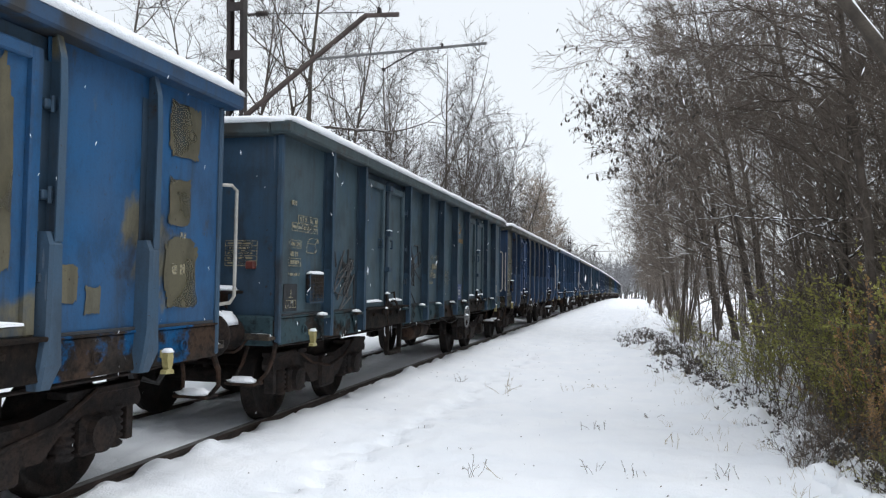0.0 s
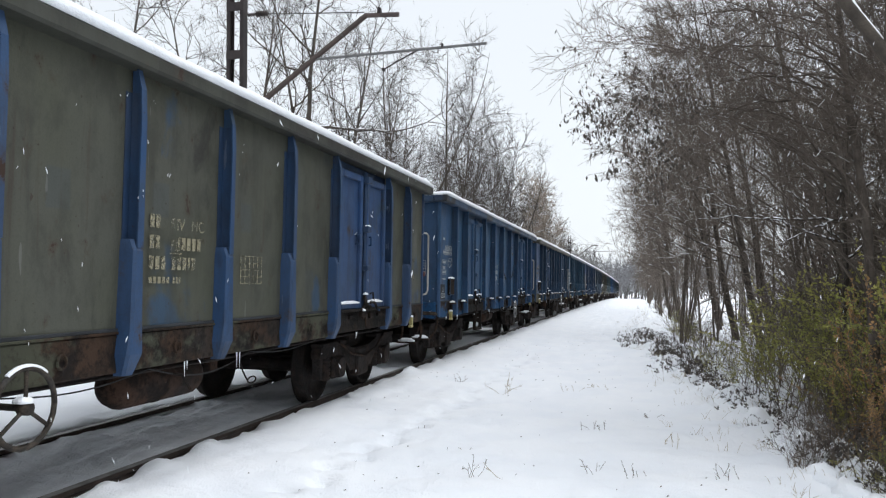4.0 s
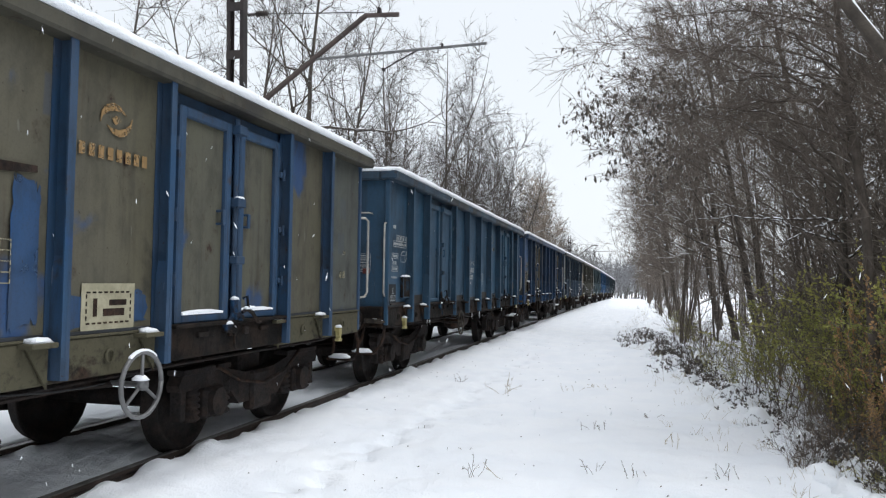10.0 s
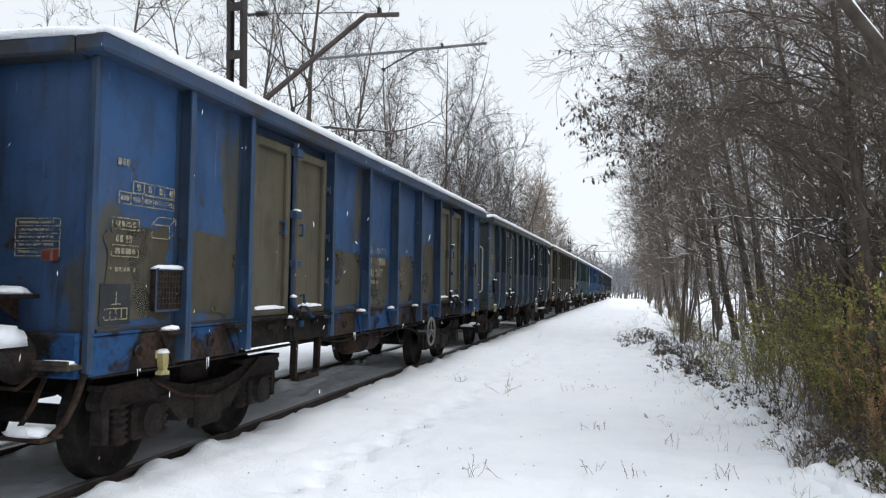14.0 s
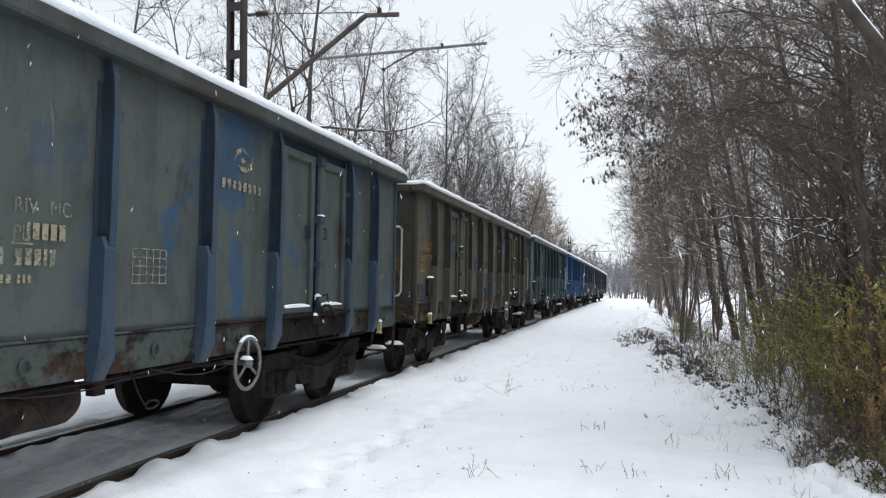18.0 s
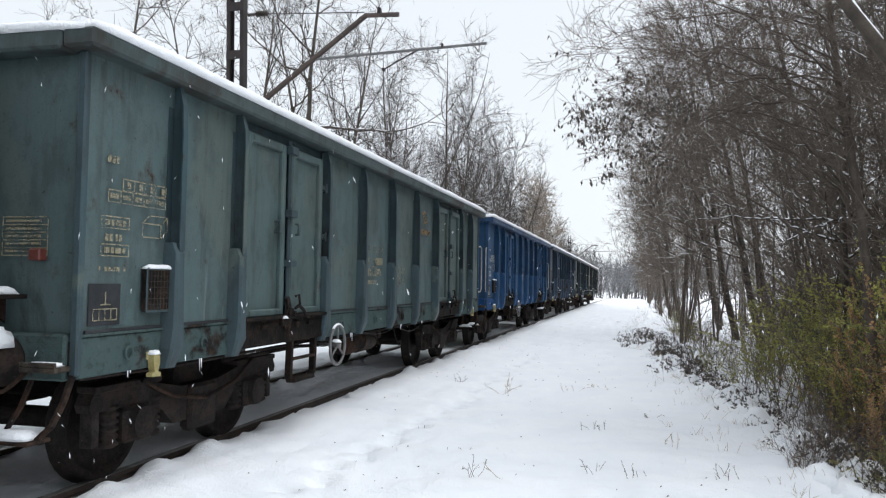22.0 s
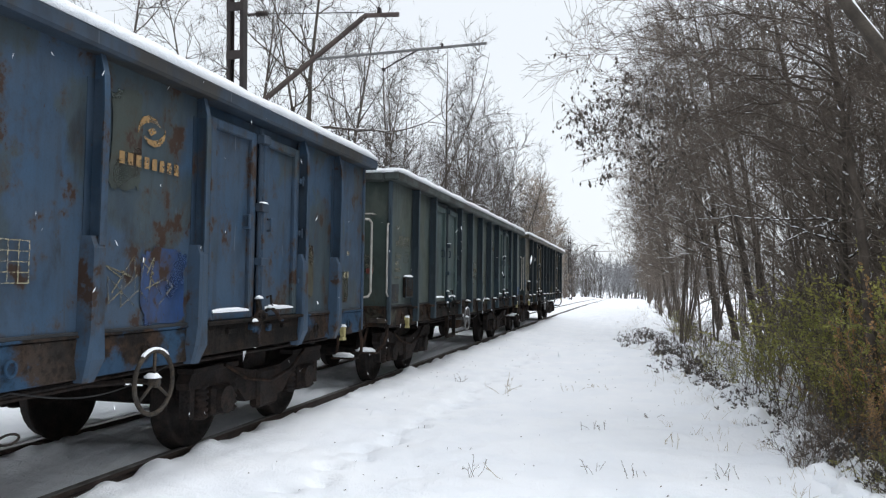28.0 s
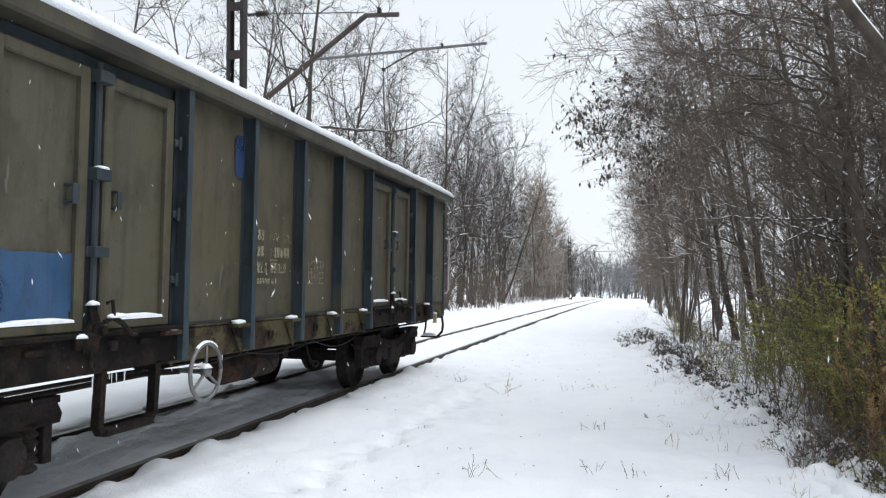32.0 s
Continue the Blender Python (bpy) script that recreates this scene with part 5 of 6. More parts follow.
            s.tube(fine, 0.006 * big, 4)
        tagged(put("scrawl", fix_normals(s.mesh("scrawl")), M[spec.get("scrawl_ink", "ink_black")], wagon, "sprayed scrawl"), kind="stuff")


BLUE, BRIGHT, TEAL, OLIVE, GREY = (0.035, 0.125, 0.27), (0.006, 0.115, 0.30), (0.075, 0.135, 0.15), (0.14, 0.12, 0.068), (0.075, 0.115, 0.14)
wheelsets = []
WAGONS = [
    ("olive open wagon with blue touch-ups, the last of the train", dict(seed=1, lay="even", build="flange", base=OLIVE, patch=(0.10, 0.095, 0.06), amount=0.3, rust=0.5, post=(0.045, 0.075, 0.095), end=(0.05, 0.085, 0.09), door=(0.13, 0.115, 0.066), emblem="", ink="ink_cream", signs="dull", sign_at=(0.825, 2.635), wheel_y=-1.95, coats=((-4.10, -3.30, 1.30, 1.78, (0.03, 0.13, 0.30), 1), (-5.28, -4.80, 1.33, 1.58, (0.02, 0.08, 0.32)), (-4.12, -4.0, 1.8, 2.9, (0.03, 0.13, 0.30), 1), (-1.3, -1.12, 2.5, 2.9, (0.02, 0.07, 0.22)), (-6.3, -6.12, 1.3, 1.7, (0.03, 0.12, 0.26))))),
    ("grey-green open wagon with faded orange lettering", dict(seed=2, lay="even", build="flange", sill_cover=0.35, sill=(0.10, 0.10, 0.075), base=(0.098, 0.140, 0.130), patch=(0.115, 0.140, 0.115), amount=0.4, rust=0.45, post=(0.045, 0.085, 0.115), door=(0.085, 0.145, 0.145), emblem="ink_faint", ink="ink_faint", coats=((5.45, 6.40, 1.23, 1.48, (0.03, 0.12, 0.30)), (4.35, 4.6, 1.3, 2.9, (0.045, 0.10, 0.16))), wheel_y=-1.80, end=(0.06, 0.095, 0.08), signs=True)),
    ("rust-flecked dark blue open wagon with sprayed scrawls", dict(seed=3, base=(0.040, 0.096, 0.175), patch=(0.06, 0.088, 0.10), amount=0.5, rust=1.4, emblem="ink_orange", ink="ink_cream", scrawl=(5,), scrawl_ink="ink_faint", wheel_mat="wheel_old", coats=((1.6, 2.12, 1.25, 1.82, (0.018, 0.075, 0.24)), (-0.9, -0.3, 2.2, 2.8, (0.075, 0.085, 0.06)), (1.25, 1.6, 2.2, 2.9, (0.06, 0.08, 0.07)), (4.4, 4.75, 1.4, 2.0, (0.10, 0.095, 0.055)), (5.45, 5.9, 1.3, 1.7, (0.075, 0.085, 0.06))))),
    ("clean bright blue open wagon with white lettering", dict(seed=4, base=BRIGHT, patch=(0.008, 0.10, 0.26), amount=0.3, rust=0.05, rim=(0.02, 0.09, 0.24), rim_patch=(0.018, 0.07, 0.18), sill_cover=1.5, sill=(0.03, 0.12, 0.33), emblem="ink_white", ink="ink_white", snowy=False, wheel_y=-2.25, signs="full", sign_at=(1.06, 2.80), spare_at=(0.80, 2.90))),
    ("pale teal open wagon with dark blue posts", dict(seed=5, wheel_y=-2.35, step="rung", sill_cover=0.95, base=(0.112, 0.185, 0.19), patch=(0.13, 0.175, 0.16), amount=0.4, rust=0.5, post=(0.058, 0.115, 0.135), door=(0.108, 0.178, 0.178), sill=(0.10, 0.155, 0.155), emblem="ink_orange", ink="ink_cream", snowy=False)),
    ("olive open wagon with patchy blue touch-ups", dict(seed=6, base=(0.138, 0.112, 0.06), patch=(0.035, 0.085, 0.15), amount=0.2, rust=0.7, post=(0.085, 0.083, 0.06), door=(0.125, 0.108, 0.06), coats=((1.20, 2.14, 2.40, 2.98, (0.045, 0.10, 0.165)), (1.2, 1.5, 1.75, 2.1, (0.045, 0.10, 0.165)), (1.85, 2.1, 1.5, 1.7, (0.045, 0.10, 0.16)), (4.5, 4.8, 1.3, 1.6, (0.05, 0.10, 0.15)), (-4.04, -3.84, 1.95, 2.4, (0.045, 0.10, 0.155), 1), (-3.72, -3.42, 2.05, 2.55, (0.045, 0.10, 0.155), 1), (-2.10, -1.75, 2.35, 2.72, (0.045, 0.10, 0.155)), (-1.5, -1.18, 1.85, 2.15, (0.05, 0.10, 0.145)), (-0.98, -0.05, 1.72, 2.1, (0.04, 0.10, 0.165)), (-0.8, -0.08, 1.24, 1.66, (0.05, 0.10, 0.14)), (0.1, 0.9, 1.25, 1.7, (0.045, 0.09, 0.14)), (-2.1, -1.6, 1.23, 1.38, (0.045, 0.10, 0.155)), (-6.2, -5.6, 1.24, 1.55, (0.03, 0.08, 0.17))), emblem="ink_orange", ink="ink_orange", end=(0.075, 0.075, 0.05))),
    ("grey-green and blue blotched open wagon", dict(seed=7, base=(0.095, 0.12, 0.11), patch=(0.03, 0.10, 0.20), amount=0.3, rust=0.6, post=(0.034, 0.075, 0.13), emblem="ink_cream", ink="ink_cream", end=(0.07, 0.09, 0.085))),
    ("blue open wagon with olive-brown lower patches", dict(seed=8, build="flange", wheel_y=1.72, wheel_z=0.76, base=(0.03, 0.11, 0.28), patch=(0.105, 0.095, 0.06), coats=tuple((a + 0.06, b - 0.06, FLOOR + 0.04, 1.98 if k < 5 else 2.2, (0.105, 0.09, 0.055)) for k, (a, b) in enumerate(bays(DRAWN[1:-1]))), amount=0.35, rust=0.5, post=(0.03, 0.09, 0.20), door=OLIVE, dooramt=0.2, emblem="", ink="ink_cream")),
    ("blue-green open wagon with white lettering and hung icicles", dict(seed=9, build="flange", wheel_y=-2.23, wheel_z=0.80, wheel_mat="wheel_old", step=False, sill_cover=0.12, coats=((5.0, 5.28, 1.42, 1.62, (0.24, 0.21, 0.12)),) + tuple((a + 0.07, b - 0.05, FLOOR + 0.012, FLOOR + 0.07 + 0.05 * ((k * 5) % 3), (0.05, 0.033, 0.022)) for k, (a, b) in enumerate(bays(DRAWN[1:-1]))), base=(0.032, 0.118, 0.215), patch=(0.036, 0.125, 0.225), amount=0.3, rust=0.3, emblem="ink_cream", ink="ink_white", signs=True, sign_at=(0.835, 2.515), snowy=False)),
    ("blue open wagon with beige-olive repainted panels", dict(seed=10, lay="even", build="flange", plainframe=False, scar="line", load_label="cream", base=(0.15, 0.135, 0.085), patch=(0.025, 0.095, 0.26), amount=0.20, rust=0.7, coats=((-2.12, -1.18, 1.25, 1.62, (0.025, 0.10, 0.25)), (1.16, 2.1, 1.25, 1.5, (0.025, 0.10, 0.25)), (-4.03, -3.35, 1.31, 1.72, (0.025, 0.10, 0.25), 1), (-3.08, -2.92, 1.31, 2.85, (0.025, 0.10, 0.25), 1), (-4.03, -3.85, 1.9, 2.88, (0.025, 0.10, 0.25), 1), (-0.98, -0.75, 1.3, 2.9, (0.025, 0.10, 0.25)), (0.75, 1.0, 1.28, 2.2, (0.025, 0.10, 0.25))), sill=(0.14, 0.13, 0.085), sill_cover=0.9, post=(0.028, 0.095, 0.205), door=(0.145, 0.14, 0.095), dooramt=0.12, end=(0.025, 0.10, 0.27), emblem="ink_orange", ink="ink_cream", odd={0: (0.03, 0.10, 0.27), 7: (0.115, 0.125, 0.105)})),
    ("plain mid-blue open wagon with scratched arcs", dict(seed=11, build="flange", scar="arc", base=(0.03, 0.12, 0.275), patch=(0.035, 0.125, 0.25), amount=0.4, rust=0.15, emblem="ink_cream", ink="ink_white", snowy=True)),
    ("blue open wagon with faded olive panels and warning signs", dict(seed=12, wheel_y=-2.33, wheel_mat="wheel_old", step="rung", base=(0.10, 0.105, 0.075), patch=(0.04, 0.09, 0.16), amount=0.12, rust=0.7, post=(0.025, 0.085, 0.21), door=(0.028, 0.10, 0.27), dooramt=0.2, end=(0.025, 0.075, 0.17), emblem="", ink="ink_cream", signs="full", sign_at=(1.075, 2.57))),
    ("dull grey-blue open wagon with orange emblem and black scrawls", dict(seed=13, lay="even", build="flange", wheel_r=0.2, wheel_up=0.04, sill_cover=0.85, sill=(0.06, 0.11, 0.13), base=(0.062, 0.12, 0.155), patch=(0.05, 0.11, 0.17), amount=0.5, rust=0.4, post=(0.035, 0.095, 0.165), emblem="ink_orange", ink="ink_cream", scrawl=(1, 2), scrawl_size=1.5, load_label="navy", sticker=True, end=(0.035, 0.10, 0.18), rim=(0.06, 0.10, 0.115))),
    ("bright blue open wagon with large beige patches", dict(seed=14, base=BRIGHT, patch=(0.19, 0.165, 0.09), coats=((5.62, 6.12, 1.35, 1.90, (0.15, 0.135, 0.08)), (5.64, 5.98, 1.98, 2.40, (0.15, 0.135, 0.08)), (5.62, 6.10, 2.52, 2.98, (0.15, 0.135, 0.08)), (4.68, 4.86, 1.34, 1.54, (0.17, 0.16, 0.11)), (4.36, 4.62, 1.42, 1.66, (0.19, 0.17, 0.10)), (3.30, 4.0, 1.55, 2.85, (0.16, 0.14, 0.08), 1)), amount=0.15, rust=0.3, post=(0.045, 0.11, 0.19), emblem="", ink="ink_cream")),
]
train = [make_wagon(label, spec) for label, spec in WAGONS]


# ---- trees and shrubs ----
def bough(rng, a, d, length, r, segs, wander, lift):
    """A wandering tapered path from a, in the direction d."""
    pts, radii, q, d = [a.copy()], [r], a.copy(), d.normalized()
    for i in range(segs):
        d = (d + Vector((rng.gauss(0, wander), rng.gauss(0, wander), rng.gauss(0, wander) + lift))).normalized()
        q = q + d * (length / segs)
        pts.append(q.copy())
        radii.append(max(r * (1 - 0.85 * (i + 1) / segs), 0.002))
    return pts, radii


def off_branch(rng, d, spread):
    """A direction that leaves d by about spread radians."""
    side = d.cross(Vector((rng.gauss(0, 1), rng.gauss(0, 1), rng.gauss(0, 1)))).normalized()
    return (d * math.cos(spread) + side * math.sin(spread)).normalized()


def grow_tree(seed, height, r, limbs, twigs, spread=0.75, lift=0.12, bare=0.3, limb_len=0.4, twig_len=1.0, stems=1, lean=(0, 0), leaves=0, droop=0.0, leaf=0.05, twig_r=0.0055, snow=0.5, bias=None, taper=0.75, segs=(4, 3, 1), fork=(5, 4), limb_r=0.55, crook=0.10):
    """Shapes of a bare tree: trunk with limbs, twigs, snow lying on the limbs, and withered leaves."""
    rng = random.Random(seed)
    trunk, fine, white, foliage = Shape(), Shape(), Shape(), Shape()

    def lay_snow(pts, radii):
        for i in range(len(pts) - 1):
            d = pts[i + 1] - pts[i]
            if abs(d.normalized().z) < 0.75 and rng.random() < snow:
                k = max(radii[i] * 0.8, 0.006)
                up = Vector((0, 0, radii[i] * 0.75 + 0.002))
                mid = pts[i].lerp(pts[i + 1], rng.uniform(0.35, 0.65)) + up
                white.tube([pts[i] + up * 0.5, mid, pts[i + 1] + up * 0.5], [k * 0.3, k * 0.8, k * 0.3], 4, False)

    def twiggery(a, d, length, rad, level):
        pts, radii = bough(rng, a, d, length, rad, segs[level], crook * 1.4, lift * 0.5 - droop)
        fine.tube(pts, radii, 3, False)
        if rng.random() < snow * 0.5:
            lay_snow(pts[:3], radii[:3])
        if leaves and level >= 1:
            for i in range(leaves):
                if rng.random() < 0.7:
                    q = pts[rng.randint(1, len(pts) - 1)]
                    hang_leaf(q)
        if level < 2:
            for i in range(rng.randint(fork[level] - 1, fork[level] + 1)):
                j = rng.randint(1, len(pts) - 1)
                dd = (pts[j] - pts[j - 1]).normalized()
                twiggery(pts[j], off_branch(rng, dd, rng.uniform(0.35, 0.9)), length * rng.uniform(0.4, 0.65), max(rad * 0.6, 0.0025), level + 1)

    def hang_leaf(q):
        l = leaf * rng.uniform(0.7, 1.4)
        d = Vector((rng.gauss(0, 0.5), rng.gauss(0, 0.5), -1)).normalized()
        s = d.cross(Vector((rng.gauss(0, 1), rng.gauss(0, 1), 0.1))).normalized() * l * 0.3
        k = d.cross(s).normalized() * l * 0.12
        foliage.add([tuple(q), tuple(q + d * l * 0.5 + s + k), tuple(q + d * l), tuple(q + d * l * 0.5 - s + k)], [(0, 1, 2), (0, 2, 3)])

    for st in range(stems):
        d0 = Vector((lean[0] + rng.gauss(0, 0.05 + 0.12 * (stems > 1)), lean[1] + rng.gauss(0, 0.05 + 0.12 * (stems > 1)), 1))
        a0 = Vector((rng.gauss(0, 0.15), rng.gauss(0, 0.15), -0.25)) if stems > 1 else Vector((0, 0, -0.25))
        tp, tr = bough(rng, a0, d0, height * rng.uniform(0.9, 1.0), r, 14, 0.05, 0.03)
        tr = [r * (1 - 0.93 * (i / 14) ** 0.9) for i in range(15)]
        trunk.tube(tp, tr, 8)
        for i in range(limbs):
            u = bare + (1 - bare) * (i + rng.random()) / limbs
            j = min(int(u * 14), 13)
            f = u * 14 - j
            q = tp[j].lerp(tp[j + 1], f)
            dd = off_branch(rng, (tp[j + 1] - tp[j]).normalized(), spread * rng.uniform(0.7, 1.25))
            if bias is not None:
                dd = (dd + Vector(bias) * rng.uniform(0.2, 1.0)).normalized()
            ll = height * limb_len * (1.1 - taper * u) * rng.uniform(0.7, 1.2)
            lr = max(tr[j] * limb_r, 0.012)
            lp, lrad = bough(rng, q, dd, ll, lr, 7, crook, lift - droop * 0.6)
            trunk.tube(lp, lrad, 5, False)
            lay_snow(lp, lrad)
            for k in range(twigs):
                j2 = rng.randint(1, 7)
                e = (lp[j2] - lp[j2 - 1]).normalized()
                twiggery(lp[j2], off_branch(rng, e, rng.uniform(0.4, 0.9)), twig_len * rng.uniform(0.6, 1.2) * (0.6 + 0.04 * height), twig_r * 1.5, 0 if rng.random() < 0.5 else 1)
    return trunk, fine, white, foliage


def tree_kind(name, label, category, group, shapes, trunk_mat, twig_mat, leaf_mat=None):
    """A tree as a thing with its parts; the first of its kind, far below ground until copied."""
    root = tagged(new(name), label, category, group)
    trunk, fine, white, foliage = shapes
    put("trunk", trunk.mesh("trunk", True), trunk_mat, root)
    tagged(put("crown", fine.mesh("crown"), twig_mat, root, "dense bare twigs"), kind="stuff")
    if white.v:
        tagged(put("branch_snow", white.mesh("branch_snow"), M["snow"], root, "snow lying on the branches"), kind="stuff")
    if foliage.v:
        put("foliage", foliage.mesh("foliage"), leaf_mat, root, "withered hanging leaves")
    return root


def plant(kinds, places, rng, lo=0.85, hi=1.15):
    """Sets copies of the kinds at the places; the first place of each kind takes the original."""
    used = set()
    for i, (x, y, *size) in enumerate(places):
        k = size[1] if len(size) > 1 else rng.randrange(len(kinds))
        s = size[0] if size else rng.uniform(lo, hi)
        m = Matrix.LocRotScale((x, y, ground_height(x, y) - 0.03), Euler((0, 0, rng.uniform(0, 6.28) if len(size) < 3 else size[2])), (s, s, s * rng.uniform(0.95, 1.08)))
        ob = kinds[k]
        if k in used:
            ob = copy_thing(kinds[k], Matrix())
        used.add(k)
        ob.matrix_basis = m


rng = random.Random(77)
LEFT_KINDS = [
    tree_kind("bare_tree", "tall bare tree with snow-dusted branches behind the track", "tree", "trees behind the track", grow_tree(101, 15, 0.15, 15, 7, 0.95, 0.07, 0.2, 0.40, 1.15, segs=(5, 3, 2), fork=(5, 4), twig_r=0.0105, snow=0.9, limb_r=0.62, crook=0.26), M["bark"], M["twig_left"]),
    tree_kind("bare_tree", "tall bare grey tree with upswept twigs behind the track", "tree", "trees behind the track", grow_tree(102, 15, 0.13, 17, 7, 0.85, 0.09, 0.15, 0.36, 1.1, segs=(5, 3, 2), fork=(5, 4), twig_r=0.0095, snow=0.9, limb_r=0.62, crook=0.25), M["bark"], M["twig_grey"]),
    tree_kind("bare_tree", "many-stemmed bare tree with snow-dusted branches behind the track", "tree", "trees behind the track", grow_tree(103, 13, 0.10, 8, 7, 0.9, 0.07, 0.12, 0.36, 1.1, 3, segs=(5, 3, 2), fork=(5, 3), twig_r=0.0095, snow=0.9, limb_r=0.62, crook=0.25), M["bark"], M["twig_left"]),
    tree_kind("bare_birch", "slender birch with hanging reddish-brown twigs", "tree", "trees behind the track", grow_tree(104, 14, 0.09, 24, 8, 0.6, 0.06, 0.10, 0.20, 1.0, 1, droop=0.16, segs=(3, 2, 1), twig_r=0.021, snow=0.1), M["birch"], M["twig_warm"]),
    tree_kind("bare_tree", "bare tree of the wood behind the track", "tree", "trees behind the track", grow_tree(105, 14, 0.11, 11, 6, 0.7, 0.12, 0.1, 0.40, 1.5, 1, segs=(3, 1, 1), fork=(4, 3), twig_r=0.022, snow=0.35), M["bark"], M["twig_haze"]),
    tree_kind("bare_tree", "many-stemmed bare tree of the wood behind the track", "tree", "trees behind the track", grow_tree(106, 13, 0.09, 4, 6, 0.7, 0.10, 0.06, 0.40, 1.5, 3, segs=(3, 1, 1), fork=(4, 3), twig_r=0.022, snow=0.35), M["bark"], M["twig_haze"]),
]
places = [(-7.2, 26, 1.12, 0), (-6.6, 36, 1.05, 2), (-8.0, 33, 1.1, 1), (-9.5, 27, 1.0, 1), (-6.0, 44, 1.0, 0), (-6.8, 52, 1.05, 1), (-9, 40, 1.05, 2), (-10.5, 34, 1.1, 0), (-13, 29, 1.1, 1), (-15.5, 27, 1.05, 2), (-18, 30, 1.1, 0), (-12, 42, 1.1, 1), (-6.2, 48, 1.0, 2), (-7.5, 58, 1.0, 0), (-5.8, 62, 0.95, 2), (-7.0, 84, 0.96, 3), (-6.2, 86, 1.0, 3), (-5.6, 88, 0.92, 3), (-5.0, 87, 0.80, 3), (-6.6, 90, 0.92, 3), (-7.7, 82, 0.92, 3), (-5.2, 94, 0.78, 3), (-5.0, 99, 0.72, 3), (-10.0, 46, 1.05, 0), (-9.0, 53, 1.0, 1), (-8.6, 64, 1.0, 2), (-7.0, 68, 1.0, 1)]
for i in range(58):
    y = 50 + 150 * (i / 58) ** 1.2
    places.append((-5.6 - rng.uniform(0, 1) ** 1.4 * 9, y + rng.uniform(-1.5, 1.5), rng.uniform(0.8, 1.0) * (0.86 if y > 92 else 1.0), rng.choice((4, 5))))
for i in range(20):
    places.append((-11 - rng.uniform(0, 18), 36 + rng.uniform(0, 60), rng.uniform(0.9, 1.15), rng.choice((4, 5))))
plant(LEFT_KINDS, places, rng)


def right_label(what):
    return what + " by the path"


def grow_boughs(seed, trunk, boughs, twig_n, leaves, leaf=0.052, twig_len=0.50, twig_r=0.0042, r=0.07, snow=0.12, ridge=False, rise=0.55, thick=0.015, load=0.6):
    """A tree whose long boughs arch from its trunk to the given tips, with twigs along them."""
    rg = random.Random(seed)
    wood, fine, white, foliage = Shape(), Shape(), Shape(), Shape()
    wood.tube(trunk, [r * (1 - 0.75 * i / (len(trunk) - 1)) for i in range(len(trunk))], 8)

    if ridge:
        # snow on the back of the slanting trunk
        for i in range(len(trunk) - 1):
            a, b = Vector(trunk[i]), Vector(trunk[i + 1])
            up = (b - a).normalized().cross(Vector((0, 1, 0))).normalized()
            up = up if up.z > 0 else -up
            for j in range(4):
                u = (i + j / 4) / (len(trunk) - 1)
                k = r * (1 - 0.75 * u)
                q = [a.lerp(b, min(1.0, (j + f) / 4)) + up * k * 0.78 for f in (0, 0.5, 1.05)]
                white.tube(q, [k * 0.3, k * rg.uniform(0.3, 0.5), k * 0.3], 6, False)

    def spray(a, d, length, rad, level, leafy):
        pts, radii = bough(rg, a, d, length, rad, (5, 4, 2)[level], 0.28, -0.02 - 0.03 * leafy)
        fine.tube(pts, radii, 3, False)
        if leafy:
            for i in range(leaves):
                if rg.random() < 0.6:
                    q = pts[rg.randint(1, len(pts) - 1)]
                    l = leaf * rg.uniform(0.6, 1.3)
                    e = Vector((rg.gauss(0, 0.35), rg.gauss(0, 0.35), -1)).normalized()
                    s = e.cross(Vector((rg.gauss(0, 1), rg.gauss(0, 1), 0.1))).normalized() * l * 0.24
                    foliage.add([tuple(q), tuple(q + e * l * 0.5 + s), tuple(q + e * l), tuple(q + e * l * 0.5 - s)], [(0, 1, 2), (0, 2, 3)])
        if level < 2:
            for i in range((5, 4)[level]):
                j = rg.randint(1, len(pts) - 1)
                spray(pts[j], off_branch(rg, (pts[j] - pts[j - 1]).normalized(), rg.uniform(0.3, 0.8)), length * rg.uniform(0.45, 0.75), max(rad * 0.65, 0.0018), level + 1, leafy)

    for tip, leafy in boughs:
        tip = Vector(tip) + (Vector((0.48, 0, 1.02)) if leafy else Vector((1.10, 0, 0.12)))
        k = rg.uniform(0.25, 0.75)
        i = int(k * (len(trunk) - 1))
        a = Vector(trunk[i]).lerp(Vector(trunk[i + 1]), k * (len(trunk) - 1) - i)
        mid = a.lerp(tip, 0.5) + Vector((0, rg.uniform(-0.2, 0.2), rise + 0.2 * rg.random()))
        pts = []
        for j in range(15):
            u = j / 14
            q = a * (1 - u) ** 2 + mid * 2 * u * (1 - u) + tip * u * u
            pts.append(q + Vector((rg.gauss(0, 0.02), rg.gauss(0, 0.02), rg.gauss(0, 0.02))))
        radii = [thick * (1 - 0.88 * j / 14) for j in range(15)]
        wood.tube(pts, radii, 5, False)
        for j in range(14):
            if rg.random() < snow:
                up = Vector((0, 0, radii[j] * 0.8))
                white.tube([pts[j] + up * 0.4, pts[j].lerp(pts[j + 1], 0.5) + up, pts[j + 1] + up * 0.4], [radii[j] * load * 0.5, radii[j] * load, radii[j] * load * 0.5], 4, False)
        for j in range(twig_n):
            u = rg.randint(3, 14)
            d = (pts[u] - pts[u - 1]).normalized()
            spray(pts[u], off_branch(rg, d, rg.uniform(0.3, 0.9)), twig_len * rg.uniform(0.6, 1.4), 0.0042, 0 if rg.random() < 0.6 else 1, leafy and u > 11)
    return wood, fine, white, foliage


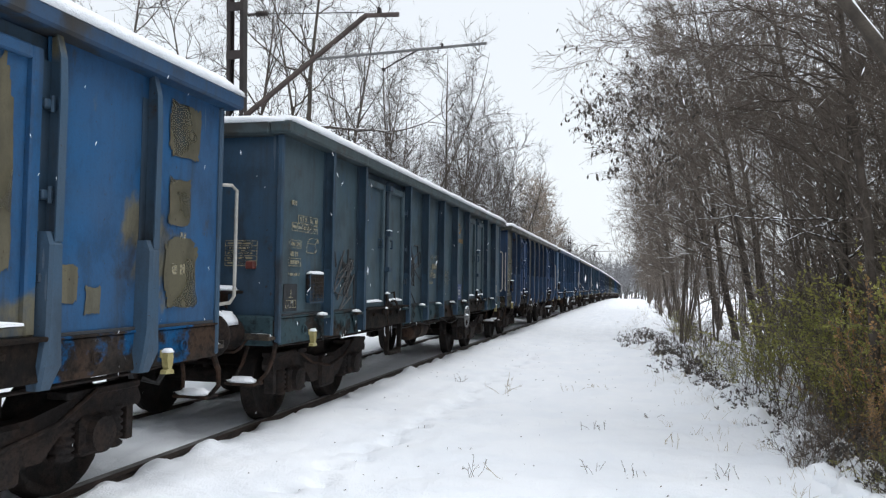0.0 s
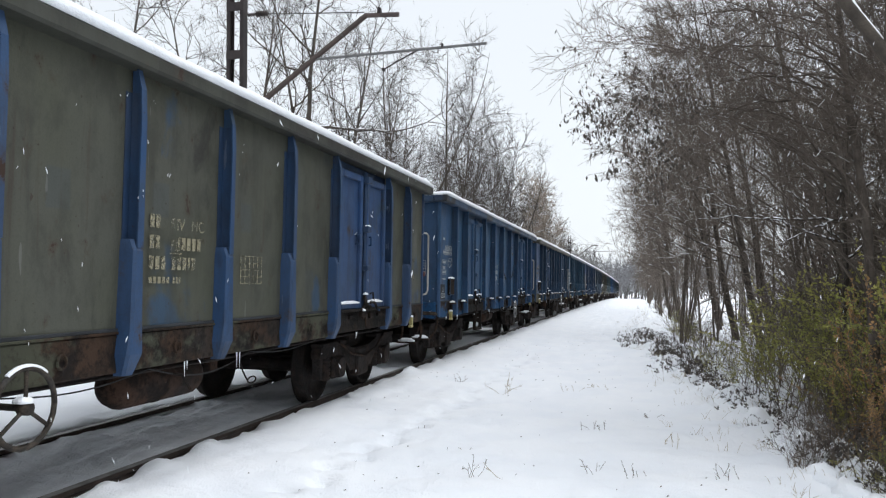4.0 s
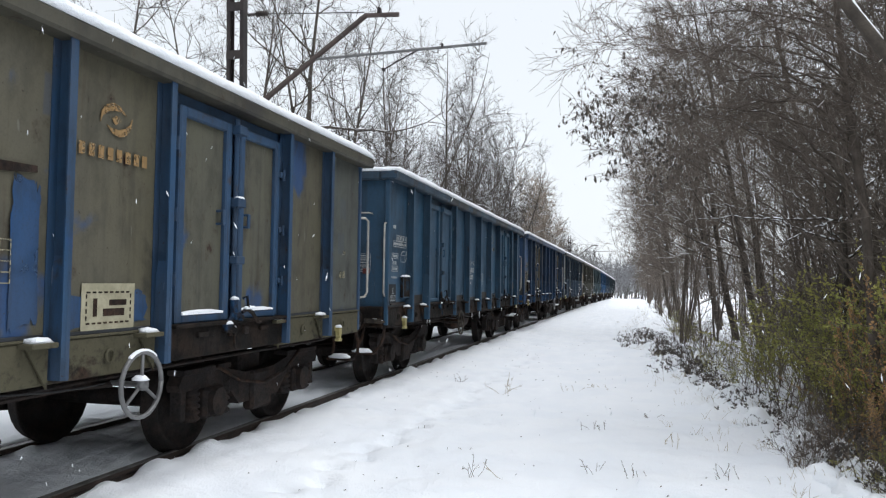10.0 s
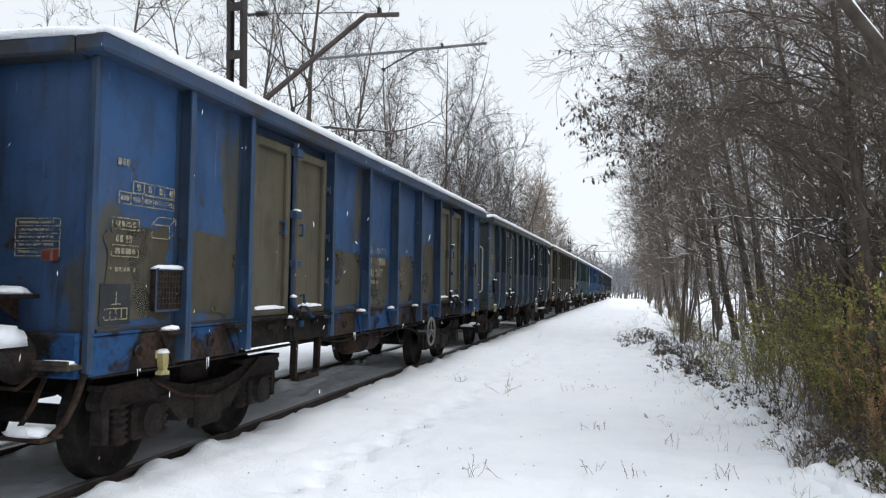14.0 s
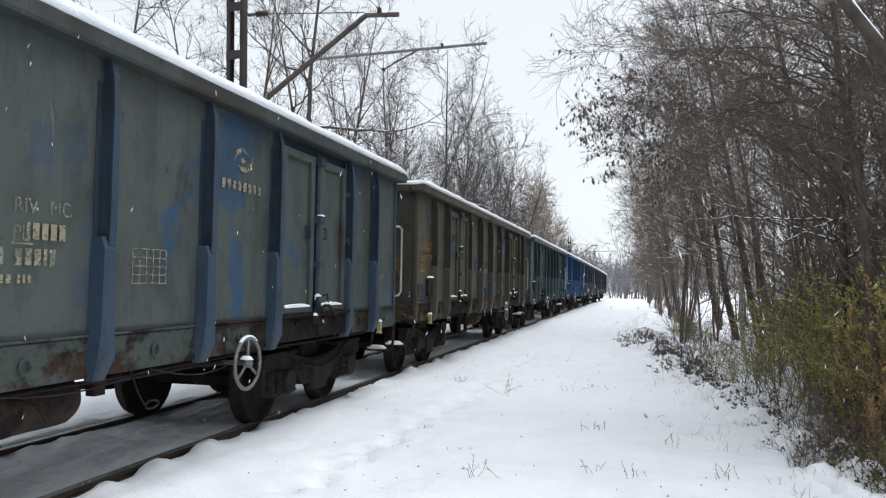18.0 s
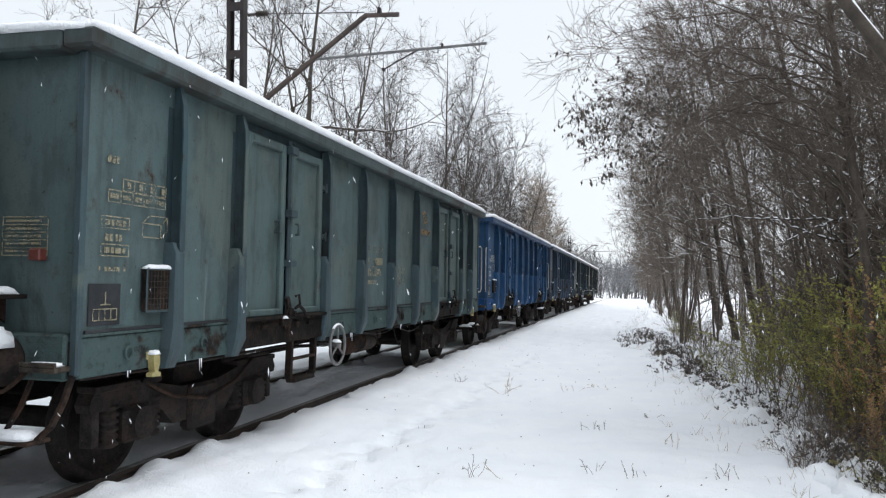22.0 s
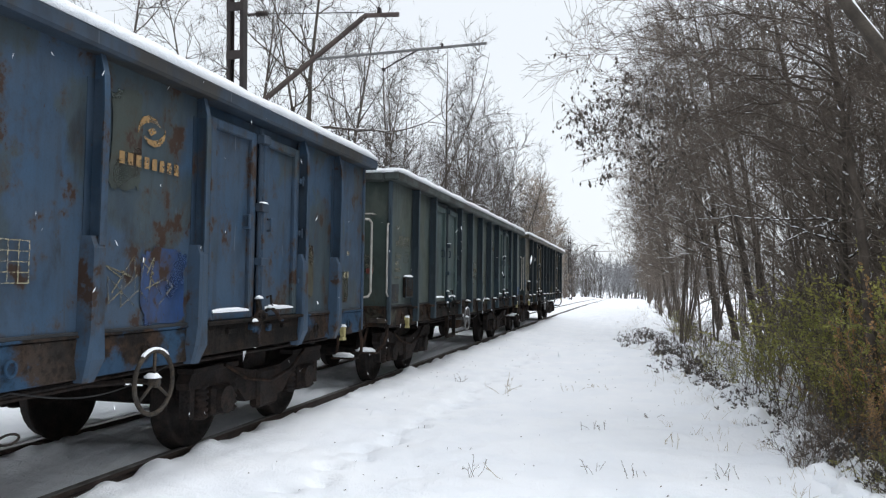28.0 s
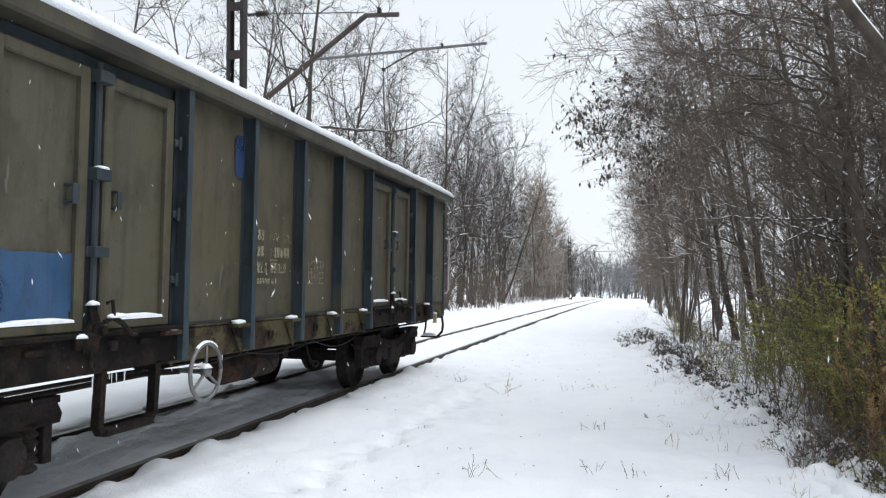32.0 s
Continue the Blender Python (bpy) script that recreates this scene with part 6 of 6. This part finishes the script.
LEAFY_TIPS = (((-3.37, -0.5, 3.0), 1), ((-3.1, -0.2, 3.6), 1), ((-2.97, -0.3, 2.74), 1), ((-2.81, -0.5, 3.25), 1), ((-2.6, 0.4, 3.5), 1), ((-3.3, 0.2, 3.25), 1), ((-3.0, -0.6, 3.2), 1), ((-2.4, 0.2, 2.95), 1), ((-3.75, 0.1, 4.1), 1), ((-3.9, -0.2, 4.0), 0), ((-3.4, 0.5, 5.1), 0), ((-2.9, 0.2, 4.9), 0), ((-2.4, -0.4, 5.2), 0), ((-2.2, 0.6, 4.6), 0), ((-1.7, 0.2, 5.5), 0), ((-3.6, -0.8, 5.4), 0), ((-3.0, 0.8, 4.4), 0), ((-3.71, -0.9, 4.45), 0), ((-3.82, -0.5, 4.25), 0), ((-4.1, -1.1, 4.72), 0), ((-3.5, -0.1, 4.24), 0), ((-3.23, 0.1, 4.71), 0), ((-2.48, 0.3, 3.87), 0), ((-3.46, -0.5, 4.8), 0), ((-2.27, 0.5, 3.19), 0), ((-2.0, -0.6, 5.0), 0), ((-2.9, -0.8, 5.3), 0), ((-1.6, -1.0, 4.4), 0), ((-1.4, 0.6, 3.9), 0))
RIGHT_KINDS = [
    tree_kind("overhanging_tree", right_label("bare tree with long boughs and withered leaves"), "tree", "trees by the path", grow_boughs(201, [(0, 0, -0.3), (-0.05, 0, 1.5), (-0.1, 0.05, 3.0), (-0.3, 0, 4.5), (-0.4, 0.1, 6.0), (-0.5, 0.1, 7.2)], LEAFY_TIPS, 14, 4, 0.056), M["bark_brown"], M["twig"], M["leaf_dark"]),
    tree_kind("bare_thicket_tree", right_label("thin bare tree of a dense brown thicket"), "tree", "trees by the path", grow_tree(202, 9, 0.05, 17, 11, 0.85, 0.07, 0.15, 0.30, 0.8, 1, (-0.03, 0), twig_r=0.0050, snow=0.16, segs=(4, 2, 1), limb_r=0.30), M["bark_brown"], M["twig"]),
    tree_kind("bare_thicket_tree", right_label("many-stemmed bare tree of a dense brown thicket"), "tree", "trees by the path", grow_tree(203, 8.5, 0.036, 7, 10, 0.8, 0.06, 0.15, 0.32, 0.8, 3, (-0.06, 0), twig_r=0.0050, snow=0.16, segs=(4, 2, 1), limb_r=0.36), M["bark_brown"], M["twig"]),
    tree_kind("birch_tree", right_label("pale birch trunk with bare twigs"), "tree", "trees by the path", grow_tree(204, 11, 0.10, 12, 8, 0.65, 0.10, 0.3, 0.28, 0.9, 1, (-0.06, 0), snow=0.25, segs=(4, 2, 1)), M["birch"], M["twig"]),
    tree_kind("bare_thicket_tree", right_label("bare tree of a dense brown thicket further on"), "tree", "trees by the path", grow_tree(205, 9, 0.06, 11, 8, 0.8, 0.07, 0.1, 0.34, 1.0, 1, (-0.05, 0), twig_r=0.0115, segs=(3, 1, 1), fork=(4, 4), bias=(-0.25, 0, 0), snow=0.2, limb_r=0.32), M["bark_brown"], M["twig"]),
    tree_kind("bare_thicket_tree", right_label("many-stemmed bare tree further on"), "tree", "trees by the path", grow_tree(206, 8.5, 0.045, 4, 8, 0.8, 0.06, 0.1, 0.34, 1.0, 3, (-0.05, 0), twig_r=0.0115, segs=(3, 1, 1), fork=(4, 4), snow=0.2, limb_r=0.35), M["bark_brown"], M["twig"]),
    tree_kind("alder_tree", right_label("tall dark leaning trunk with a wide bare crown"), "tree", "trees by the path", grow_tree(207, 12.5, 0.13, 20, 11, 0.85, 0.06, 0.22, 0.36, 1.0, 1, (-0.11, 0), twig_r=0.0095, segs=(4, 2, 1), fork=(5, 4), bias=(-0.3, 0, 0), snow=0.35, limb_r=0.36), M["bark"], M["twig"]),
    tree_kind("leaning_tree", right_label("thick brown limb slanting across, snow on its back"), "tree", "trees by the path", grow_boughs(208, [(1.6, 0.2, -0.3), (1.2, 0.15, 0.9), (0.75, 0.1, 1.9), (0.2, 0, 2.85), (-0.42, 0, 3.77), (-1.0, -0.1, 4.7), (-1.5, -0.2, 5.6)], (((-1.6, 0.8, 4.9), 0), ((-1.2, -0.5, 5.6), 0), ((-0.5, 0.9, 4.9), 0), ((0.6, 0.8, 4.6), 0)), 12, 0, r=0.085, ridge=True), M["bark"], M["twig_mid"]),
    tree_kind("dead_tree", right_label("half-fallen dead tree, its boughs laden with snow"), "tree", "trees by the path", grow_boughs(209, [(0, 0, -0.3), (-0.05, 0, 1.2), (0.05, 0.1, 2.4), (0.0, 0.1, 3.8), (0.1, 0.0, 5.2), (0.1, 0.1, 6.0)], tuple((t, 0) for t in ((-3.4, -0.3, 3.2), (-3.0, 0.3, 3.5), (-2.1, 0.1, 3.85), (-2.3, -0.5, 2.7), (-1.4, 0.3, 2.35), (-1.6, 0.2, 5.6), (0.1, -0.6, 5.2), (1.0, 0.2, 4.7), (-0.9, -0.4, 3.4))), 4, 0, r=0.06, snow=0.92, rise=-0.15, thick=0.022, load=1.0), M["bark"], M["twig_mid"]),
]
places = [(7.5, 9.5, 1.0, 0, 0.0), (9.3, 14.5, 1.0, 1, -0.25), (9.0, 19.0, 1.0, 2, 0.2), (6.67, 6.0, 1.0, 7, 0.0), (7.75, 12.0, 0.86, 8, 0.0), (8.6, 11.4, 1.0, 1), (8.3, 14.6, 1.0, 2), (8.9, 16.6, 1.0, 1), (8.2, 20.5, 1.0, 2), (9.3, 13.0, 1.05, 2), (9.5, 9.8, 1.0, 1), (8.3, 8.0, 0.9, 2), (9.9, 8.4, 1.0, 1), (8.8, 9.4, 1.0, 2), (10.4, 11.2, 1.1, 1), (10.8, 13.6, 1.1, 2), (9.2, 7.2, 1.0, 1)]
places += [(8.5, 24.0, 0.95, 6, 0.1), (8.2, 27.3, 1.0, 6, -0.3), (8.7, 30.0, 0.95, 3, 0.2), (8.3, 33.5, 1.0, 6, 0.4), (8.8, 38.0, 1.0, 6, -0.1), (9.4, 28.0, 1.0, 6, 0.5), (9.8, 35.0, 1.0, 3, 0), (7.3, 43.0, 0.95, 6, 0.2), (7.1, 50.0, 0.95, 6, -0.2), (7.2, 36.5, 0.85, 5, 0.1), (7.0, 40.0, 0.9, 4, 0.0), (6.8, 46.0, 0.9, 5, 0.0), (6.7, 54.0, 0.95, 4, 0.2), (7.4, 31.0, 0.85, 4, 0.1), (7.5, 27.0, 0.85, 5, -0.2), (10.2, 22.5, 1.0, 6, 0.3), (9.0, 21.5, 0.9, 3, 0.3), (7.9, 58.0, 0.95, 6, 0.1), (7.6, 66.0, 0.95, 6, 0.4)]
for i in range(44):
    y = 24 + 165 * (i / 44) ** 1.2
    places.append((6.3 + rng.uniform(0, 1) ** 1.6 * 4.5, y + rng.uniform(-1, 1), rng.uniform(0.8, 1.08), rng.choice((4, 5)), rng.uniform(-0.6, 0.6)))
for i in range(34):
    y = 7.5 + rng.uniform(0, 14)
    places.append((9.2 + rng.uniform(0, 5), y, rng.uniform(0.75, 1.0), rng.choice((4, 5)), rng.uniform(0, 6.2)))
for i in range(14):
    places.append((8.7 + rng.uniform(0, 3.5), 9.5 + rng.uniform(0, 9), rng.uniform(1.05, 1.3), rng.choice((4, 5)), rng.uniform(0, 6.2)))
for i in range(20):
    y = 12 + rng.uniform(0, 33)
    places.append((11.5 + y * 0.03 + rng.uniform(0, 8), y, rng.uniform(0.9, 1.2), rng.choice((4, 5)), rng.uniform(0, 6.2)))
plant(RIGHT_KINDS, places, rng)

# trees that close the far end of the clearing
places = [(rng.choice((rng.uniform(-40, -3), rng.uniform(4, 45))), 205 + rng.uniform(0, 90), rng.uniform(0.8, 1.1)) for i in range(40)]
places += [(rng.uniform(-6, 14), 275 + rng.uniform(0, 50), rng.uniform(0.9, 1.15)) for i in range(26)]
places += [(rng.uniform(-4, 9), 235 + rng.uniform(0, 30), rng.uniform(0.4, 0.62)) for i in range(7)]
places += [(rng.choice((rng.uniform(-16, -3.2), rng.uniform(6.5, 16))), 165 + rng.uniform(0, 110), rng.uniform(0.28, 0.5)) for i in range(64)]
# twigs coloured pale grey for haze, thick enough to merge into a mass
FAR_KINDS = [tree_kind("distant_tree", "distant bare tree with snow haze put into its grey colour", "tree", "distant trees", grow_tree(301, 13, 0.13, 6, 5, 0.7, 0.1, 0.06, 0.4, 2.0, 2, twig_r=0.075, segs=(2, 1, 1), fork=(4, 2), snow=0.1), M["bark"], M["twig_far_haze"])]
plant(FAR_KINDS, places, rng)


# ---- shrubs on the bank ----
def grow_shrub(seed, height, stems, leaves, leaf, droop=0.0, twigs=5, spread=0.35):
    rng = random.Random(seed)
    wood, foliage = Shape(), Shape()

    def hang(q, d):
        l = leaf * rng.uniform(0.6, 1.3)
        d = (d * 0.6 + Vector((rng.gauss(0, 0.6), rng.gauss(0, 0.6), rng.gauss(-0.2, 0.5)))).normalized()
        s = d.cross(Vector((rng.gauss(0, 1), rng.gauss(0, 1), rng.gauss(0, 1)))).normalized() * l * 0.30
        k = d.cross(s).normalized() * l * 0.1
        foliage.add([tuple(q), tuple(q + d * l * 0.5 + s + k), tuple(q + d * l), tuple(q + d * l * 0.5 - s + k)], [(0, 1, 2), (0, 2, 3)])

    for i in range(stems):
        a = Vector((rng.gauss(0, 0.22), rng.gauss(0, 0.22), -0.1))
        d = Vector((rng.gauss(0, spread), rng.gauss(0, spread), 1))
        pts, radii = bough(rng, a, d, height * rng.uniform(0.55, 1.05), 0.010, 6, 0.12, 0.02 - droop)
        wood.tube(pts, radii, 3, False)
        for k in range(twigs):
            j = rng.randint(2, 6)
            e = (pts[j] - pts[j - 1]).normalized()
            tp, tr = bough(rng, pts[j], off_branch(rng, e, rng.uniform(0.4, 1.0)), height * rng.uniform(0.15, 0.32), 0.005, 3, 0.15, 0.03 - droop)
            wood.tube(tp, tr, 3, False)
            for m in range(leaves):
                j2 = rng.randint(1, 3)
                hang(tp[j2].lerp(tp[j2 - 1], rng.random()), (tp[j2] - tp[j2 - 1]).normalized())
    return wood, foliage


def shrub_kind(name, label, shapes, leaf_mat, group):
    root = tagged(new(name), label, "shrub", group)
    tagged(put("brushwood", shapes[0].mesh("brushwood"), M["twig"], root), kind="stuff")
    if shapes[1].v:
        put("foliage", shapes[1].mesh("foliage"), leaf_mat, root)
    return root


GREEN = [shrub_kind("leafy_shrub", "yellow-green shrub that still has its leaves", grow_shrub(s, 2.15, 12, 34, 0.036, 0.0, 8, 0.26), M["leaf_green"], "shrubs on the bank") for s in (401, 402)]
plant(GREEN, [(7.7, 9.4, 1.0), (7.9, 10.4, 1.1), (7.6, 11.4, 1.0), (7.8, 12.4, 1.1), (7.6, 13.4, 0.95), (7.8, 14.8, 1.05), (7.4, 16.0, 0.85), (7.6, 17.6, 0.95), (7.9, 8.6, 1.0), (8.3, 9.8, 1.2), (8.2, 11.2, 1.15), (8.1, 13.0, 1.05), (7.3, 10.1, 0.7), (7.2, 11.9, 0.7), (6.9, 14.2, 0.55), (6.6, 15.4, 0.4), (6.4, 17.5, 0.4), (6.3, 30.0, 0.6), (6.6, 25.0, 0.5), (7.15, 7.15, 0.3), (6.95, 7.3, 0.28)], rng)
BROWN = [shrub_kind("rusty_shrub", "rusty brown shrub with withered leaves", grow_shrub(403, 1.9, 9, 26, 0.034, 0.0, 6, 0.22), M["leaf_brown"], "shrubs on the bank")]
plant(BROWN, [(7.55, 7.7, 0.95), (7.7, 7.2, 1.05), (7.6, 8.4, 1.0), (7.35, 8.7, 0.75), (7.5, 9.2, 0.85), (7.2, 8.2, 0.55), (7.05, 7.8, 0.4)], rng)
DARK = [shrub_kind("bramble_shrub", "dark withered bramble on the snowy bank", grow_shrub(s, 0.6, 12, 5, 0.058, 0.05, 3), M["leaf_dark"], "brambles on the bank") for s in (404, 405)]
places = []
for i in range(64):
    y = 6.8 + 20 * rng.random() ** 1.5
    places.append((verge(y) + 0.40 + abs(rng.gauss(0, 0.65)), y, rng.uniform(0.35, 0.85)))
for i in range(12):
    places.append((rng.uniform(4.5, 5.9), rng.uniform(19, 27), rng.uniform(0.5, 0.8)))
plant(DARK, places, rng)
BARE = [shrub_kind("bare_shrub", "bare brown brush on the snowy bank", grow_shrub(406, 1.7, 15, 0, 0.05, 0.0, 6), None, "brush on the bank")]
places = []
for i in range(34):
    y = rng.uniform(7.4, 12.0)
    places.append((4.86 + y * rng.uniform(0.15, 0.28) + 0.25, y, rng.uniform(0.18, 0.42)))
for i in range(50):
    y = 8 + 70 * rng.random() ** 1.5
    places.append((verge(y) + 1.5 + abs(rng.gauss(0, 0.8)), y, rng.uniform(0.4, 1.0)))
for i in range(20):
    places.append((rng.uniform(7.2, 8.3), rng.uniform(7.4, 12.5), rng.uniform(0.35, 0.65)))
for i in range(95):
    y = 8.5 + 22 * rng.random() ** 1.2
    places.append((8.7 + rng.uniform(0, 4.5), y, rng.uniform(1.3, 2.3)))
for i in range(60):
    y = 28 + 90 * rng.random()
    places.append((-4.4 - abs(rng.gauss(0, 1.2)), y, rng.uniform(0.9, 2.4)))
plant(BARE, places, rng)


def dry_weed(seed, h, stems, spread):
    """A few thin stalks that bow over, each with side twigs of its own."""
    rg = random.Random(seed)
    s = Shape()
    for i in range(stems):
        bow = rg.uniform(-0.10, 0.02)
        p, r = bough(rg, Vector((rg.gauss(0, 0.06), rg.gauss(0, 0.06), -0.03)), Vector((rg.gauss(0, spread), rg.gauss(0, spread), 1)), h * rg.uniform(0.45, 1.1), 0.0010, 8, 0.13, bow)
        s.tube(p, r, 4, False)
        for k in range(rg.randint(0, 3)):
            j = rg.randint(3, 8)
            e = (p[j] - p[j - 1]).normalized()
            q, r2 = bough(rg, p[j], off_branch(rg, e, rg.uniform(0.4, 0.9)), h * rg.uniform(0.1, 0.3), 0.0009, 3, 0.2, -0.05)
            s.tube(q, r2, 3, False)
    return s


for i, (x, y, h, k, sp) in enumerate(((2.95, 11.4, 0.42, 5, 0.4), (3.54, 6.42, 0.34, 3, 0.6), (4.52, 7.0, 0.24, 3, 0.25), (3.86, 6.55, 0.34, 2, 1.4), (5.64, 7.05, 0.2, 6, 0.3), (2.0, 12.5, 0.25, 4, 0.5), (3.9, 12.2, 0.2, 4, 0.5), (4.4, 8.7, 0.2, 4, 0.3), (2.6, 8.4, 0.12, 3, 0.5), (5.2, 8.2, 0.2, 3, 0.2), (4.9, 6.9, 0.18, 4, 0.4), (3.2, 7.4, 0.10, 3, 0.6), (4.3, 12.5, 0.22, 4, 0.4), (5.0, 10.1, 0.2, 4, 0.4))):
    w = put("dry_weed", dry_weed(500 + i, h * 0.8, k + 2, sp).mesh("dry_weed"), M["twig"] if i % 3 else M["grass"], at=pose(x, y, ground_height(x, y)))
    tagged(w, "thin dry weed stalks poking out of the snow", "weed", "weeds in the snow")

tufts = Shape()
rg = random.Random(9)
for i in range(260):
    y = 6.2 + 60 * rg.random() ** 1.7
    x = verge(y) + rg.gauss(0.35, 0.35)
    z = ground_height(x, y)
    for k in range(5):
        d = Vector((rg.gauss(0, 0.4), rg.gauss(0, 0.4), 1)).normalized() * rg.uniform(0.06, 0.20)
        a = Vector((x + rg.gauss(0, 0.05), y + rg.gauss(0, 0.05), z - 0.02))
        tufts.tube([a, a + d * 0.6, a + d + Vector((0, 0, -0.03))], [0.0018, 0.0014, 0.0007], 3, False)
tagged(put("dry_grass", tufts.mesh("dry_grass"), M["grass"]), "tufts of dry straw-coloured grass along the bank", "grass", kind="stuff")

# heaps of snow on fallen stalks along the bank
def heap(rg, k):
    """A low lopsided swell with a soft knobbly skin and a skirt that runs out into the ground."""
    s, sides, rings, sd = Shape(), 16, 7, rg.random() * 90
    flat, tall = rg.uniform(0.6, 1.5), rg.uniform(0.45, 0.75)
    for i in range(rings + 1):
        u = 1 - i / rings
        for j in range(sides):
            a = 2 * math.pi * j / sides
            q = Vector((math.cos(a) * u, math.sin(a) * u, 0))
            f = k * 1.25 * (1 + 0.35 * noise.noise(Vector((math.cos(a), math.sin(a), sd))))
            z = k * tall * (math.cos(u * math.pi / 2) ** 1.3) * (1 + 0.5 * noise.noise(q * 1.6 + Vector((sd, 0, 0))))
            s.v.append((q.x * f, q.y * f * flat, z - 0.02 - (0.10 + 0.5 * k if i == 0 else 0.03 if i == 1 else 0)))
    for i in range(rings):
        for j in range(sides):
            j2 = (j + 1) % sides
            s.f.append((i * sides + j, i * sides + j2, (i + 1) * sides + j2, (i + 1) * sides + j))
    return s


rg = random.Random(31)
for i in range(150):
    y = 6.3 + 13 * rg.random() ** 1.5
    x = verge(y) + rg.uniform(0.0, 1.1)
    h = put("snow_mound", heap(rg, 0.04 + 0.13 * rg.random() ** 2).mesh("snow_mound", True), M["snow"], at=pose(x, y, ground_height(x, y), 0, 0, rg.uniform(0, 180)))
    tagged(h, "small lopsided mound of snow on the rough bank", "snow mound", "snow mounds on the bank")
for i in range(26):
    y = 7.0 + 12 * rg.random()
    x = verge(y) + rg.uniform(0.1, 1.3)
    p, r = bough(rg, Vector((0, 0, 0.03)), Vector((rg.gauss(0, 1), rg.gauss(0, 1), 0.15)), rg.uniform(0.2, 0.6), 0.006, 7, 0.22, 0.01)
    tagged(put("fallen_branch", Shape().tube(p, r, 5).mesh("fallen_branch"), M["bark"], at=pose(x, y, ground_height(x, y))), "dark fallen branch lying in the snow", "branch", "fallen branches")
crumbs = Shape()
for i in range(170):
    y, x = rg.uniform(5.5, 22), rg.uniform(1.2, 5.6)
    z, k = ground_height(x, y), rg.uniform(0.005, 0.014)
    crumbs.add([(x - k, y, z - 0.002), (x, y - k * 1.8, z + 0.004), (x + k, y + k, z + 0.002), (x, y, z + k)], [(0, 1, 3), (1, 2, 3), (2, 0, 3), (0, 2, 1)])
tagged(put("plant_crumbs", crumbs.mesh("plant_crumbs"), M["leaf_dark"]), "dark crumbs of leaf and bark scattered on the snow", "debris", kind="stuff")


# ---- falling snow ----
def snowfall(seed, count, size):
    rg = random.Random(seed)
    s = Shape()
    for i in range(count):
        y = 2.6 + 22 * rg.random() ** 1.4
        x = 4.8 + rg.uniform(-1.1, 0.55) * (y + 1.0) * 0.75
        z = rg.uniform(-2, 54)
        k = size * rg.uniform(0.6, 1.5)
        a = Vector((rg.gauss(0, 0.35), rg.gauss(0, 0.3), 1)).normalized() * k * 3.0
        b = Vector((k * 0.5, 0, 0))
        c = Vector((0, k * 0.5, 0))
        q = Vector((x, y, z))
        s.add([tuple(q + a), tuple(q + b), tuple(q + c), tuple(q - b), tuple(q - c), tuple(q - a)], [(0, 1, 2), (0, 2, 3), (0, 3, 4), (0, 4, 1), (5, 2, 1), (5, 3, 2), (5, 4, 3), (5, 1, 4)])
    ob = put("falling_snow", s.mesh("falling_snow"), M["snow"])
    return tagged(ob, "small white snowflakes drifting down", "snow", kind="stuff")


flakes = [snowfall(601, 5200, 0.0050), snowfall(602, 6200, 0.0038)]


# ---- what moves ----
REAR = ((0, 189.02), (2, 177.98), (4, 167.43), (6, 156.93), (8, 146.42), (10, 136.31), (12, 126.33), (14, 116.06), (16, 106.11), (18, 95.69), (20, 84.92), (22, 73.83), (24, 62.35), (26, 50.44), (28, 38.17), (30, 26.31), (32, 14.48))


def smooth_through(rows):
    """Second slopes of the natural cubic curve through the rows."""
    ts, ys = np.array(rows).T
    h, count = np.diff(ts), len(ts)
    a, b = np.eye(count), np.zeros(count)
    for i in range(1, count - 1):
        a[i, i - 1:i + 2] = h[i - 1], 2 * (h[i - 1] + h[i]), h[i]
        b[i] = 6 * ((ys[i + 1] - ys[i]) / h[i] - (ys[i] - ys[i - 1]) / h[i - 1])
    return ts, ys, np.linalg.solve(a, b)


TS, YS, BEND = smooth_through(REAR)


def rear_at(t):
    """Where the end of the train is at t seconds."""
    i = int(min(max(np.searchsorted(TS, t) - 1, 0), len(TS) - 2))
    h = TS[i + 1] - TS[i]
    u, v = (TS[i + 1] - t) / h, (t - TS[i]) / h
    return float(u * YS[i] + v * YS[i + 1] + ((u ** 3 - u) * BEND[i] + (v ** 3 - v) * BEND[i + 1]) * h * h / 6)


def motions():
    times = [i * 0.5 for i in range(65)]
    for j, wagon in enumerate(train):
        rows = []
        for t in times:
            y = rear_at(t) - 14.04 * j - 7.02
            f, r = fall(y - 4.43), fall(y + 4.43)
            rows.append((t, pose(0, y, (f + r) / 2, math.degrees(math.atan2(r - f, 8.86)), 0, 0)))
        walk(wagon, rows)
    spin = [(i / 10, (rear_at(0) - rear_at(i / 10)) / 0.455) for i in range(321)]
    for axle in wheelsets:
        q = axle.matrix_basis.translation.copy()
        walk(axle, [(t, Matrix.LocRotScale(q, Euler((a, 0, 0)), None)) for t, a in spin])
    tree = RIGHT_KINDS[0]
    at = tree.location.copy()
    walk(tree, [(t, pose(at.x, at.y, at.z, 0, -0.05 * t + 0.10 * math.sin(t * 0.8), 0)) for t in range(0, 33, 2)])
    for k, ob in enumerate(flakes):
        v = (1.45, 1.15)[k]
        walk(ob, [(t, pose(0.25 * math.sin(t * 0.5 + k), 0.2 * math.sin(t * 0.37), -v * t)) for t in range(0, 33, 2)])


motions()
